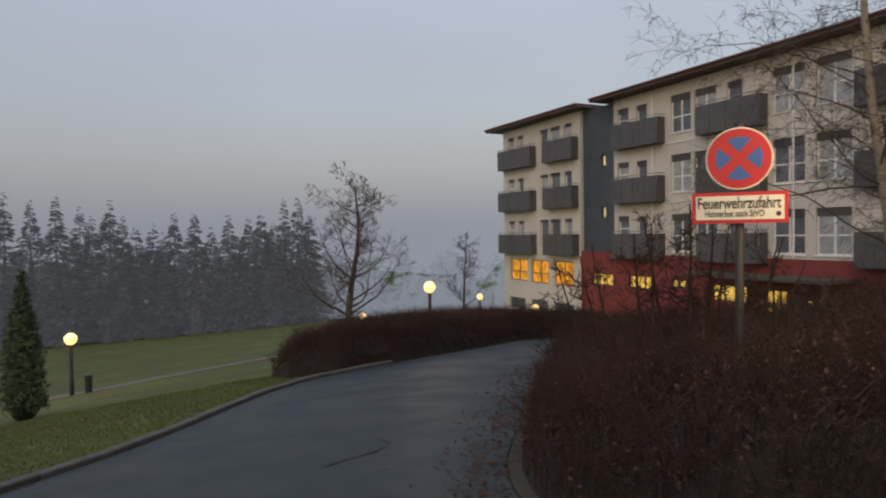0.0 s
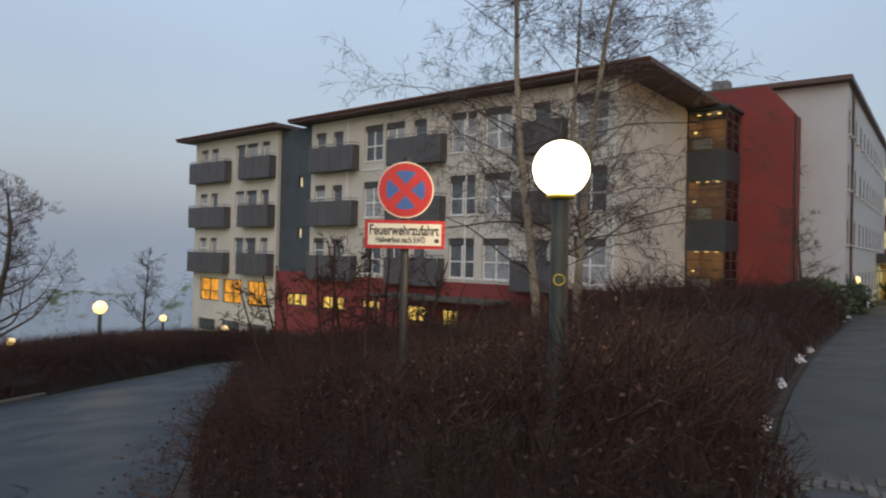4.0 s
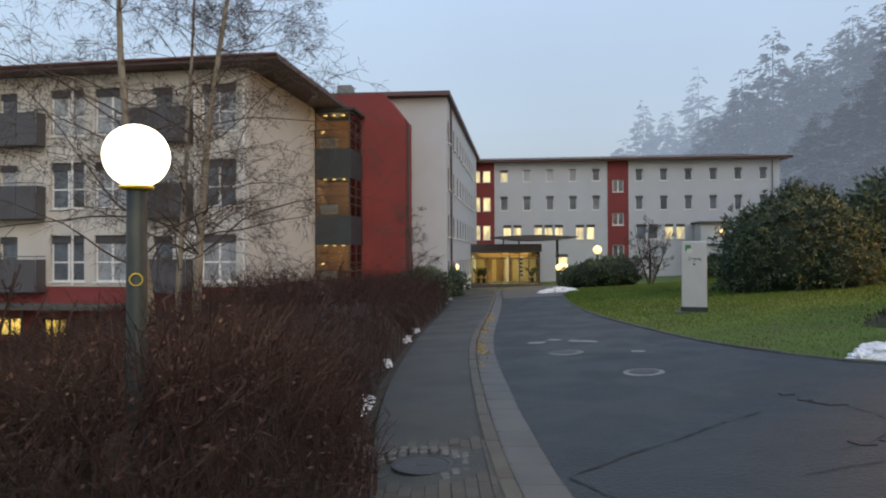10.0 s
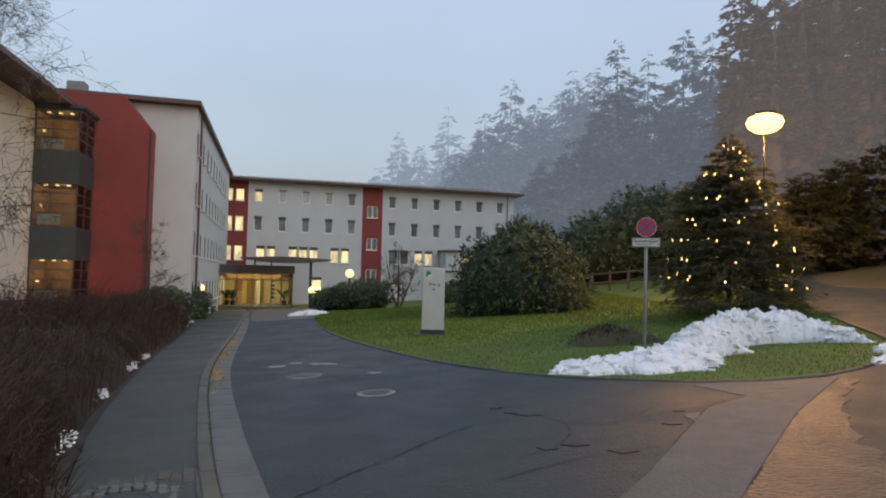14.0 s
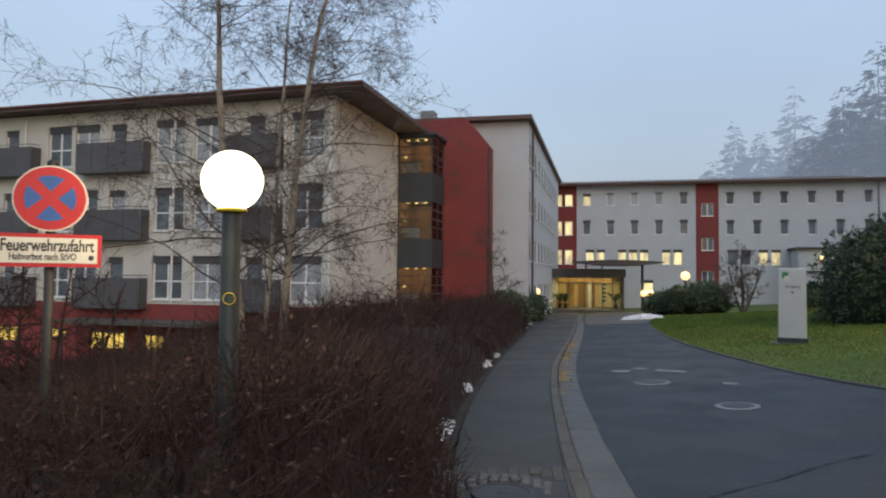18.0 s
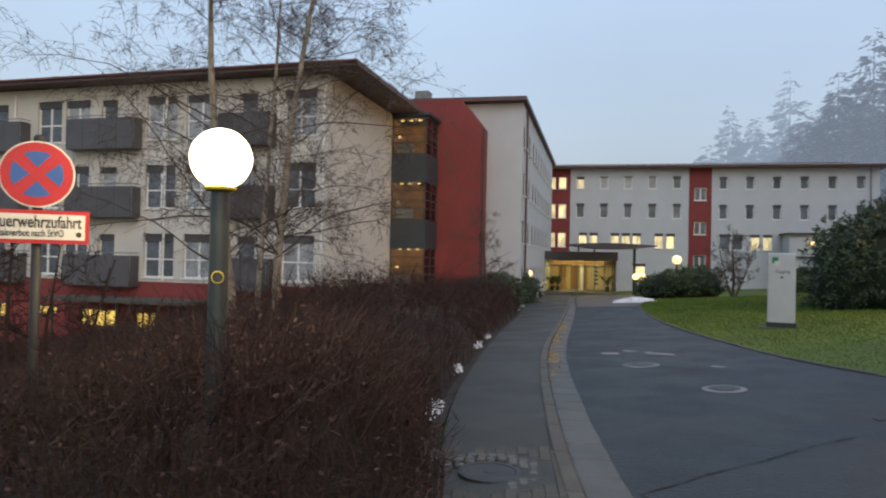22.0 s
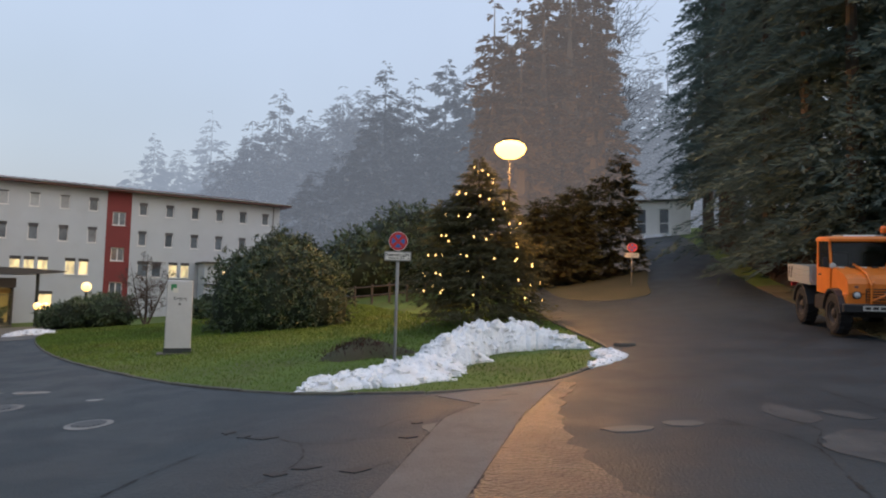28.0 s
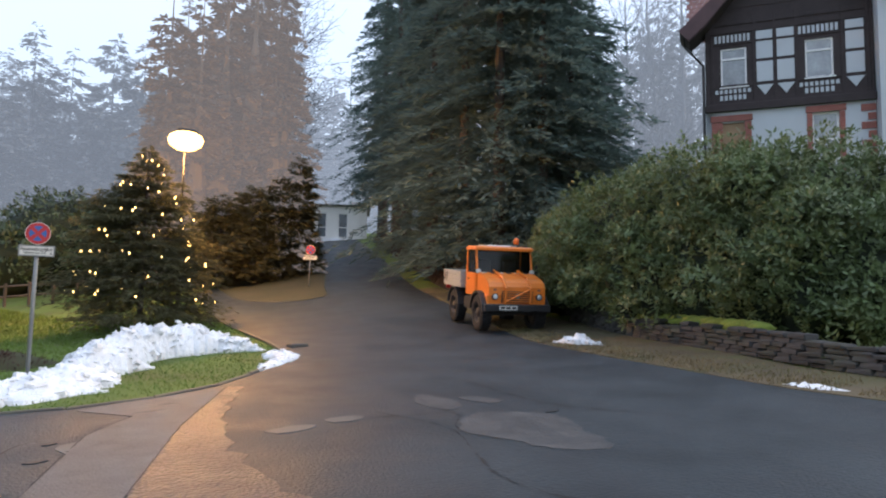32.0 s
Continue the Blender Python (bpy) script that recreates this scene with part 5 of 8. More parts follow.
blot(((12.5, 5.7), (12.35, 5.1), (12.15, 5.05), (12.2, 5.55)), "pale_patch", "small pale mended spot in the asphalt", 18, 0.04)
blot(((11.15, 3.95), (11.12, 3.7), (10.95, 3.72), (11.0, 3.92)), "pale_patch", "small pale mended spot in the asphalt", 19, 0.02)
blot(((12.6, 6.2), (12.5, 5.9), (12.35, 5.95), (12.4, 6.2)), "pale_patch", "small pale mended spot in the asphalt", 20, 0.03)
for k, (x, y, a, b) in enumerate(((8.13, 1.16, 0.10, 0.08), (7.86, 0.93, 0.07, 0.06), (7.75, 0.72, 0.07, 0.16), (6.32, -0.30, 0.10, 0.13), (6.5, 0.12, 0.07, 0.12), (6.35, 0.35, 0.06, 0.10), (8.05, -0.85, 0.05, 0.08), (9.15, -1.85, 0.05, 0.16), (9.5, -2.1, 0.05, 0.13), (7.4, -0.75, 0.05, 0.10), (6.2, -5.35, 0.05, 0.09))):
    blot(((x + a, y), (x, y + b), (x - a, y), (x, y - b)), "tar", "dark broken hole in the asphalt", 30 + k, 0.06, 0.002)


def manhole(x, y, r, lift=0.036):
    z = ground(x, y) + lift
    dx, dy = (ground(x + 0.3, y) - ground(x - 0.3, y)) / 0.6, (ground(x, y + 0.3) - ground(x, y - 0.3)) / 0.6
    m = Matrix.Translation((x, y, z)) @ Euler((math.atan(dy), -math.atan(dx), 0.4)).to_matrix().to_4x4()
    t = thing("manhole_cover", "round manhole cover in a pale concrete ring", "manhole", m, "manholes")
    s = Shape()
    n = 32
    for i in range(n):
        a, b = 2 * math.pi * i / n, 2 * math.pi * (i + 1) / n
        ro = r * 1.0
        s.add([(ro * math.cos(a), ro * math.sin(a), 0.0), (ro * math.cos(b), ro * math.sin(b), 0.0), (r * 0.72 * math.cos(b), r * 0.72 * math.sin(b), 0.006), (r * 0.72 * math.cos(a), r * 0.72 * math.sin(a), 0.006)], [(0, 1, 2, 3)])
    part("ring", s, M["pale_patch"], t)
    part("cover", Shape().lathe([(r * 0.70, -0.02), (r * 0.70, 0.004), (r * 0.6, 0.006)], 28), M["iron"], t)
    for k in range(-2, 3):
        w = math.sqrt(max(0, (r * 0.58) ** 2 - (k * r * 0.2) ** 2))
        part("rib", Shape().box(-w, k * r * 0.2 - 0.012, 0.005, w, k * r * 0.2 + 0.012, 0.011), M["iron"], t)


for x, y, r in ((9.05, 3.0, 0.27), (10.68, 4.93, 0.30)):
    manhole(x, y, r)
# cover set in small cobbles on the footpath
cob = thing("drain_cover", "square drain cover framed by small pale cobbles", "drain", axes_at(4.33, 3.02, ground(4.33, 3.02) + 0.110, -53))
part("cover", Shape().lathe([(0.24, -0.03), (0.24, 0.006), (0.2, 0.010), (0.19, 0.004), (0.05, 0.004), (0.04, 0.010)], 24), M["iron"], cob)
ck = Shape().soft(-0.036, -0.036, -0.05, 0.036, 0.036, 0.0, 0.01).mesh("cobble", M["gutter"])
for i in range(-5, 6):
    for k in range(-4, 5):
        px, py_ = i * 0.083, k * 0.083
        if math.hypot(px, py_) > 0.27 and abs(i) + abs(k) < 8 and (i > 0 or k < -1):
            part("cobble", ck, None, cob, pose(px + random.uniform(-0.008, 0.008), py_ + random.uniform(-0.008, 0.008), 0.012 + random.uniform(-0.006, 0.006), 0, 0, random.uniform(-12, 12)))
# concrete pavers on the near end of the footpath
pav = thing("paving", "small brown-grey concrete pavers beside the kerb", "pavement", kind="structure")
pm = Shape().soft(-0.096, -0.046, -0.05, 0.096, 0.046, 0.0, 0.006).mesh("paver", M["paver"])
ux, uy = 0.80, 0.60
for i in range(14):
    for k in range(17):
        u, v = i * 0.2 + (0.1 if k % 2 else 0), k * 0.1
        x, y = 2.97 + ux * u - uy * v * 0.9, 1.35 + uy * u + ux * v * 0.9
        if math.hypot(x - 4.33, y - 3.02) < 0.5:
            continue
        part("paver", pm, None, pav, Matrix.Translation((x, y, ground(x, y) + 0.109 + random.uniform(-0.003, 0.003))) @ Euler((0, 0, math.atan2(uy, ux))).to_matrix().to_4x4())


def crack(points, w, seed):
    rng = random.Random(seed)
    pts = curve(points, 0.12)
    s = Shape()
    for a, b in zip(pts, pts[1:]):
        d = (b - a) / np.linalg.norm(b - a)
        nx, ny = -d[1], d[0]
        w0 = w * rng.uniform(0.3, 1.2)
        q = []
        for p, sg in ((a, -1), (b, -1), (b, 1), (a, 1)):
            x, y = p[0] + nx * sg * w0 + rng.uniform(-0.015, 0.015), p[1] + ny * sg * w0 + rng.uniform(-0.015, 0.015)
            q.append((x, y, ground(x, y) + 0.031))
        s.add(q, [(0, 1, 2, 3)])
    return solo("crack", s, M["rubber"], "dark tarred crack in the asphalt", "crack", kind="structure")


crack([(4.72, 2.0), (5.5, 1.78), (6.05, 1.58), (6.6, 1.45), (7.2, 1.2)], 0.011, 1)
crack([(4.72, 2.0), (4.45, 1.55), (4.3, 1.1)], 0.008, 10)
crack([(5.5, -1.135), (8.04, -1.995), (10.3, -2.99)], 0.012, 2)
crack([(4.3, 0.0), (5.69, -0.47), (8.24, -1.17), (8.95, -1.66)], 0.008, 3)
crack([(8.13, 1.16), (7.95, 1.0), (7.8, 0.85), (7.72, 0.6), (7.4, 0.3), (7.3, -0.1)], 0.004, 4)
crack([(7.4, 0.3), (6.9, 0.2), (6.4, 0.3), (6.0, 0.55)], 0.004, 5)
crack([(7.3, -0.1), (7.7, -0.4), (8.2, -0.6), (8.5, -1.0)], 0.004, 11)
crack([(5.4, 0.6), (5.9, 0.2), (6.32, -0.3), (6.5, -0.6)], 0.004, 12)
crack([(3.4, -4.0), (4.6, -3.6), (6.2, -4.1), (7.4, -3.9)], 0.006, 6)
crack([(7.97, -4.7), (7.2, -4.5), (6.7, -4.5), (6.15, -4.15), (5.5, -4.25)], 0.008, 13)
crack([(7.2, -3.66), (7.0, -4.1), (6.9, -4.5)], 0.006, 14)
crack([(5.2, -6.2), (6.6, -5.6), (8.6, -5.8)], 0.006, 7)
crack([(-1.5, 6.2), (-1.0, 6.9), (-1.3, 7.5)], 0.02, 8)
crack([(-2.6, 11.0), (-1.4, 11.6), (-0.6, 11.4)], 0.02, 9)

# grey gravel path through the lower lawn
draped("path", curve([(-30, 14.0), (-20, 18.5), (-14.5, 20.7), (-11.5, 23.6), (-8.0, 26.4), (-4, 29.5)], 1.0) + curve([(-4, 31), (-8.6, 28.2), (-12.4, 25.4), (-15.5, 22.6), (-21, 20.2), (-30, 16)], 1.0), 0.02, M["gravel"], 1.0, "pale gravel path through the lower lawn", "path", 0.05)
draped("verge", [p - np.array((0, 0.02)) for p in verge if -13 < p[0] < 24] + curve([(-13, -12.2), (-2, -10.3), (5, -9.75), (7.8, -10.65), (13.3, -12.6), (19, -13.6), (23.5, -14.2)], 0.8), 0.03, M["verge"], 0.8, "sandy grass verge along the road", "verge", 0.05)

draped("verge", [p + np.array((0.05, 0.0)) for p in side_edge[3:-4]] + [np.array(q) for q in ((40, -12.0), (33, -9.0), (31.5, -7.6))], 0.03, M["verge_dull"], 0.8, "brown-green grass verge between the two roads", "verge", 0.05)
bk_x, bk_y = 14.54, -5.45
solo("stone_block", Shape().soft(-0.14, -0.2, -0.1, 0.14, 0.2, 0.10, 0.03), M["kerb"], "small grey stone block at the lawn's tip", "stone", pose(bk_x, bk_y, ground(bk_x, bk_y), 0, 0, 12))

# ---- the parked utility truck ----
tm = axes_at(14.1, -10.7, ground(14.1, -10.7) + 0.03, 74)
slope_t = math.atan2(ground(16.1, -11.15) - ground(13.82, -10.5), 2.38)
tm = tm @ pose(0, 0, 0, 0, math.degrees(slope_t), 0) @ Matrix.Scale(0.885, 4)
truck = thing("truck", "small orange utility truck with a grey flatbed, parked on the verge", "truck", tm)
WB, TR, R = 2.3, 0.80, 0.49


def wheel(x, y):
    side = 1 if y > 0 else -1
    w = part("wheel", Shape().lathe([(0.30, -0.15), (R - 0.06, -0.155), (R - 0.01, -0.12), (R, -0.06), (R, 0.06), (R - 0.01, 0.12), (R - 0.06, 0.155), (0.30, 0.15), (0.28, 0.0), (0.30, -0.15)], 32, axis="y", cap=False), M["rubber"], truck, Matrix.Translation((x, y, R)), "black off-road tyre", smooth=False)
    part("rim", Shape().lathe([(0.28, -0.1 * side), (0.295, 0.13 * side), (0.26, 0.12 * side), (0.22, 0.05 * side), (0.13, 0.04 * side), (0.12, 0.12 * side), (0.05, 0.15 * side)], 24, axis="y"), M["post_steel"], w, label="dark steel rim")
    lug = Shape()
    for k in range(22):
        a = 2 * math.pi * k / 22
        for sg in (-1, 1):
            c, s_ = math.cos(a + sg * 0.07), math.sin(a + sg * 0.07)
            b0 = Shape().box(-0.028, 0.01 if sg > 0 else -0.14, R - 0.01, 0.028, 0.14 if sg > 0 else -0.01, R + 0.02)
            lug.add([(px * c + pz * s_, py2, -px * s_ + pz * c) for px, py2, pz in b0.v], b0.f)
    part("tread", lug, M["rubber"], w)


for x in (0, -WB):
    for y in (-TR, TR):
        wheel(x, y)
part("chassis", Shape().box(-3.1, -0.36, 0.55, 0.55, -0.26, 0.72).box(-3.1, 0.26, 0.55, 0.55, 0.36, 0.72).box(-2.4, -0.7, 0.42, -2.2, 0.7, 0.55).box(-0.1, -0.7, 0.42, 0.1, 0.7, 0.55).box(-1.9, -0.55, 0.45, -0.7, 0.5, 0.75), M["black"], truck)
part("fuel_tank", Shape().soft(-1.55, -0.85, 0.5, -0.85, -0.45, 0.85, 0.04), M["black"], truck)
# bonnet: sloping nose with rounded front edge
bonnet = [(-0.45, 1.02), (-0.45, 1.60), (-0.15, 1.56), (0.35, 1.44), (0.52, 1.36), (0.60, 1.24), (0.62, 1.02)]
part("bonnet", Shape().prism(bonnet, -0.82, 0.82), M["orange"], truck, label="orange sloping bonnet")
part("nose", Shape().soft(-0.1, -0.85, 0.78, 0.60, 0.85, 1.02, 0.03), M["orange"], truck)
part("grille", Shape().box(0.605, -0.45, 0.82, 0.64, 0.45, 1.13), M["black"], truck)
for k in range(5):
    part("grille_bar", Shape().box(0.642, -0.44, 0.84 + k * 0.06, 0.655, 0.44, 0.865 + k * 0.06), M["orange"], truck)
part("badge", disc(0.07, 0, 0.02, 20), M["metal"], truck, Matrix.Translation((0.66, 0, 1.0)) @ pose(0, 0, 0, 0, 0, 90))
for y in (-0.64, 0.64):
    h = part("headlight", Shape().lathe([(0.09, 0), (0.09, 0.045), (0.078, 0.055)], 24, axis="x", at=(0.60, y, 0.98)), M["black"], truck)
    part("lens", Shape().lathe([(0.074, 0.05), (0.062, 0.066), (0.025, 0.074)], 24, axis="x", at=(0.60, y, 0.98)), M["lens"], h, smooth=True)
    part("indicator", Shape().soft(0.52, y - 0.05, 1.14, 0.61, y + 0.05, 1.2, 0.01), M["tile_red"], truck)
part("bumper", Shape().soft(0.58, -0.95, 0.60, 0.74, 0.95, 0.78, 0.02), M["black"], truck)
part("number_plate", Shape().box(0.745, -0.55, 0.63, 0.755, -0.03, 0.75), M["sign_white"], truck, label="plate with unreadable dark bars")
for k in range(3):
    part("plate_bar", Shape().box(0.756, -0.51 + k * 0.16, 0.66, 0.76, -0.39 + k * 0.16, 0.72), M["ink"], truck)
# guard frame before the bonnet
for y in (-0.36, 0.36):
    part("guard_bar", Shape().tube([(0.70, y, 0.78), (0.70, y, 1.22), (0.45, y, 1.48), (-0.35, y, 1.66)], 0.028, 8), M["orange"], truck)
for a, b in (((0.70, -0.36, 1.22), (-0.3, 0.36, 1.64)), ((0.70, 0.36, 1.22), (-0.3, -0.36, 1.64)), ((0.70, -0.36, 0.85), (0.70, 0.36, 1.2))):
    part("guard_brace", Shape().tube([a, b], 0.022, 8), M["orange"], truck)
for k in range(6):
    part("warning_stripe", Shape().soft(-0.42, -0.72 + k * 0.25, 1.575, -0.24, -0.60 + k * 0.25, 1.604, 0.008), M["ink"] if k % 2 else M["sign_white"], truck)
# cab
cab = Shape().prism([(-1.35, 0.92), (-1.35, 1.56), (-0.42, 1.56), (-0.42, 0.92)], -0.86, 0.86)
part("cab_body", cab, M["orange"], truck, label="orange cab")
part("cab_roof", Shape().soft(-1.42, -0.88, 2.22, -0.42, 0.88, 2.34, 0.05), M["orange"], truck)
for x0, x1, y in ((-1.35, -1.27, -0.83), (-1.35, -1.27, 0.83)):
    part("rear_pillar", Shape().box(x0, y - 0.03, 1.56, x1, y + 0.03, 2.24), M["orange"], truck)
for y in (-0.83, 0.83):
    part("front_pillar", Shape().tube([(-0.42, y, 1.56), (-0.56, y, 2.26)], 0.035, 6), M["orange"], truck)
    part("door_line", Shape().box(-1.22, y * 1.04 - 0.004, 0.96, -0.52, y * 1.04 + 0.004, 1.54), M["orange"], truck)
    part("door_handle", Shape().box(-1.15, y * 1.05 - 0.012, 1.36, -1.0, y * 1.05 + 0.012, 1.40), M["black"], truck)
    part("side_window", Shape().prism([(-1.27, 1.57), (-1.27, 2.22), (-0.56, 2.22), (-0.43, 1.57)], y - 0.006, y + 0.006), M["dark_glass"], truck)
    part("mirror", Shape().soft(-0.44, y + math.copysign(0.14, y) - 0.05, 1.6, -0.40, y + math.copysign(0.14, y) + 0.05, 1.82, 0.01), M["black"], truck)
    part("mirror_arm", Shape().tube([(-0.45, y, 1.66), (-0.42, y + math.copysign(0.14, y), 1.68)], 0.01, 6), M["black"], truck)
    part("work_light", Shape().lathe([(0.07, 0), (0.075, 0.05), (0.05, 0.07)], 16, axis="x", at=(-0.40, y * 0.98, 1.62)), M["lens"], truck)
ws = Shape().add([(-0.425, -0.80, 1.57), (-0.425, 0.80, 1.57), (-0.555, 0.80, 2.22), (-0.555, -0.80, 2.22)], [(0, 1, 2, 3)])
part("windscreen", ws, M["glass"], truck)
part("cab_back", Shape().box(-1.34, -0.80, 1.57, -1.31, 0.80, 2.22), M["dark_glass"], truck)
part("steering_wheel", Shape().tube([(-0.6 + 0.05 * math.cos(a), 0.4 + 0.2 * math.cos(a), 1.62 + 0.17 * math.sin(a)) for a in np.linspace(0, 6.28, 17)], 0.014, 6), M["black"], truck)
for y in (-0.4, 0.4):
    part("seat_back", Shape().soft(-1.25, y - 0.22, 1.2, -1.1, y + 0.22, 1.95, 0.05), M["black"], truck)
part("beacon", Shape().lathe([(0.07, 0), (0.075, 0.1), (0.06, 0.17), (0.02, 0.19)], 16, at=(-0.75, 0.45, 2.42)), M["beacon"], truck, smooth=True, label="orange beacon")
part("roof_hatch", Shape().soft(-0.95, -0.5, 2.325, -0.55, 0.2, 2.375, 0.015), M["frame_white"], truck, label="white roof hatch")
part("beacon_stem", Shape().tube([(-0.75, 0.45, 2.33), (-0.75, 0.45, 2.42)], 0.02, 6), M["black"], truck)
part("roof_bar", Shape().soft(-1.25, -0.55, 2.345, -0.6, 0.4, 2.38, 0.01), M["grey_board"], truck)
for y in (-1, 1):
    fl = Shape()
    for x in (0, -WB):
        arch = [(x + 0.62 * math.cos(a), 0.5 + 0.60 * math.sin(a)) for a in np.linspace(0.1, math.pi - 0.1, 9)]
        inner = [(x + 0.55 * math.cos(a), 0.5 + 0.54 * math.sin(a)) for a in np.linspace(math.pi - 0.1, 0.1, 9)]
        part("mudguard", Shape().prism(arch + inner, min(y * 0.62, y * 0.98), max(y * 0.62, y * 0.98)), M["black"], truck)
# flatbed with boards
part("bed_floor", Shape().box(-3.35, -0.98, 1.08, -1.45, 0.98, 1.16), M["grey_board"], truck)
for y in (-1.0, 0.97):
    for k in range(3):
        part("side_board", Shape().soft(-3.33, y, 1.17 + k * 0.135, -1.47, y + 0.03, 1.295 + k * 0.135, 0.006), M["grey_board"], truck)
    for k in range(2):
        part("warning_stripe", Shape().prism([(-3.28 + k * 0.22, 1.2), (-3.18 + k * 0.22, 1.2), (-3.08 + k * 0.22, 1.52), (-3.18 + k * 0.22, 1.52)], y - 0.006 if y < 0 else y + 0.031, y - 0.001 if y < 0 else y + 0.036), M["ink"], truck)
for x in (-3.36, -1.46):
    part("end_board", Shape().soft(x, -0.96, 1.17, x + 0.03, 0.96, 1.56, 0.006), M["grey_board"], truck)
part("tail_light", Shape().box(-3.36, -0.9, 0.95, -3.30, -0.7, 1.05), M["sign_red"], truck)

# ---- half-timbered house above the road ----
hm = axes_at(18.13, -23.94, 0, -233)
house = thing("half_timbered_house", "old house with dark timbered upper floor and red sandstone trim", "house", hm)
Z1, W = 9.66, 6.0
low_open = [(0.6, 1.42, 7.2, 9.2), (3.84, 4.77, 7.5, 9.34)]
part("wall", walling(0, W, 3.0, Z1, 0.4, low_open), M["white_wall"], house, label="white rendered lower wall")
up_open = [(0.57, 1.55, 10.69, 12.33), (3.66, 4.64, 10.75, 12.32)]
part("upper_wall", walling(-0.02, W, Z1 + 0.01, 14.0, 0.35, up_open), M["timber"], house, Matrix.Translation((0, -0.03, 0)), "dark timber upper floor")
for x0, x1, z0, z1 in up_open:
    window(house, Matrix.Translation((x0, -0.03, z0)), x1 - x0, z1 - z0, "plain", "frame_white", "pane_curtain", deep=0.05)
    part("transom", Shape().box(x0 + 0.05, 0.01, z1 - 0.5, x1 - 0.05, 0.03, z1 - 0.42), M["frame_white"], house)
window(house, Matrix.Translation((3.84, 0, 7.5)), 0.93, 1.84, "bar", "frame_white", "pane_curtain", deep=0.1)
part("shutter", Shape().box(0.6, 0.1, 7.2, 1.42, 0.16, 9.2), mat("blind_wood", (0.30, 0.20, 0.12), 0.8, 0.2, 3, 30, 0.1), house, label="brown closed shutter")


def infill(x0, z0, x1, z1):
    part("infill_panel", Shape().soft(x0, -0.052, z0, x1, -0.031, z1, 0.004), M["white_wall"], house)


for x0, x1 in ((1.91, 2.51), (2.66, 3.28), (5.06, 5.68)):
    infill(x0, 10.8, x1, 11.63)
    infill(x0, 11.76, x1, 12.5)
    infill(x0, 12.58, x1, 12.92)
    part("infill_triangle", Shape().prism([(x0, 10.66), (x1, 10.66), ((x0 + x1) / 2, 10.24)], -0.052, -0.031), M["white_wall"], house)
for x0, x1 in ((0.35, 1.74), (3.44, 4.88)):
    w = (x1 - x0) / 9
    for k in range(9):
        infill(x0 + k * w, 12.58, x0 + k * w + w * 0.6, 12.88)
    w = (x1 - x0) / 8
    for k in range(8):
        infill(x0 + k * w, 10.42, x0 + k * w + w * 0.64, 10.58)
        if 0 < k < 7:
            infill(x0 + k * w, 10.14, x0 + k * w + w * 0.64, 10.34)
for x in (0.0, 0.2, 1.77, 2.53, 3.3, 4.9, 5.75, 5.88):
    part("timber_post", Shape().soft(x, -0.075, Z1 + 0.3, x + 0.11, -0.031, 13.6, 0.008), M["timber"], house)
for z, t_ in ((Z1 + 0.32, 0.14), (10.68, 0.09), (12.48, 0.08), (12.96, 0.16), (13.3, 0.14)):
    part("timber_beam", Shape().soft(-0.02, -0.07, z, W, -0.0315, z + t_, 0.008), M["timber"], house)
part("jetty_beam", Shape().soft(-0.05, -0.18, Z1, W + 0.02, -0.0305, Z1 + 0.3, 0.03), M["timber"], house)
for x0, x1, z0, z1 in ((0.18, 1.68, 6.6, 9.5), (3.66, 4.97, 6.9, 9.6)):
    n = 9
    hh = (z1 - z0 - 0.26) / n
    for k in range(n):
        for x, w in ((x0, 0.42 if x0 < 1 else 0.19), (x1 - (0.26 if x0 < 1 else 0.2), 0.26 if x0 < 1 else 0.2)):
            part("jamb_stone", Shape().soft(x, -0.05, z0 + k * hh, x + w, -0.002, z0 + (k + 1) * hh - 0.012, 0.012), M["sandstone"], house)
    part("lintel", Shape().soft(x0 - 0.04, -0.07, z1 - 0.25, x1 + 0.04, -0.002, z1, 0.015), M["sandstone"], house)
for k in range(16):
    wq = 0.5 if k % 2 else 0.28
    part("corner_stone", Shape().soft(W - wq, -0.05, 4.0 + k * 0.35, W, -0.002, 4.27 + k * 0.35, 0.015), M["sandstone"], house)
part("wall", walling(0.41, 9, 3.0, 14.0, 0.35, []), M["white_wall"], house, Matrix.Translation((0, 9.0, 0)) @ pose(0, 0, 0, 0, 0, -90), "white side wall")
part("bay_wall", Shape().box(W + 0.02, -0.7, 3.0, 11, 6.0, 14.2), M["white_wall"], house, label="white projecting bay")
part("bay_window", Shape().box(6.7, -0.76, 10.6, 7.6, -0.702, 12.4), M["pane"], house)
# overhanging gable roof
gable = [(-1.0, 12.95), (-0.62, 12.5), (0.05, 13.1), (1.05, 14.3), (3.2, 17.3), (5.4, 14.3), (6.6, 12.95), (6.9, 13.2), (3.2, 17.8), (0.75, 14.6)]
roof = part("roof", Shape().prism(gable, -0.82, 0.5), M["timber"], house, label="dark overhanging gable roof")
part("bargeboard", Shape().prism([(x * 1.01 - 0.03, z + 0.03) for x, z in gable], -0.9, -0.825), mat("bargeboard_paint", (0.075, 0.035, 0.035), 0.6, 0.2, 3, 40, 0.2), roof)
part("gable_cladding", Shape().prism([(0.02, 14.0), (5.98, 14.0), (3.2, 17.2)], -0.05, 0.1), M["timber"], house, label="dark boarded gable")
part("downpipe", Shape().tube([(-0.85, -0.8, 12.85), (-0.78, -0.5, 12.4), (-0.1, -0.15, 11.66), (-0.08, -0.1, 4)], 0.055, 8), M["black"], house)
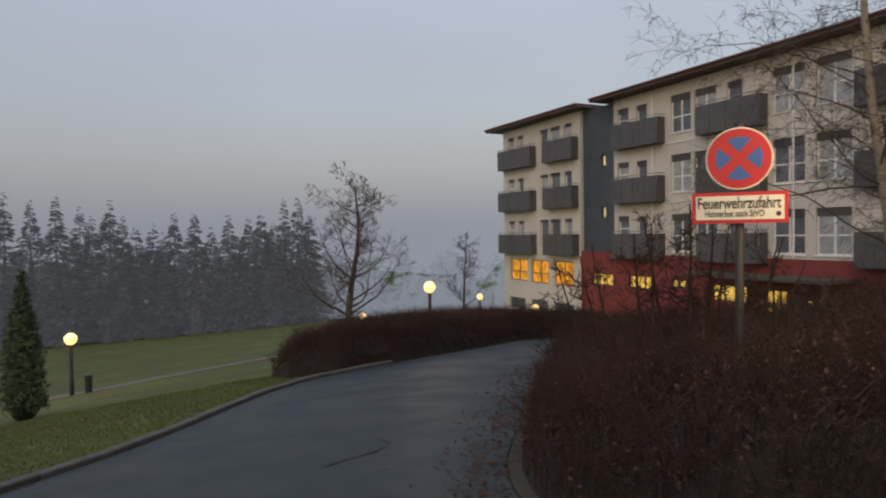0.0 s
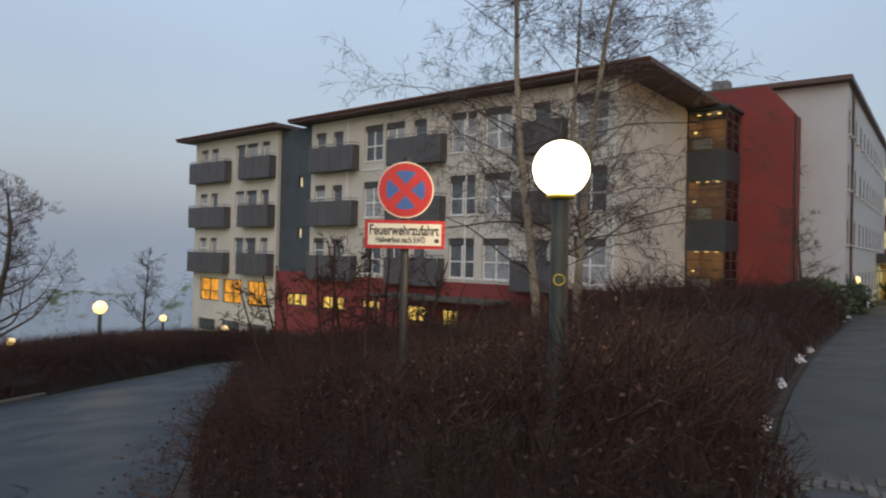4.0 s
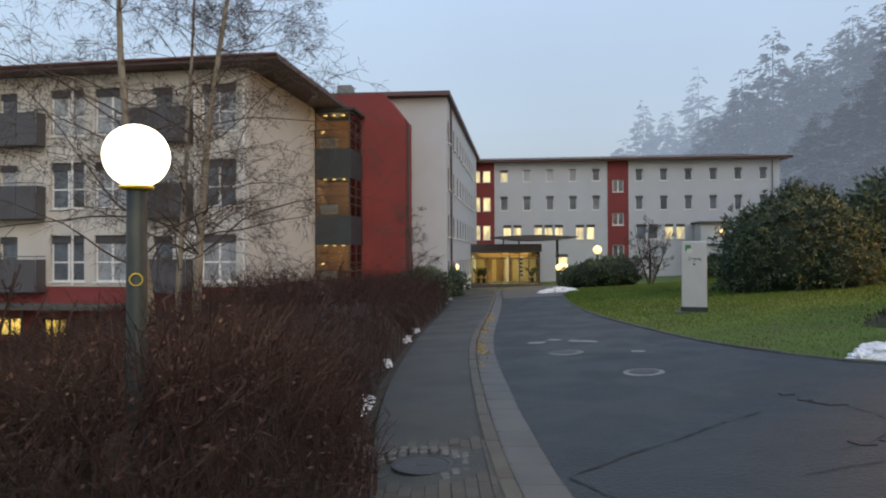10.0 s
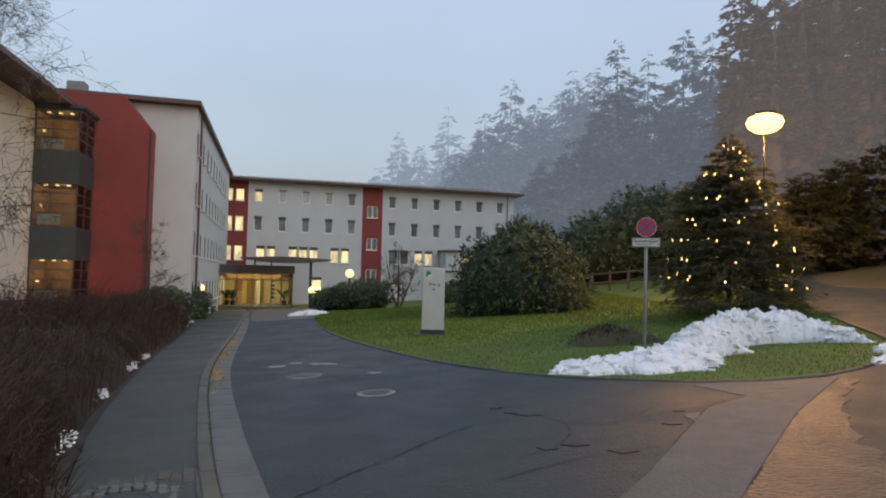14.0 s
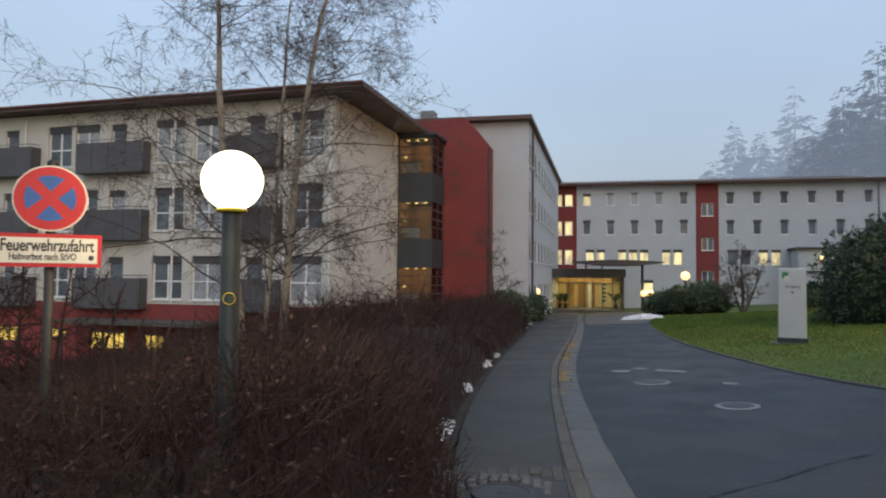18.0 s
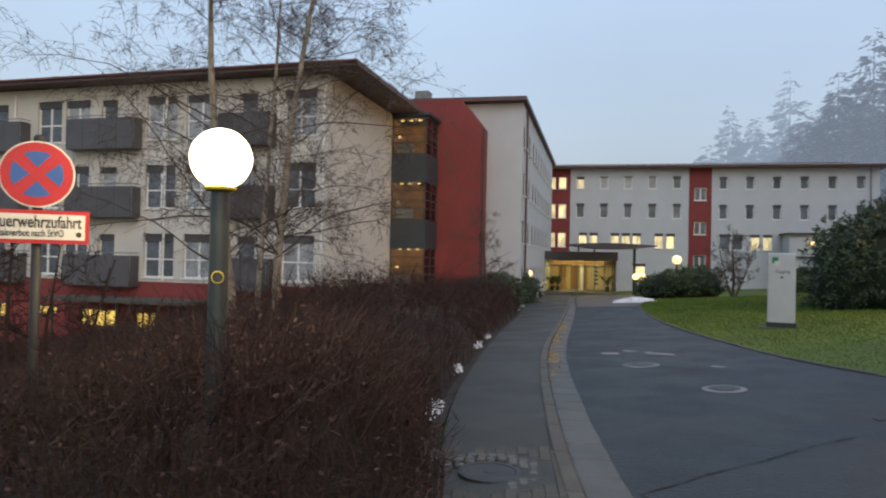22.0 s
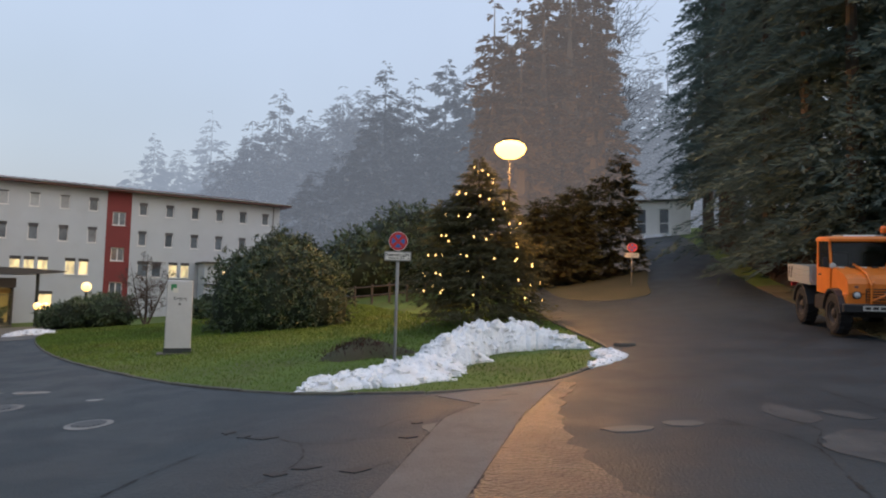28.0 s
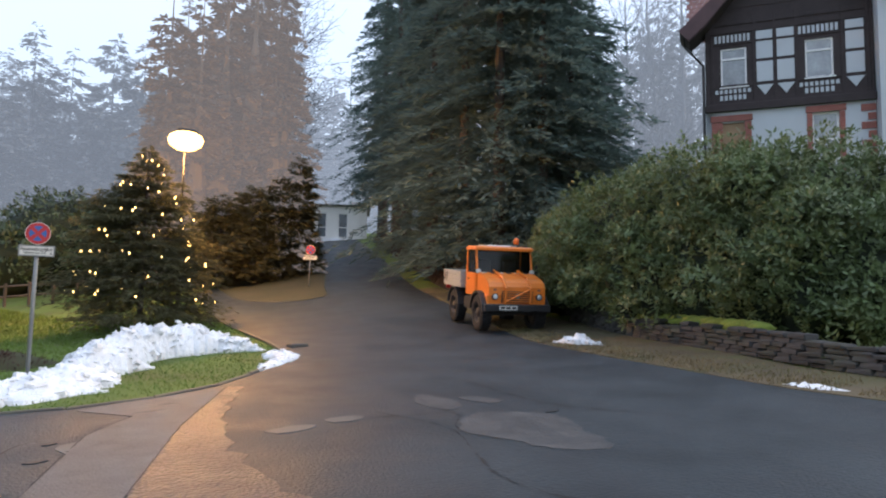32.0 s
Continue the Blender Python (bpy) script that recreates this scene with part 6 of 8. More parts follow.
tile = Shape().soft(-0.11, 0, 0, 0.11, 0.42, 0.03, 0.008).mesh("roof_tile", M["tile_red"])
for k in range(13):
    for i in range(9):
        part("roof_tile", tile, None, roof, Matrix.Translation((-0.66 + i * 0.225 + (0.11 if k % 2 else 0), 0.6 + k * 0.2, 12.95 + k * 0.28)) @ pose(0, 0, 0, 52, 0, 0))

# small white house at the top of the road
wx, wy = polar(-110.0, 58)
wh = thing("white_house", "small white house with two tall windows", "house", axes_at(wx, wy, 0, -204))
part("wall", walling(0, 5.0, 5.6, 9.9, 0.3, [(0.75, 1.55, 7.2, 9.3), (2.55, 3.35, 7.2, 9.3)]), M["white_paint"], wh)
for x in (0.75, 2.55):
    window(wh, Matrix.Translation((x, 0, 7.2)), 0.8, 2.1, "bar", "frame_white", "pane", deep=0.12)
part("wall", walling(0, 6, 5.6, 9.9, 0.3, []), M["white_paint"], wh, Matrix.Translation((0, 6.0, 0)) @ pose(0, 0, 0, 0, 0, -90))
part("wall", walling(0.01, 6, 5.6, 9.9, 0.3, []), M["white_paint"], wh, Matrix.Translation((5.0, 0, 0)) @ pose(0, 0, 0, 0, 0, 90))
part("roof", Shape().box(-0.3, -0.25, 9.9, 5.3, 6.2, 10.05), M["kerb"], wh)
part("chimney", Shape().soft(3.6, -0.05, 9.9, 4.3, 0.6, 10.3, 0.02), M["white_paint"], wh)
part("plinth", Shape().box(-0.02, -0.03, 5.5, 5.02, -0.002, 6.5), M["grass"], wh, label="mossy plinth")

# rail fence beyond the lawn
fx0, fy0 = polar(-86, 33)
fx1, fy1 = polar(-96.5, 31)
fence = thing("fence", "weathered wooden rail fence beyond the lawn", "fence")
for k in range(8):
    f = k / 7
    x, y = fx0 + (fx1 - fx0) * f, fy0 + (fy1 - fy0) * f
    part("fence_post", Shape().tube([(x, y, ground(x, y) - 0.2), (x, y, ground(x, y) + 0.95)], 0.06, 8), M["bark"], fence)
for hh in (0.4, 0.82):
    for k in range(7):
        a, b = k / 7, (k + 1) / 7
        p = [(fx0 + (fx1 - fx0) * f, fy0 + (fy1 - fy0) * f) for f in (a, b)]
        part("fence_rail", Shape().tube([(q[0], q[1], ground(*q) + hh) for q in p], 0.045, 6), M["bark"], fence)
# dark stub post by the hedge
stub = solo("bollard", Shape().lathe([(0.06, -0.3), (0.06, 0.55), (0.068, 0.57), (0.068, 0.63), (0.05, 0.65)], 16), M["black"], "short dark bollard among the bushes", "bollard", pose(1.5, 2.5, ground(1.5, 2.5)))
# small waste box by the far lamp
x, y = polar(31.9, 26)
solo("waste_bin", Shape().lathe([(0.11, -0.1), (0.12, 0.5), (0.13, 0.52), (0.13, 0.6), (0.08, 0.64)], 16), M["post_dark"], "dark waste bin beside a lamp post", "bin", pose(x, y, ground(x, y)))

# ---- dry stone wall ----
wall_line = curve([(14.5, -13.1), (13.35, -12.75), (10.6, -11.7), (7.82, -10.8), (5.08, -9.95), (1.5, -9.9), (-3, -10.6)], 0.4)
dw = thing("stone_wall", "low mossy dry stone wall along the verge", "wall", kind="structure")
ds = []
for k in range(6):
    s = Shape()
    rng = random.Random(40 + k)
    w, hh = rng.uniform(0.24, 0.5), rng.uniform(0.055, 0.085)
    s.soft(-w / 2, -0.13, 0, w / 2, 0.13, hh, 0.02)
    s.v = [(x + rng.uniform(-0.012, 0.012), y + rng.uniform(-0.015, 0.015), z + rng.uniform(-0.008, 0.008)) for x, y, z in s.v]
    ds.append((s.mesh("stone", M["stone"]), w, hh))
arr = np.array(wall_line)
cum = np.concatenate([[0], np.cumsum(np.linalg.norm(np.diff(arr, axis=0), axis=1))])
for course in range(6):
    d = random.uniform(0, 0.3)
    while d < cum[-1] - 0.4 and course < 6:
        me, w, hh = random.choice(ds)
        c = d + w / 2
        x, y = np.interp(c, cum, arr[:, 0]), np.interp(c, cum, arr[:, 1])
        x1, y1 = np.interp(c + 0.2, cum, arr[:, 0]), np.interp(c + 0.2, cum, arr[:, 1])
        a = math.atan2(y1 - y, x1 - x)
        if course < 5 or random.random() < 0.55:
            part("stone", me, None, dw, Matrix.Translation((x, y - 0.01 * course + random.uniform(-0.03, 0.03), ground(x, y) + 0.02 + course * 0.074)) @ Euler((random.uniform(-0.06, 0.06), random.uniform(-0.05, 0.05), a + random.uniform(-0.08, 0.08))).to_matrix().to_4x4())
        d += w + random.uniform(0.0, 0.03)

# ---- plants ----
RNG = np.random.default_rng(11)


def sticks(p0, p1, r0, r1, n=3):
    """Many thin tapered rods at once: verts and faces."""
    d = p1 - p0
    d = d / np.maximum(np.linalg.norm(d, axis=1, keepdims=True), 1e-6)
    ref = np.where(np.abs(d[:, 2:3]) > 0.9, np.array([[1.0, 0, 0]]), np.array([[0, 0, 1.0]]))
    u = np.cross(d, ref)
    u /= np.linalg.norm(u, axis=1, keepdims=True)
    w = np.cross(d, u)
    rings = []
    for p, r in ((p0, r0), (p1, r1)):
        for k in range(n):
            a = 2 * math.pi * k / n
            rings.append(p + (u * math.cos(a) + w * math.sin(a)) * np.asarray(r).reshape(-1, 1))
    v = np.stack(rings, 1).reshape(-1, 3)
    base = (np.arange(len(p0)) * 2 * n)[:, None]
    f = [np.stack([base[:, 0] + k, base[:, 0] + (k + 1) % n, base[:, 0] + n + (k + 1) % n, base[:, 0] + n + k], 1) for k in range(n)]
    return v, np.concatenate(f)


def blades(c, along, across, length, width):
    """Many small leaf shapes (kites) with a centre, a direction and a side."""
    length, width = np.asarray(length).reshape(-1, 1), np.asarray(width).reshape(-1, 1)
    v = np.stack([c, c + along * length * 0.45 + across * width * 0.5, c + along * length, c + along * length * 0.45 - across * width * 0.5], 1).reshape(-1, 3)
    b = np.arange(len(c)) * 4
    return v, np.stack([b, b + 1, b + 2, b + 3], 1)


def unit(v):
    return v / np.maximum(np.linalg.norm(v, axis=-1, keepdims=True), 1e-9)


def big_mesh(name, v, f, material):
    me = bpy.data.meshes.new(name)
    me.from_pydata(v.tolist(), [], f.tolist())
    me.materials.append(material)
    return me


def within(poly, n, rng):
    poly = np.array(poly)
    lo, hi = poly.min(0), poly.max(0)
    out = np.zeros((0, 2))
    while len(out) < n:
        q = rng.uniform(lo, hi, (n * 2, 2))
        out = np.concatenate([out, q[inside(poly, q[:, 0], q[:, 1])]])
    return out[:n]


def edge_gap(poly, q):
    """How far each point lies from the outline."""
    p = np.array(poly)
    best = np.full(len(q), 1e9)
    for a, b in zip(p, np.roll(p, -1, 0)):
        d = b - a
        t = np.clip(((q - a) @ d) / max(d @ d, 1e-9), 0, 1)
        best = np.minimum(best, np.linalg.norm(q - (a + t[:, None] * d), axis=1))
    return best


def lumps(x, y, s=1.0):
    return 0.5 * np.sin(1.3 * x * s + 0.7 * y * s) + 0.5 * np.sin(0.8 * x * s - 1.7 * y * s + 1.0) + 0.35 * np.sin(3.1 * x * s + 2.3 * y * s)


def near_more(q, poly, rng):
    """Half of the points moved to the part of the bed beside the road corner."""
    r = within(poly, len(q) * 3, rng)
    r = r[np.hypot(r[:, 0], r[:, 1]) < 7.5]
    n = min(len(r), len(q) // 2)
    return np.concatenate([q[n:], r[:n]])


def thicket(name, poly, high, stems, leaves, label, seed, rim=0.9, green=0.0):
    """A dense leafless shrub bed: a near-black filler for the inner shade, countless thin stems, and dead leaves near
    the ground.
    """
    rng = np.random.default_rng(seed)
    root = thing(name, label, "hedge", kind="stuff")

    def tall(q):
        g = np.clip(edge_gap(poly, q) / rim, 0, 1)
        return (0.30 + 0.70 * np.sqrt(g)) * high(q[:, 0], q[:, 1]) * (1 + 0.13 * lumps(q[:, 0], q[:, 1], 1.6))

    from mathutils.geometry import delaunay_2d_cdt
    inner = within(poly, 900, rng)
    ring = [Vector((float(a), float(b))) for a, b in poly]
    n = len(ring)
    res = delaunay_2d_cdt(ring + [Vector((float(a), float(b))) for a, b in inner], [(i, (i + 1) % n) for i in range(n)], [], 1, 1e-4)
    vv = np.array([[p.x, p.y] for p in res[0]])
    hz = tall(vv) * 0.58
    hz[edge_gap(poly, vv) < 0.02] = 0.0
    v = np.column_stack([vv, height(vv[:, 0], vv[:, 1]) + hz])
    cen = np.array([vv[list(f)].mean(0) for f in res[2]])
    ok = inside(np.array(poly), cen[:, 0], cen[:, 1])
    s = Shape()
    s.add([tuple(p) for p in v.tolist()], [tuple(f) for f, k in zip(res[2], ok) if k])
    part("inner_mass", s, M["hedge_shade_core"], root)
    q = near_more(within(poly, stems, rng), poly, rng)
    t = tall(q)
    z = height(q[:, 0], q[:, 1])
    lean = rng.normal(0, 0.30, (stems, 2)) * np.clip(edge_gap(poly, q) / 0.9, 0.12, 1)[:, None]
    p0 = np.column_stack([q, z + t * rng.uniform(0.0, 0.4, stems)])
    mid = np.column_stack([q + lean * t[:, None] * 0.5, z + t * rng.uniform(0.55, 0.8, stems)])
    p1 = np.column_stack([q + lean * t[:, None] * 1.1 + rng.normal(0, 0.06, (stems, 2)), z + t * rng.uniform(0.8, 1.12, stems)])
    a, fa = sticks(p0, mid, 0.007 * np.ones(stems), 0.005 * np.ones(stems))
    b, fb = sticks(mid, p1, 0.005 * np.ones(stems), 0.002 * np.ones(stems))
    k = rng.integers(0, stems, stems * 3)
    f = rng.uniform(0, 1, (stems * 3, 1))
    st = mid[k] * (1 - f) + p1[k] * f
    en = st + unit(np.column_stack([rng.normal(0, 1, (stems * 3, 2)), rng.uniform(0.1, 1.1, stems * 3)])) * rng.uniform(0.08, 0.28, (stems * 3, 1))
    c, fc = sticks(st, en, 0.003 * np.ones(stems * 3), 0.0012 * np.ones(stems * 3))
    part("stems", big_mesh("stems", np.concatenate([a, b, c]), np.concatenate([fa, fb + len(a), fc + len(a) + len(b)]), M["hedge_twig"]), None, root)
    q = near_more(within(poly, leaves, rng), poly, rng)
    t = tall(q) * np.where(rng.uniform(0, 1, leaves) < 0.6, rng.uniform(0.55, 1.0, leaves), rng.uniform(0.0, 0.7, leaves))
    cpos = np.column_stack([q, height(q[:, 0], q[:, 1]) + t + 0.01])
    al = unit(rng.normal(0, 1, (leaves, 3)))
    ac = unit(np.cross(al, rng.normal(0, 1, (leaves, 3))))
    v, f = blades(cpos, al, ac, rng.uniform(0.025, 0.055, leaves), rng.uniform(0.015, 0.03, leaves))
    part("dead_leaves", big_mesh("dead_leaves", v, f, M["dead_leaf"]), None, root)
    return root


def line_poly(line, lo=0, hi=None):
    return [(float(p[0]), float(p[1])) for p in line]


he = [p for p in hedge_edge if p[1] < 27]
pe = [p for p in pave_left if p[0] < 38]
near_bed = [(p[0] + 0.12, p[1]) for p in he] + [(p[0] - 0.1, p[1] + 0.12) for p in pe] + [(30, 26), (22, 21.5), (15.5, 19.2), (11, 20.5), (8.5, 24)]


def near_high(x, y):
    d = np.hypot(x - 0.4, y)
    az = np.degrees(np.arctan2(x - 0.4, y))
    top = 0.9 * np.clip(0.5 + (d - 2.6) / 2.6, 0.55, 1) + 0.3 * np.clip((az - 5) / 30, 0, 1) + 0.45 * np.clip((d - 6) / 6, 0, 1) * np.clip((az - 22) / 14, 0, 1)
    return top + 0.25 * np.exp(-((d - 11.5) ** 2) / 6 - ((az - 39) ** 2) / 30) + 0.18 * np.exp(-((d - 4.3) ** 2) / 1.5) * np.clip((az - 8) / 8, 0, 1)


thicket("shrub_bed", near_bed, near_high, 17000, 44000, "dense reddish-brown leafless shrubs with dead leaves", 21)
lk = [p for p in left_kerb if p[1] > 15.0]
left_bed = [(p[0] - 0.3, p[1] + 0.1) for p in lk[:-1]] + [(5.5, 34.5), (0.5, 31), (-2.5, 25), (-4.6, 20.5), (-5.4, 16.8), (-4.5, 15.4)]
thicket("shrub_bed", left_bed, lambda x, y: 1.15 + 0 * x, 15000, 16000, "low reddish-brown leafless shrubs beside the downhill road", 22)


rv = [p for p in verge if 17.5 < p[0] < 50]
bracken = [(p[0] - 0.3, p[1] - 0.9) for p in rv] + [(p[0] - 1.5, p[1] - 4.0) for p in rv[::-1]]
thicket("bracken", bracken, lambda x, y: 0.75 + 0 * x, 5000, 9000, "reddish-brown dead bracken under the spruces", 23)


def leafy(name, blobs, count, size, material, label, category, seed, core="hedge_shade_core", parts_kind=""):
    """An evergreen bush: overlapping rounded masses whose skin is thousands of single leaves in rosettes."""
    rng = np.random.default_rng(seed)
    root = thing(name, label, category)
    vs, fs, off = [], [], 0
    tot = sum(b[3] * b[4] for b in blobs)
    for cx, cy, cz, rx, rz in blobs:
        n_, m_ = 14, 9
        cs = Shape()
        k0 = 0
        for i in range(m_ + 1):
            th = math.pi * i / m_
            for k in range(n_):
                ph = 2 * math.pi * k / n_
                r = (0.86 if len(blobs) < 8 else 0.78) + 0.1 * noise.noise((cx + 2 * math.cos(ph), cy + 2 * math.sin(ph), i * 0.7 + seed))
                cs.v.append((cx + rx * r * math.sin(th) * math.cos(ph), cy + rx * r * math.sin(th) * math.sin(ph), max(cz + rz * r * math.cos(th), ground(cx, cy) - 0.1)))
        for i in range(m_):
            for k in range(n_):
                cs.f.append((k0 + i * n_ + k, k0 + (i + 1) * n_ + k, k0 + (i + 1) * n_ + (k + 1) % n_, k0 + i * n_ + (k + 1) % n_))
        # added dark filler behind the leaves, coloured like the shade inside
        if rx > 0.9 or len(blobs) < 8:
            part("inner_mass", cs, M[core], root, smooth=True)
        ros = int(count * rx * rz / tot / 7)
        d = unit(rng.normal(0, 1, (ros, 3)))
        d[:, 2] = np.where(d[:, 2] < -0.5, -d[:, 2], d[:, 2])
        bump = 1 + 0.09 * lumps(d[:, 0] * 5 + cx, d[:, 1] * 5 + d[:, 2] * 4 + cy) + 0.07 * lumps(d[:, 0] * 14 + cy, d[:, 1] * 13 + d[:, 2] * 11 + cx)
        rr = (bump * rng.uniform(0.84, 1.06, ros))[:, None]
        c = np.array([cx, cy, cz]) + d * rr * np.array([rx, rx, rz])
        keep = c[:, 2] > height(c[:, 0], c[:, 1]) + 0.03
        c, d = c[keep], d[keep]
        for _ in range(7):
            al = unit(d * 0.5 + rng.normal(0, 0.75, d.shape) + np.array([0, 0, 0.15]))
            ac = unit(np.cross(al, d + rng.normal(0, 0.3, d.shape)))
            v, f = blades(c + rng.normal(0, size * 0.25, c.shape), al, ac, rng.uniform(0.7, 1.2, len(c)) * size, rng.uniform(0.3, 0.42, len(c)) * size)
            vs.append(v)
            fs.append(f + off)
            off += len(v)
    part("leaves", big_mesh("leaves", np.concatenate(vs), np.concatenate(fs), M[material]), None, root)
    return root


# shade inside the evergreen bushes is put into this dark filler colour
M["bush_shade_core"] = mat("bush_shade_core", (0.018, 0.028, 0.014), 0.95, 0.4, 3, 25, 0.6, dist=0.05)
# round rhododendron on the lawn
bx, by = polar(-81.6, 26.0)
gb = ground(bx, by) + 0.3
leafy("rhododendron", [(bx, by, gb + 0.75, 2.0, 2.2), (bx - 0.4, by + 1.1, gb + 0.5, 1.5, 1.95), (bx - 0.3, by - 1.2, gb + 0.5, 1.45, 1.85), (bx + 0.5, by, gb + 1.1, 1.7, 2.05)], 34000, 0.16, "leaf_dark", "large round dark green rhododendron on the lawn", "bush", 31, "bush_shade_core")
# tall evergreen hedge above the stone wall
hb = []
for az, d, sl in ((-131.8, 19.6, 0.105), (-133.6, 18.6, 0.155), (-135.8, 17.4, 0.185), (-138, 16.2, 0.205), (-140.5, 15.4, 0.222), (-143.5, 14.6, 0.234), (-147, 14.0, 0.234), (-150.5, 13.6, 0.225), (-154, 13.4, 0.205), (-158, 13.6, 0.20), (-163, 14, 0.2)):
    x, y = polar(az, d + 1.4)
    g = ground(x, y)
    top = 1.6 + sl * (d + 0.6)
    hb.append((x, y, g + (top - g) * 0.42, 1.55, (top - g) * 0.58))
    x2, y2 = polar(az, d + 0.4)
    hb.append((x2, y2, ground(x2, y2) + (top - g) * 0.3, 1.0, (top - g) * 0.36))
lump = random.Random(8)
for bx_, by_, bz_, br_, bh_ in hb[:]:
    away = Vector((0.4 - bx_, -0.15 - by_, 0)).normalized()
    for k in range(4):
        q = Vector((bx_, by_, 0)) + away * br_ * lump.uniform(0.3, 0.85) + Vector((-away.y, away.x, 0)) * lump.uniform(-1.1, 1.1)
        zz = bz_ + bh_ * lump.uniform(-0.6, 0.72)
        hb.append((q.x, q.y, zz, lump.uniform(0.5, 0.85), lump.uniform(0.4, 0.7)))
leafy("rhododendron_hedge", hb, 190000, 0.13, "leaf", "tall glossy evergreen hedge above the stone wall", "hedge", 32, "bush_shade_core")
ms = Shape()
for k in range(40):
    f = k / 39
    x, y = 11.0 - 3.5 * f, -11.95 + 1.15 * f
    ms.lathe([(0.12, -0.1), (0.2 + 0.05 * math.sin(k), 0.02), (0.14, 0.1), (0.03, 0.13)], 8, at=(x, y - 0.2, ground(x, y) + 0.42 + 0.03 * math.sin(k * 2.1)))
solo("moss", ms, M["moss"], "bright green moss cushion on the stone wall", "moss", kind="stuff", smooth=True)
# dark shrubs beyond the lawn
for az, d, sl, r, seed in ((-88, 38, 0.095, 2.6, 41), (-92, 39, 0.135, 3.2, 42), (-95.5, 38, 0.125, 2.8, 43), (-99.5, 36, 0.10, 2.6, 44)):
    x, y = polar(az, d)
    g = ground(x, y)
    top = 1.6 + sl * d
    leafy("evergreen_shrub", [(x, y, g + (top - g) * 0.45, r, (top - g) * 0.55), (x + 1.2, y - 1, g + (top - g) * 0.35, r * 0.8, (top - g) * 0.45)], 5000, 0.3, "leaf_dark", "dark evergreen shrub beyond the lawn", "bush", seed, "bush_shade_core")
for az, d, sl, r, seed in ((-66.5, 45, -0.012, 1.6, 45), (-68.2, 44, -0.004, 1.6, 46), (-64.9, 46, -0.02, 1.2, 47), (-53.5, 40, -0.022, 1.5, 48), (-52.0, 36, -0.022, 1.4, 49), (-51.0, 31, -0.03, 1.3, 50), (-75.5, 43, -0.006, 1.2, 51)):
    x, y = polar(az, d)
    g = ground(x, y)
    top = 1.6 + sl * d
    leafy("evergreen_shrub", [(x, y, g + (top - g) * 0.4, r, max(0.4, (top - g) * 0.6))], 2500, 0.2, "leaf_dark", "low dark shrub near the entrance", "bush", seed, "bush_shade_core")


# trees ---------------------------------------------------------------


def boughs(h, r, rng, count, twigs, per, bare=0.05, droop=0.35, ragged=0.3, long=0.4, wide=0.14, power=0.85, flat=0.3):
    """Crown of a spruce: drooping boughs round the trunk, each with side twigs that carry flat sprays of needles."""
    f = rng.uniform(0.0, 1.0, count) ** 0.8
    z = h * (1 - (1 - bare) * f)
    ang = rng.uniform(0, 2 * math.pi, count)
    lobe = 1 + 0.22 * np.sin(2 * ang + z * 0.9) + 0.15 * np.sin(5 * ang - z * 1.7)
    ln = r * f ** power * lobe * rng.uniform(1 - ragged, 1 + ragged * 0.5, count) + 0.03 * r
    out = np.column_stack([np.cos(ang), np.sin(ang), np.zeros(count)])
    side = np.column_stack([-np.sin(ang), np.cos(ang), np.zeros(count)])
    base = np.column_stack([np.zeros((count, 2)), z])
    up = np.array([0, 0, 1.0])
    vs, fs, off = [], [], 0
    for k in range(twigs):
        u = ((k + rng.uniform(0.1, 1.0, count)) / twigs) ** 0.75
        p = base + out * (ln * u)[:, None]
        p[:, 2] += ln * (0.16 * u - droop * u ** 2)
        sg = rng.choice([-1.0, 1.0], count)
        way = unit(out * 0.65 + side * (sg * rng.uniform(0.3, 0.95, count))[:, None] + up * rng.uniform(-0.3, 0.05, (count, 1)))
        tl = (0.36 * ln * (1 - 0.7 * u) + long * 0.25) * rng.uniform(0.6, 1.2, count)
        for j in range(per):
            w = (j + rng.uniform(0, 1, count)) / per
            c = p + way * (tl * w)[:, None] - up * (0.25 * tl * w ** 2)[:, None]
            al = unit(way + out * 0.3 + rng.normal(0, 0.28, (count, 3)) - up * 0.12)
            ac = unit(np.cross(al, up) + rng.normal(0, flat, (count, 3)))
            fade = np.clip(f * 3 + 0.25, 0, 1)
            v, q = blades(c, al, ac, long * fade * rng.uniform(0.6, 1.3, count), wide * fade * rng.uniform(0.6, 1.3, count))
            vs.append(v)
            fs.append(q + off)
            off += len(v)
    return np.concatenate(vs), np.concatenate(fs)


def spruce(x, y, h, r, seed, material="needle", label="tall dark spruce", count=200, twigs=12, per=4, bare=0.05, droop=0.35, ragged=0.3, long=0.4, wide=0.14, power=0.85, flat=0.3, name="spruce", group=""):
    rng = np.random.default_rng(seed)
    t = thing(name, label, "tree", pose(x, y, ground(x, y), 0, 0, rng.uniform(0, 360)), group)
    part("trunk", Shape().tube([(0, 0, -0.4), (0.02, 0, h * 0.5), (0, 0.02, h * 0.97)], [max(0.06, h * 0.018), h * 0.010, 0.012], 8), M["bark"], t)
    v, f = boughs(h, r, rng, count, twigs, per, bare, droop, ragged, long, wide, power, flat)
    part("crown", big_mesh("crown", v, f, M[material]), None, t)
    return t


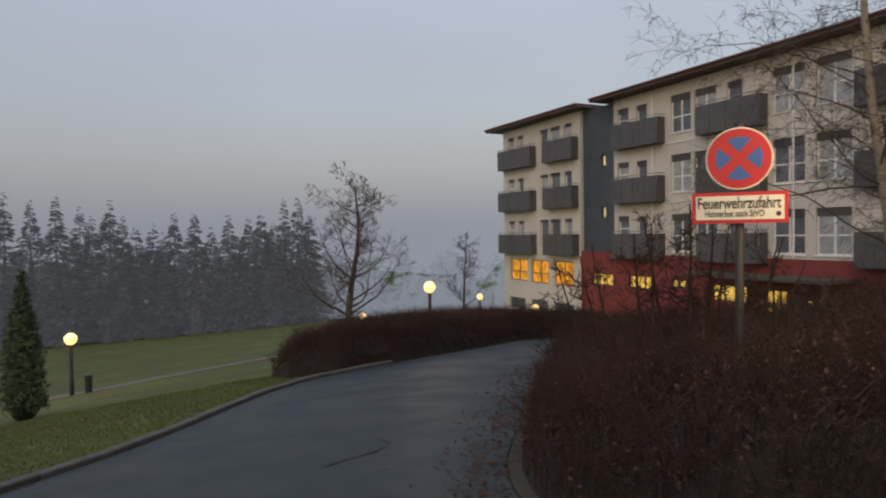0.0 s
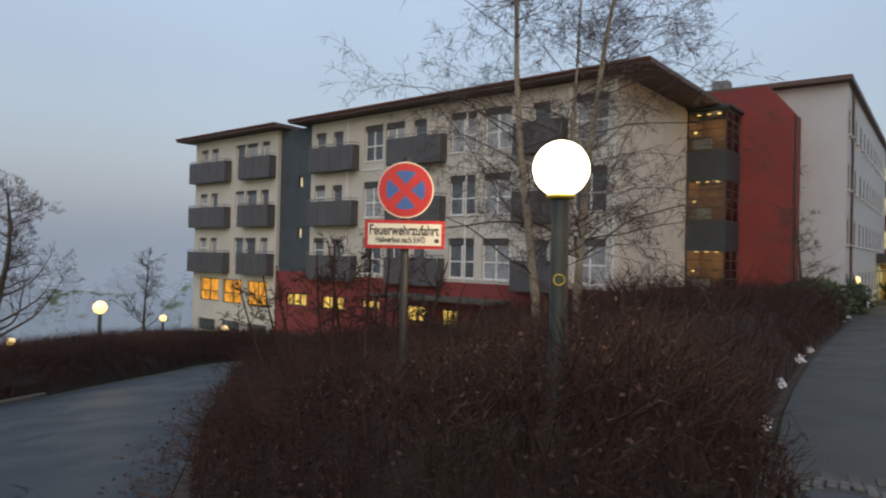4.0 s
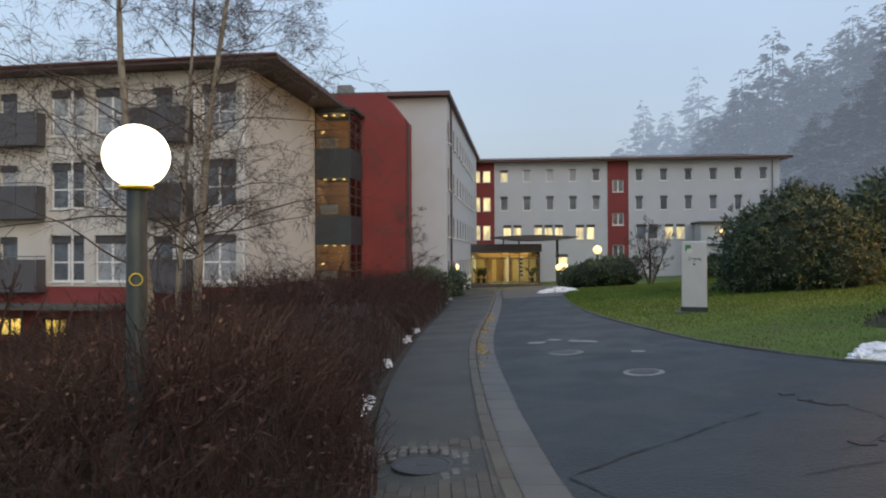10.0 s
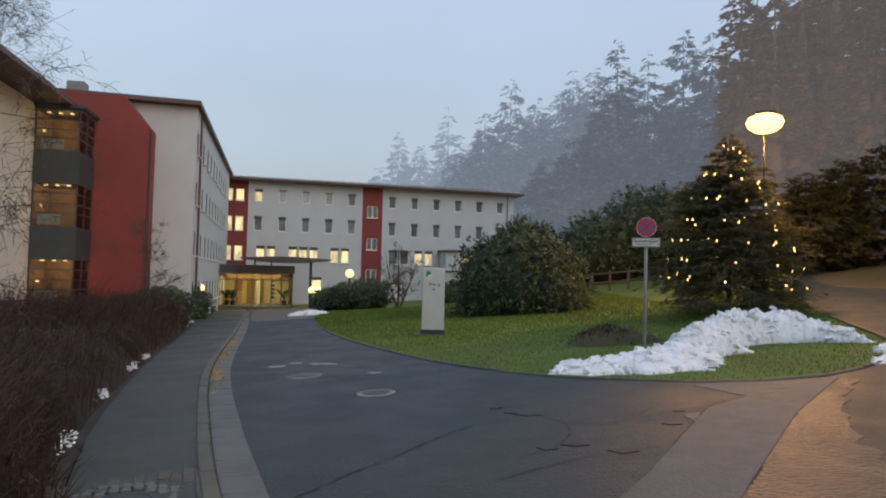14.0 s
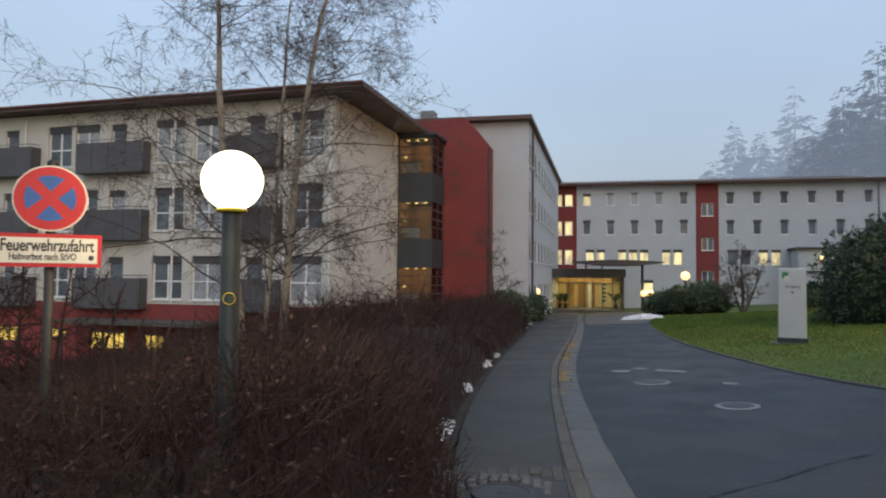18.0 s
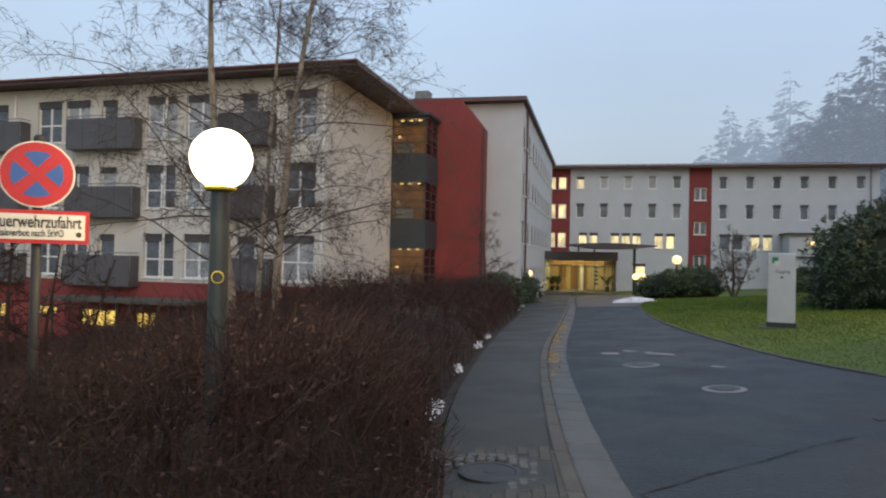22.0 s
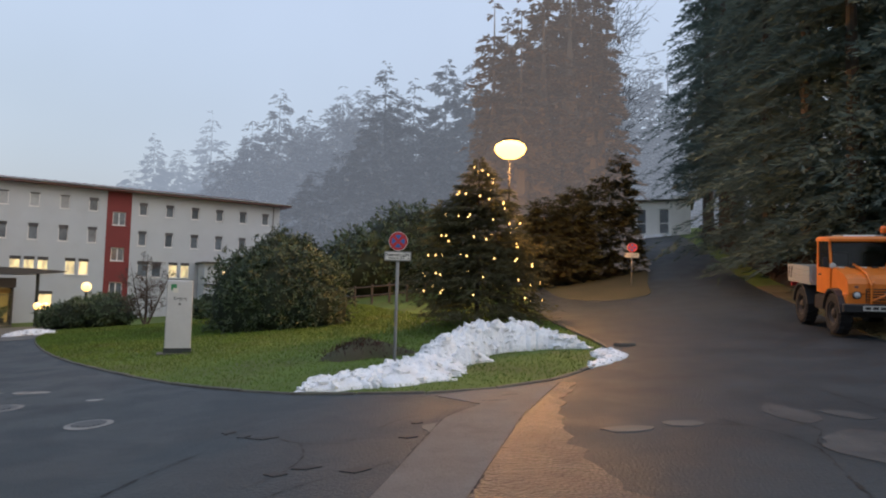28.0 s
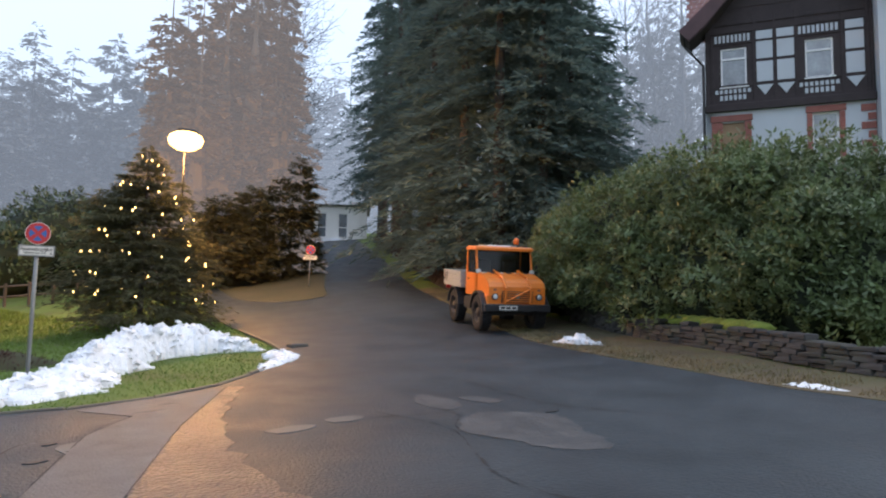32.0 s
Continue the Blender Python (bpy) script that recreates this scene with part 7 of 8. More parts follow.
# lit fir on the lawn
cx, cy = polar(-98.2, 20.9)
fir = spruce(cx, cy, 5.25, 2.45, 61, "needle_warm", "dark fir strung with small warm lights on the lawn", 560, 15, 6, 0.05, 0.14, 0.28, 0.18, 0.042, 0.85, 0.6, "christmas_tree")
rng = np.random.default_rng(5)
wire = Shape()
last = None
for k in range(66):
    f = (k + 0.5) / 66
    zz = 5.0 - 4.2 * f ** 0.8
    a = k * 0.62 + rng.uniform(-0.25, 0.25)
    rr = 2.3 * (1 - zz / 5.25) ** 0.85 * rng.uniform(0.88, 1.06) + 0.08
    here = (rr * math.cos(a), rr * math.sin(a), zz)
    if last:
        wire.tube([last, ((last[0] + here[0]) / 2, (last[1] + here[1]) / 2, (last[2] + here[2]) / 2 - 0.08), here], 0.006, 4)
    last = here
    for extra in range(1 + (rng.uniform() < 0.3)):
        e = rng.normal(0, 0.07, 3) * extra
        part("fairy_light", Shape().lathe([(0.008, -0.032), (0.018, -0.012), (0.018, 0.012), (0.007, 0.034)], 8, at=(here[0] + e[0], here[1] + e[1], here[2] - 0.04 + e[2])), M["fairy"], fir)
part("light_string", wire, M["black"], fir)

# big spruces behind the truck
for i, (az, d, h, r, seed) in enumerate(((-120.8, 33, 18, 3.4, 71), (-123.5, 28.5, 18.5, 3.6, 72), (-126.5, 26, 17.5, 4.1, 73), (-130.2, 26.5, 16.5, 3.9, 74), (-132.6, 28, 13.5, 3.9, 75), (-124, 35, 22, 4.2, 76), (-130, 36, 21, 4.4, 77), (-117.6, 44, 23, 3.0, 78), (-116.3, 52, 25, 3.2, 80), (-120.0, 40, 22, 3.2, 95), (-127.8, 31, 20, 3.8, 96), (-131, 34, 18, 3.2, 97), (-118.4, 57, 27, 3.6, 98))):
    x, y = polar(az, d)
    spruce(x, y, h, r, seed, "needle_haze_pale", "tall dark spruce beside the uphill road", 330, 16, 6, 0.05 if d < 40 else 0.16, 0.42, 0.45, 0.34, 0.085, 0.62, 0.6, group="roadside spruces")


def woods(name, rows, material, label, whorls, per, sprigs, seed, thick=0.36, taper=0.0):
    """A stand of many conifers as one mass."""
    rng = np.random.default_rng(seed)
    vs, fs, off = [], [], 0
    s, core = Shape(), Shape()
    for x, y, h, r in rows:
        v, f = boughs(h, r, rng, whorls, per, sprigs, 0.04, 0.4, 0.35, thick * 2.2, thick, taper or rng.uniform(0.5, 0.8), 0.5)
        g = ground(x, y)
        vs.append(v + np.array([x, y, g]))
        fs.append(f + off)
        off += len(v)
        s.tube([(x, y, g - 1), (x, y, g + h * 0.95)], [h * 0.014, 0.02], 5)
        prof = [(r * (1 - k / 9) ** 0.8 * rng.uniform(0.3, 0.46) + 0.02, g + h * (-0.06 + 0.70 * k / 9)) for k in range(10)]
        core.lathe(prof, 9, at=(x, y, 0))
    root = thing(name, label, "woods", kind="structure" if name == "backdrop" else "stuff")
    part("crowns", big_mesh("crowns", np.concatenate(vs), np.concatenate(fs), M[material]), None, root)
    part("trunks", s, M[material], root)
    part("inner_crowns", core, M[material], root)
    return root


# mist over these trees is put into emission, pale base colour and alpha
M["needle_haze"] = mat("woods_haze_brown", (0.15, 0.125, 0.095), 0.9, 0.12, 0.3, 3, 0, per=0.5, emit=(0.26, 0.24, 0.235), power=0.44, thru=0.3)
M["mist_a"] = mat("woods_haze", (0.10, 0.11, 0.115), 0.9, 0.06, 0.3, 6, 0, per=0.05, emit=(0.26, 0.29, 0.335), power=0.37, alpha=0.76)
M["mist_b"] = mat("woods_haze_pale", (0.11, 0.12, 0.125), 0.9, 0.06, 0.3, 6, 0, per=0.05, emit=(0.30, 0.34, 0.40), power=0.47, alpha=0.68)
M["mist_c"] = mat("woods_haze_faint", (0.11, 0.12, 0.125), 0.9, 0.06, 0.3, 6, 0, per=0.05, emit=(0.32, 0.37, 0.44), power=0.66, alpha=0.55)
M["mist_d"] = mat("plantation_haze", (0.075, 0.082, 0.085), 0.9, 0.12, 0.3, 6, 0, per=0.1, emit=(0.26, 0.29, 0.33), power=0.14, alpha=0.86)
rng = np.random.default_rng(77)


def stand(az0, az1, d0, d1, n, slope, wide, rng, low=0.68):
    rows = []
    for k in range(n):
        az = az0 + (az1 - az0) * (k + rng.uniform(0, 1)) / n
        d = rng.uniform(d0, d1)
        x, y = polar(az, d)
        h = 1.6 + slope(az) * d - ground(x, y)
        h = h * rng.uniform(low, 1.04)
        rows.append((x, y, h, wide * rng.uniform(0.8, 1.3) * (h + 6) / 20))
    return rows


def tops(rows):
    """Single trees that stand out: direction, slope to the tip, distance, crown radius."""
    out = []
    for az, sl, d, r in rows:
        x, y = polar(az, d)
        out.append((x, y, 1.6 + sl * d - ground(x, y), r))
    return out


# wooded slope on the far side of the drive; glowing, see-through materials imitate mist with distance
valley = lambda az: float(np.interp(-az, [66, 69, 72.1, 76.5, 79, 82, 85.5, 88, 92, 97, 106], [0.12, 0.155, 0.20, 0.222, 0.25, 0.275, 0.305, 0.32, 0.33, 0.345, 0.36]))
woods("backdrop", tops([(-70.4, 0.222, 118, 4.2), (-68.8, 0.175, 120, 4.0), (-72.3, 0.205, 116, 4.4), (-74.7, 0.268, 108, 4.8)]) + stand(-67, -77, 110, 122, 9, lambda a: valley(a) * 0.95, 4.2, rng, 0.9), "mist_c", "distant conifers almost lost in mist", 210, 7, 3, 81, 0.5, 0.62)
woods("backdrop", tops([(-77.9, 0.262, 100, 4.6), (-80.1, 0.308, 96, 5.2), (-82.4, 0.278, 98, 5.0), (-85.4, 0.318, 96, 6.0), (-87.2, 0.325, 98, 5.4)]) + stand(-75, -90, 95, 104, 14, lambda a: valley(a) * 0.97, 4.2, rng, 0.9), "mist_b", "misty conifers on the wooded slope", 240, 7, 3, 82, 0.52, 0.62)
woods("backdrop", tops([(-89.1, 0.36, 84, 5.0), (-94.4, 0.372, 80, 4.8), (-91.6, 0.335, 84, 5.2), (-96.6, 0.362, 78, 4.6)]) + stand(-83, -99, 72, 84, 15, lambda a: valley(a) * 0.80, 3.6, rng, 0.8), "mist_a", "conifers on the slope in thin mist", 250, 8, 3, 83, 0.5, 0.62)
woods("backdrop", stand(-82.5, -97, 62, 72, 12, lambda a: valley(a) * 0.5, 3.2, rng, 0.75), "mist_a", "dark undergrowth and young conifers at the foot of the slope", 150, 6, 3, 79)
woods("backdrop", tops([(-98.9, 0.475, 36, 2.0), (-101.3, 0.46, 34, 2.0), (-103.2, 0.56, 35, 2.4), (-105.4, 0.62, 37, 2.6), (-107.4, 0.60, 40, 2.4), (-100.0, 0.44, 40, 2.6)]) + stand(-97.8, -108.5, 34, 43, 10, lambda a: float(np.interp(-a, [97, 99, 102, 106, 111], [0.28, 0.36, 0.46, 0.50, 0.42])), 1.9, rng, 0.8), "needle_haze", "tall conifers beyond the street lamp", 170, 9, 4, 84, 0.2)
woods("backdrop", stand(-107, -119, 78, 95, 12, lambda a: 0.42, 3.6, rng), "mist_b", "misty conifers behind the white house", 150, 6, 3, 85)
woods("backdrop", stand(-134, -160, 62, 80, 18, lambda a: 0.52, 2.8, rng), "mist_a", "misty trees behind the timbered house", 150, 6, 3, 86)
# plantation along the lower lawn
left_slope = lambda az: float(np.interp(az, [-14, 8, 15.5, 19, 23, 27, 31, 35, 50], [-0.02, -0.01, 0.05, 0.042, 0.03, 0.04, 0.05, 0.06, 0.06]))
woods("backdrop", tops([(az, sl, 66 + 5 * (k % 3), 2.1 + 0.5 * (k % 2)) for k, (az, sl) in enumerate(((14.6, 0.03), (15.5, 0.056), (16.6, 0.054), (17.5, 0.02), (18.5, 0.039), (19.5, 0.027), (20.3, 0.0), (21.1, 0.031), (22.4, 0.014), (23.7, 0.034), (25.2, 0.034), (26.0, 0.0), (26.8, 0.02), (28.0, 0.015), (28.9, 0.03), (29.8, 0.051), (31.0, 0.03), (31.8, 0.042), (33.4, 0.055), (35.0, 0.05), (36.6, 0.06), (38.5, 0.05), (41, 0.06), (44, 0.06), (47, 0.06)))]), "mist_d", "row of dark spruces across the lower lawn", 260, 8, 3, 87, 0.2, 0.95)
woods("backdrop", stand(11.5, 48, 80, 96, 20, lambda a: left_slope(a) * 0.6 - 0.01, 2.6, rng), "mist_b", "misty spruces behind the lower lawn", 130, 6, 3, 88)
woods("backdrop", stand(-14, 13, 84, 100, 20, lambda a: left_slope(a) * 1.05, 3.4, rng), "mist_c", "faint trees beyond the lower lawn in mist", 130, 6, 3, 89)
x, y = polar(36.2, 19.0)
g = ground(x, y)
leafy("cypress", [(x, y, g + 0.6, 0.46, 0.75), (x, y, g + 1.35, 0.42, 0.75), (x, y, g + 2.0, 0.30, 0.7), (x, y, g + 2.65, 0.17, 0.55), (x + 0.02, y, g + 3.15, 0.08, 0.35)], 9000, 0.09, "leaf_dark", "slim dark columnar cypress on the lawn", "tree", 62, "bush_shade_core")
for k, (az, d, h, r) in enumerate(((-103.4, 32, 4.2, 1.6), (-105.8, 32.5, 4.6, 1.5), (-101.6, 34, 4.0, 1.7), (-109.5, 34.5, 6.0, 1.2), (-107.9, 33.5, 5.0, 1.4), (-99.5, 35, 4.0, 1.7))):
    x, y = polar(az, d)
    spruce(x, y, h, r, 90 + k, "needle_warm", "dense young conifer by the uphill road", 300, 11, 5, 0.0, -0.05, 0.25, 0.3, 0.09, 0.5, 0.5, "young_conifer")


def limbs(base, way, length, radius, depth, rng, out, spread=0.6, lift=0.1, kids=4, droop=0.0, wobble=0.12):
    """Grows a limb and its side branches as a list of short tapered pieces."""
    n = max(3, int(length / 0.35)) if depth > 1 or length > 1.8 else 3
    p, d = np.array(base, float), np.array(way, float)
    pts, rad = [p], [radius]
    for i in range(n):
        d = d + rng.normal(0, wobble, 3) + np.array([0, 0, lift - droop * (i / n)])
        d /= np.linalg.norm(d)
        p = p + d * length / n
        pts.append(p)
        rad.append(radius * (1 - 0.85 * (i + 1) / n))
    for a, b, ra, rb in zip(pts, pts[1:], rad, rad[1:]):
        out.append((a, b, ra, rb))
    if depth <= 0:
        return
    for k in range(kids):
        f = rng.uniform(0.25, 0.98)
        i = min(int(f * n), n - 1)
        dd = pts[i + 1] - pts[i]
        dd /= np.linalg.norm(dd)
        perp = np.cross(dd, rng.normal(0, 1, 3))
        perp /= np.linalg.norm(perp)
        w = dd * (1 - spread * 0.5) + perp * spread
        limbs(pts[i], w / np.linalg.norm(w), length * rng.uniform(0.35, 0.6) * (1.1 - 0.4 * f), max(rad[i] * 0.55, 0.0025), depth - 1, rng, out, spread, lift, kids, droop * 1.5, wobble)


def bare_tree(x, y, stems, material, label, seed, depth=3, kids=5, spread=0.65, lift=0.08, droop=0.0, name="bare_tree", zg=None, wobble=0.12, twig_mat="twig", reach=1.0, fine_r=0.0022, limb=0.38):
    """A leafless tree from (dx, dy, dz, radius) stems, with trunk and twigs."""
    rng = np.random.default_rng(seed)
    t = thing(name, label, "tree", pose(x, y, ground(x, y) if zg is None else zg))
    fine = []
    for bx_, by_, way, length, radius in stems:
        thick = []
        limbs((bx_, by_, -0.2), np.array(way) / np.linalg.norm(way), length, radius, 0, rng, thick, wobble=0.03, lift=0.02)
        s = Shape()
        pts = [thick[0][0]] + [q[1] for q in thick]
        s.tube([tuple(q) for q in pts], [thick[0][2]] + [max(q[3], 0.008) for q in thick], 10)
        part("trunk", s, M[material], t, smooth=True)
        n = len(thick)
        for k in range(int(n * 1.6)):
            i = int(rng.uniform(0.22, 0.99) * n)
            a, b, ra, rb = thick[i]
            perp = np.cross(b - a, rng.normal(0, 1, 3))
            perp /= np.linalg.norm(perp)
            d = (b - a) / np.linalg.norm(b - a) * 0.55 + perp * spread * 1.3
            limbs(a, d / np.linalg.norm(d), reach * length * rng.uniform(0.2, 0.42) * (1.15 - 0.6 * i / n), max(0.004, ra * limb), depth - 1, rng, fine, spread, lift, kids, droop, wobble)
    p0, p1 = np.array([q[0] for q in fine]), np.array([q[1] for q in fine])
    r0, r1 = np.array([q[2] for q in fine]), np.array([q[3] for q in fine])
    v, f = sticks(p0, p1, np.maximum(r0, fine_r * 1.35), np.maximum(r1, fine_r), 4)
    part("crown", big_mesh("crown", v, f, M[twig_mat]), None, t)
    return t


M["birch"] = mat("birch_bark", (0.30, 0.26, 0.20), 0.8, 0.3, 2.5, 30, 0.4, stain=(5.0, 0.9, (0.12, 0.10, 0.08)))
M["birch_twig"] = mat("birch_twig", (0.075, 0.055, 0.042), 0.85, 0.3, 3, 40, 0)
# mist before these trees is imitated by making the wood see-through
M["twig_mist"] = mat("twig_mist_fade", (0.08, 0.075, 0.07), 0.9, 0.3, 3, 40, 0, alpha=0.6)
bx, by = polar(-31.5, 13.0)
side_v = np.array([math.cos(radians(-31.5)), math.sin(radians(-31.5)), 0])
bare_tree(bx, by, [(-0.3 * side_v[0], -0.3 * side_v[1], tuple(-0.17 * side_v + np.array([0, 0, 1])), 10.5, 0.10), (0.0, 0.15, (0.02, 0.02, 1), 10.0, 0.06), (0.25 * side_v[0], 0.25 * side_v[1], tuple(0.10 * side_v + np.array([0, 0, 1])), 10.5, 0.095)], "birch", "leafless birch with three pale stems behind the shrubs", 101, 4, 5, 0.9, 0.035, 0.2, "birch", wobble=0.13, twig_mat="birch_twig", limb=0.24, reach=0.95)
tx, ty = polar(11.9, 33.0)
bare_tree(tx, ty, [(0, 0, (0.02, 0.0, 1), 8.0, 0.2)], "bark", "broad leafless tree beside the lower lawn", 102, 4, 5, 0.8, 0.08, 0.0, reach=1.35, fine_r=0.004, wobble=0.1)
tx, ty = polar(1.7, 42.0)
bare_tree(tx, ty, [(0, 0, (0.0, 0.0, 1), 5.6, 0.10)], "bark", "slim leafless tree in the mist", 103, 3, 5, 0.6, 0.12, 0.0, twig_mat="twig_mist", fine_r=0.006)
tx, ty = polar(-70.8, 42.0)
bare_tree(tx, ty, [(0, 0, (0.1, 0.0, 1), 4.4, 0.09), (0.1, 0, (-0.35, 0.25, 1), 4.0, 0.06), (0.1, 0, (0.35, -0.3, 1), 3.8, 0.06)], "bark", "small leafless tree before the white wing", 104, 3, 6, 0.7, 0.05, 0.0, fine_r=0.005)
tx, ty = polar(-50.9, 30.0)
bare_tree(tx, ty, [(0, 0, (0.0, 0.0, 1), 5.0, 0.08)], "bark", "small dark larch beside the white gable", 105, 3, 6, 0.8, 0.02, 0.05, fine_r=0.005)
tx, ty = polar(-13.5, 7.6)
bare_tree(tx, ty, [(0.13 * k - 0.75, 0.12 * (k % 3), (0.06 * (k - 6) + 0.08 * (k % 2), 0.05 * (k % 3), 1), 2.6 - 0.1 * abs(k - 6), 0.042 - 0.002 * abs(k - 6)) for k in range(13)], "hedge_twig", "leafless dark shrub behind the sign", 106, 3, 5, 0.75, 0.03, 0.0, "bare_shrub", twig_mat="hedge_twig", fine_r=0.0028)
tx, ty = polar(-39.5, 11.5)
bare_tree(tx, ty, [(0.1 * k - 0.3, 0.1 * (k % 2), (0.12 * (k - 3), 0.05, 1), 1.9, 0.016) for k in range(7)], "twig", "bushy leafless shrub above the bed", 107, 3, 4, 0.6, 0.05, 0.0, "bare_shrub", twig_mat="hedge_twig")
tx, ty = polar(-107.8, 47.0)
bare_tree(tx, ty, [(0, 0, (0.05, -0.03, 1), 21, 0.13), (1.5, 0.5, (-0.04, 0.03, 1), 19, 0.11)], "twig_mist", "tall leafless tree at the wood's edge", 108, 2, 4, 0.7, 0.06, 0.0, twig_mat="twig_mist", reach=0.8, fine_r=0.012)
for k, (az, d, h) in enumerate(((-137.0, 40, 17), (-139.5, 46, 19), (-141.5, 42, 17))):
    tx, ty = polar(az, d)
    # mist_a glows and is see-through: haze painted onto these trees too
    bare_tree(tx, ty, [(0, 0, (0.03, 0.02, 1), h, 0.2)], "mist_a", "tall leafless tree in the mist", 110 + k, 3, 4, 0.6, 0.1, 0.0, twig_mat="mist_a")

# grass blades on the lawn nearest the road, and litter
poly = line_poly([p for p in lawn_edge if p[0] < 40 and not (p[1] < -4 and p[0] > 25)]) + [(25, -2), (38, 3), (42, 12)]
q = within(poly, 110000, RNG)
keep = edge_gap(poly, q) > 0.03
q = q[keep]
c = np.column_stack([q, height(q[:, 0], q[:, 1]) - 0.005])
al = unit(np.column_stack([RNG.normal(0, 0.45, (len(q), 2)), np.ones(len(q))]))
ac = unit(np.cross(al, RNG.normal(0, 1, (len(q), 3))))
far_ = np.clip(np.hypot(q[:, 0], q[:, 1]) / 14, 1, 2.2)
v, f = blades(c, al, ac, RNG.uniform(0.03, 0.07, len(q)) * far_, RNG.uniform(0.008, 0.016, len(q)) * far_)
tagged(new("grass", big_mesh("grass", v, f, M["blade"])), "short tufts of winter grass", "grass", kind="stuff")
poly = line_poly([(p[0] - 0.2, p[1]) for p in left_kerb if 2 < p[1] < 16]) + [(-6, 17), (-10, 15), (-12, 9), (-9.5, 3)]
q = within(poly, 40000, RNG)
c = np.column_stack([q, height(q[:, 0], q[:, 1]) - 0.005])
al = unit(np.column_stack([RNG.normal(0, 0.45, (len(q), 2)), np.ones(len(q))]))
ac = unit(np.cross(al, RNG.normal(0, 1, (len(q), 3))))
v, f = blades(c, al, ac, RNG.uniform(0.03, 0.07, len(q)), RNG.uniform(0.008, 0.016, len(q)))
tagged(new("grass", big_mesh("grass", v, f, M["blade"])), "short tufts of winter grass on the bank", "grass", kind="stuff")
n = 1500
he_a = np.array([p for p in hedge_edge if 3.0 < p[1] < 14])
k = RNG.integers(0, len(he_a), n)
q = he_a[k] + np.column_stack([-np.abs(RNG.normal(0, 0.28, n)), RNG.normal(0, 0.25, n)])
c = np.column_stack([q, height(q[:, 0], q[:, 1]) + 0.035])
al = unit(np.column_stack([RNG.normal(0, 1, (n, 2)), RNG.uniform(0, 0.3, n)]))
ac = unit(np.cross(al, np.column_stack([RNG.normal(0, 0.3, (n, 2)), np.ones(n)])))
v, f = blades(c, al, ac, RNG.uniform(0.04, 0.08, n), RNG.uniform(0.02, 0.045, n))
tagged(new("fallen_leaves", big_mesh("fallen_leaves", v, f, M["dead_leaf"])), "brown fallen leaves along the road edge", "leaves", kind="stuff")
# bare earth hump on the lawn
hx, hy = 15.5, 0.1
hump = Shape()
for i in range(7):
    for k in range(20):
        a = 2 * math.pi * k / 20
        r = (1 - i / 6) * (0.95 + 0.2 * math.sin(3 * a) + 0.12 * math.sin(7 * a))
        x, y = hx + r * math.cos(a) * 0.8, hy + r * math.sin(a) * 1.1
        hump.v.append((x, y, ground(x, y) - 0.04 + 0.42 * (i / 6) ** 0.7 + 0.06 * noise.noise((x * 3, y * 3, 1))))
for i in range(6):
    for k in range(20):
        hump.f.append((i * 20 + k, i * 20 + (k + 1) % 20, (i + 1) * 20 + (k + 1) % 20, (i + 1) * 20 + k))
solo("mound", hump, M["verge_dull"], "low overgrown earth mound on the lawn", "mound", smooth=True)
hq = np.column_stack([hx + RNG.normal(0, 0.35, 400), hy + RNG.normal(0, 0.45, 400)])
c = np.column_stack([hq, height(hq[:, 0], hq[:, 1]) + np.clip(0.36 - 0.3 * np.hypot(hq[:, 0] - hx, hq[:, 1] - hy), 0.02, 1)])
al = unit(np.column_stack([RNG.normal(0, 0.6, (400, 2)), np.ones(400)]))
ac = unit(np.cross(al, RNG.normal(0, 1, (400, 3))))
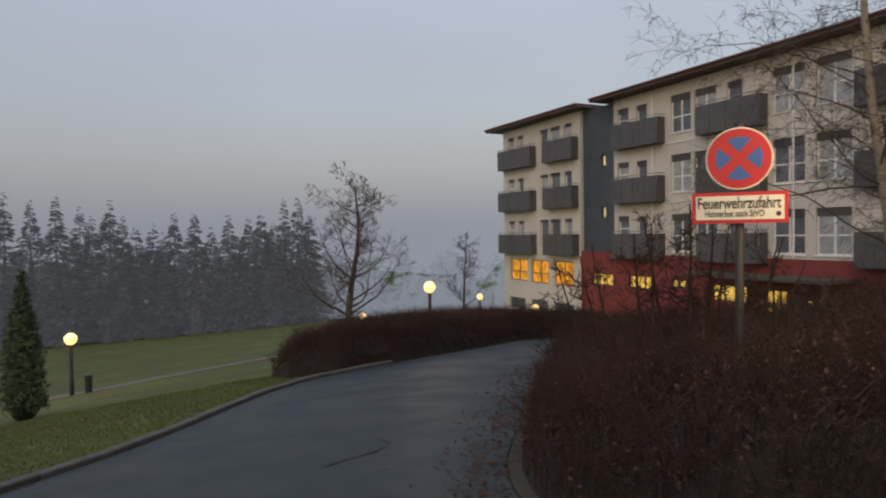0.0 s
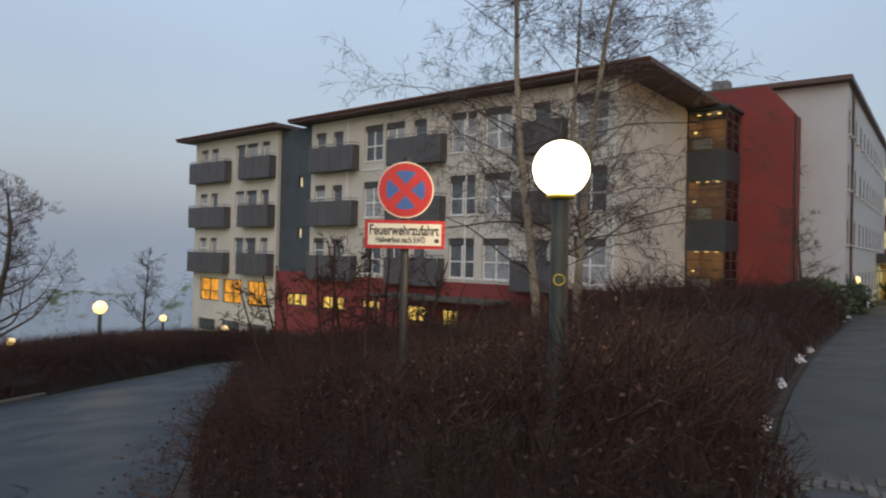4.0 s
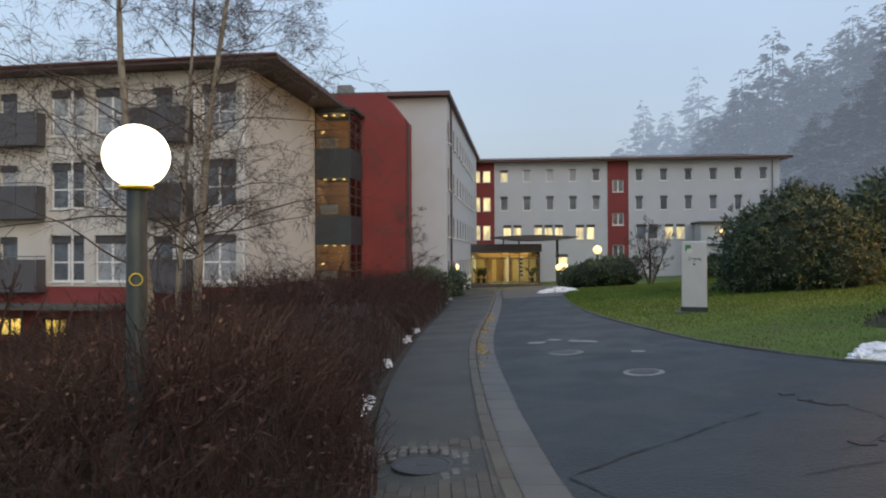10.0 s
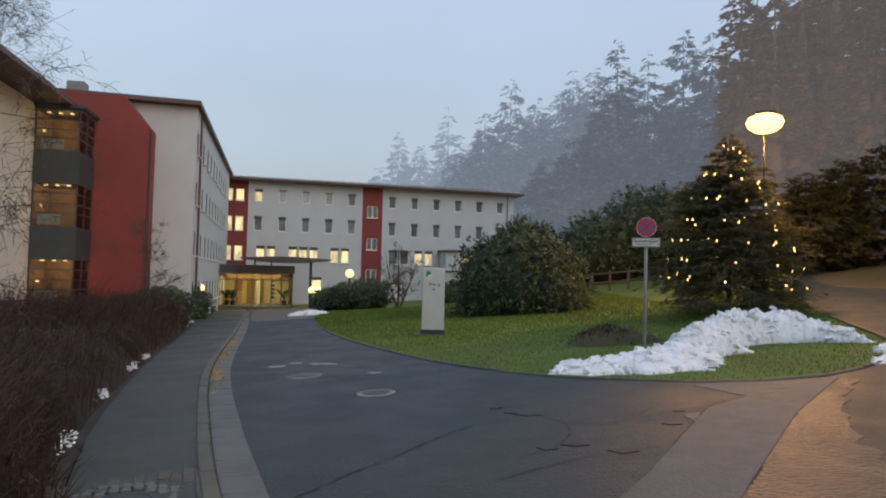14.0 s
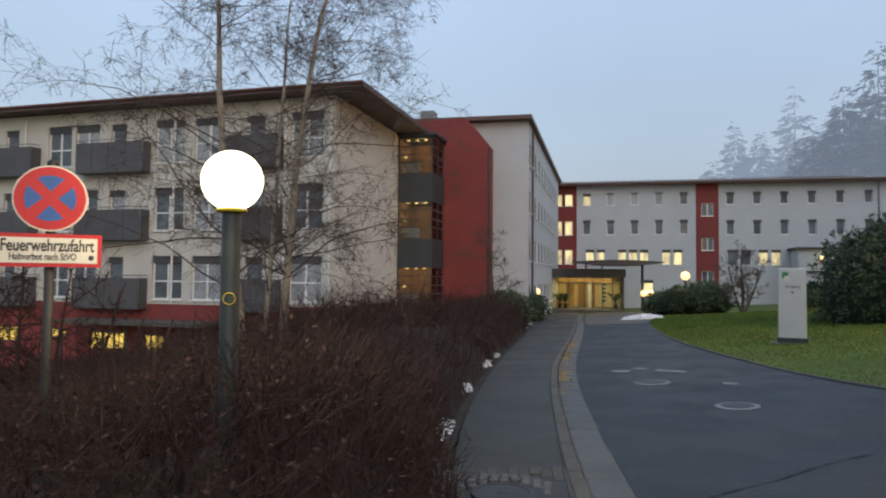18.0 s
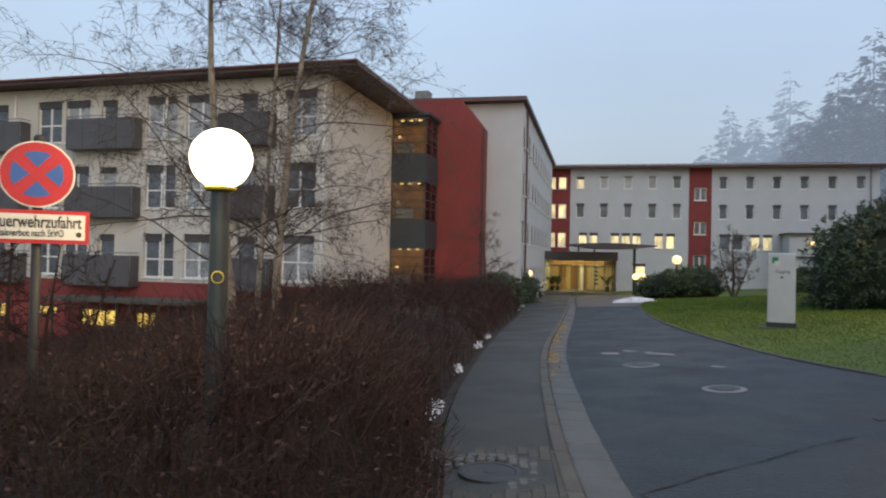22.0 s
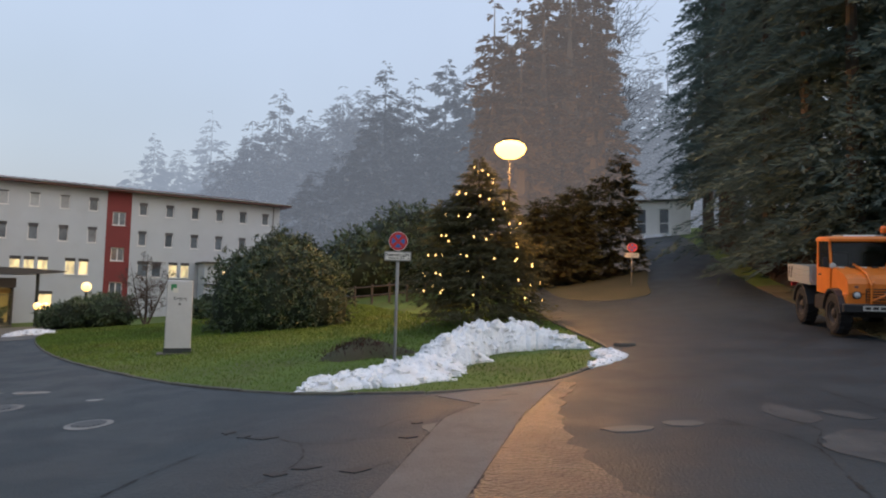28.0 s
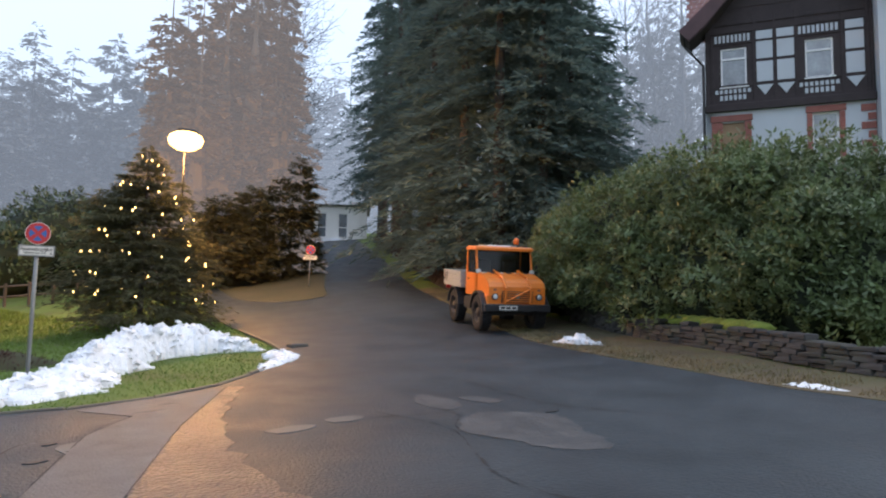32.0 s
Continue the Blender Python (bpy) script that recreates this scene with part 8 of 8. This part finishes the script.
v, f = blades(c, al, ac, RNG.uniform(0.06, 0.16, 400), RNG.uniform(0.015, 0.035, 400))
tagged(new("dead_stalks", big_mesh("dead_stalks", v, f, M["hedge_twig"])), "dead brown stalks on the mound", "plants", kind="stuff")

# yellow leaves washed into the gutter
n = 700
pk = np.array([p for p in pave_kerb if 8.6 < p[0] < 20])
k = RNG.integers(0, len(pk), n)
q = pk[k] + RNG.uniform(-0.25, 0.25, (n, 1)) * np.array([[0.83, 0.55]]) + RNG.normal(0, 0.06, (n, 2)) + np.array([0.09, -0.13])
q = q[RNG.uniform(0, 1, n) < 0.25 + 0.75 * (np.sin(q[:, 0] * 1.9) > 0.2)]
n = len(q)
c = np.column_stack([q, height(q[:, 0], q[:, 1]) + 0.062])
al = unit(np.column_stack([RNG.normal(0, 1, (n, 2)), RNG.uniform(0, 0.2, n)]))
ac = unit(np.cross(al, np.column_stack([RNG.normal(0, 0.25, (n, 2)), np.ones(n)])))
v, f = blades(c, al, ac, RNG.uniform(0.05, 0.09, n), RNG.uniform(0.03, 0.05, n))
tagged(new("fallen_leaves", big_mesh("fallen_leaves", v, f, M["leaf_yellow"])), "wet yellow leaves washed into the gutter", "leaves", kind="stuff")

# dry grass on the verge
M["dry_blade"] = mat("dry_grass_blade", (0.15, 0.115, 0.055), 0.9, 0.3, 0.8, 20, 0, per=0.5, stain=(0.9, 0.7, (0.06, 0.08, 0.018)))
va = np.array([p for p in verge if -4 < p[0] < 22])
n = 16000
k = RNG.integers(0, len(va), n)
q = va[k] + np.column_stack([RNG.uniform(-0.35, 0.35, n), -np.abs(RNG.normal(0.45, 0.4, n)) - 0.05])
c = np.column_stack([q, height(q[:, 0], q[:, 1]) + 0.02])
al = unit(np.column_stack([RNG.normal(0, 0.7, (n, 2)), np.ones(n)]))
ac = unit(np.cross(al, RNG.normal(0, 1, (n, 3))))
v, f = blades(c, al, ac, RNG.uniform(0.03, 0.09, n), RNG.uniform(0.008, 0.016, n))
tagged(new("grass", big_mesh("grass", v, f, M["dry_blade"])), "dry winter grass on the sandy verge", "grass", kind="stuff")
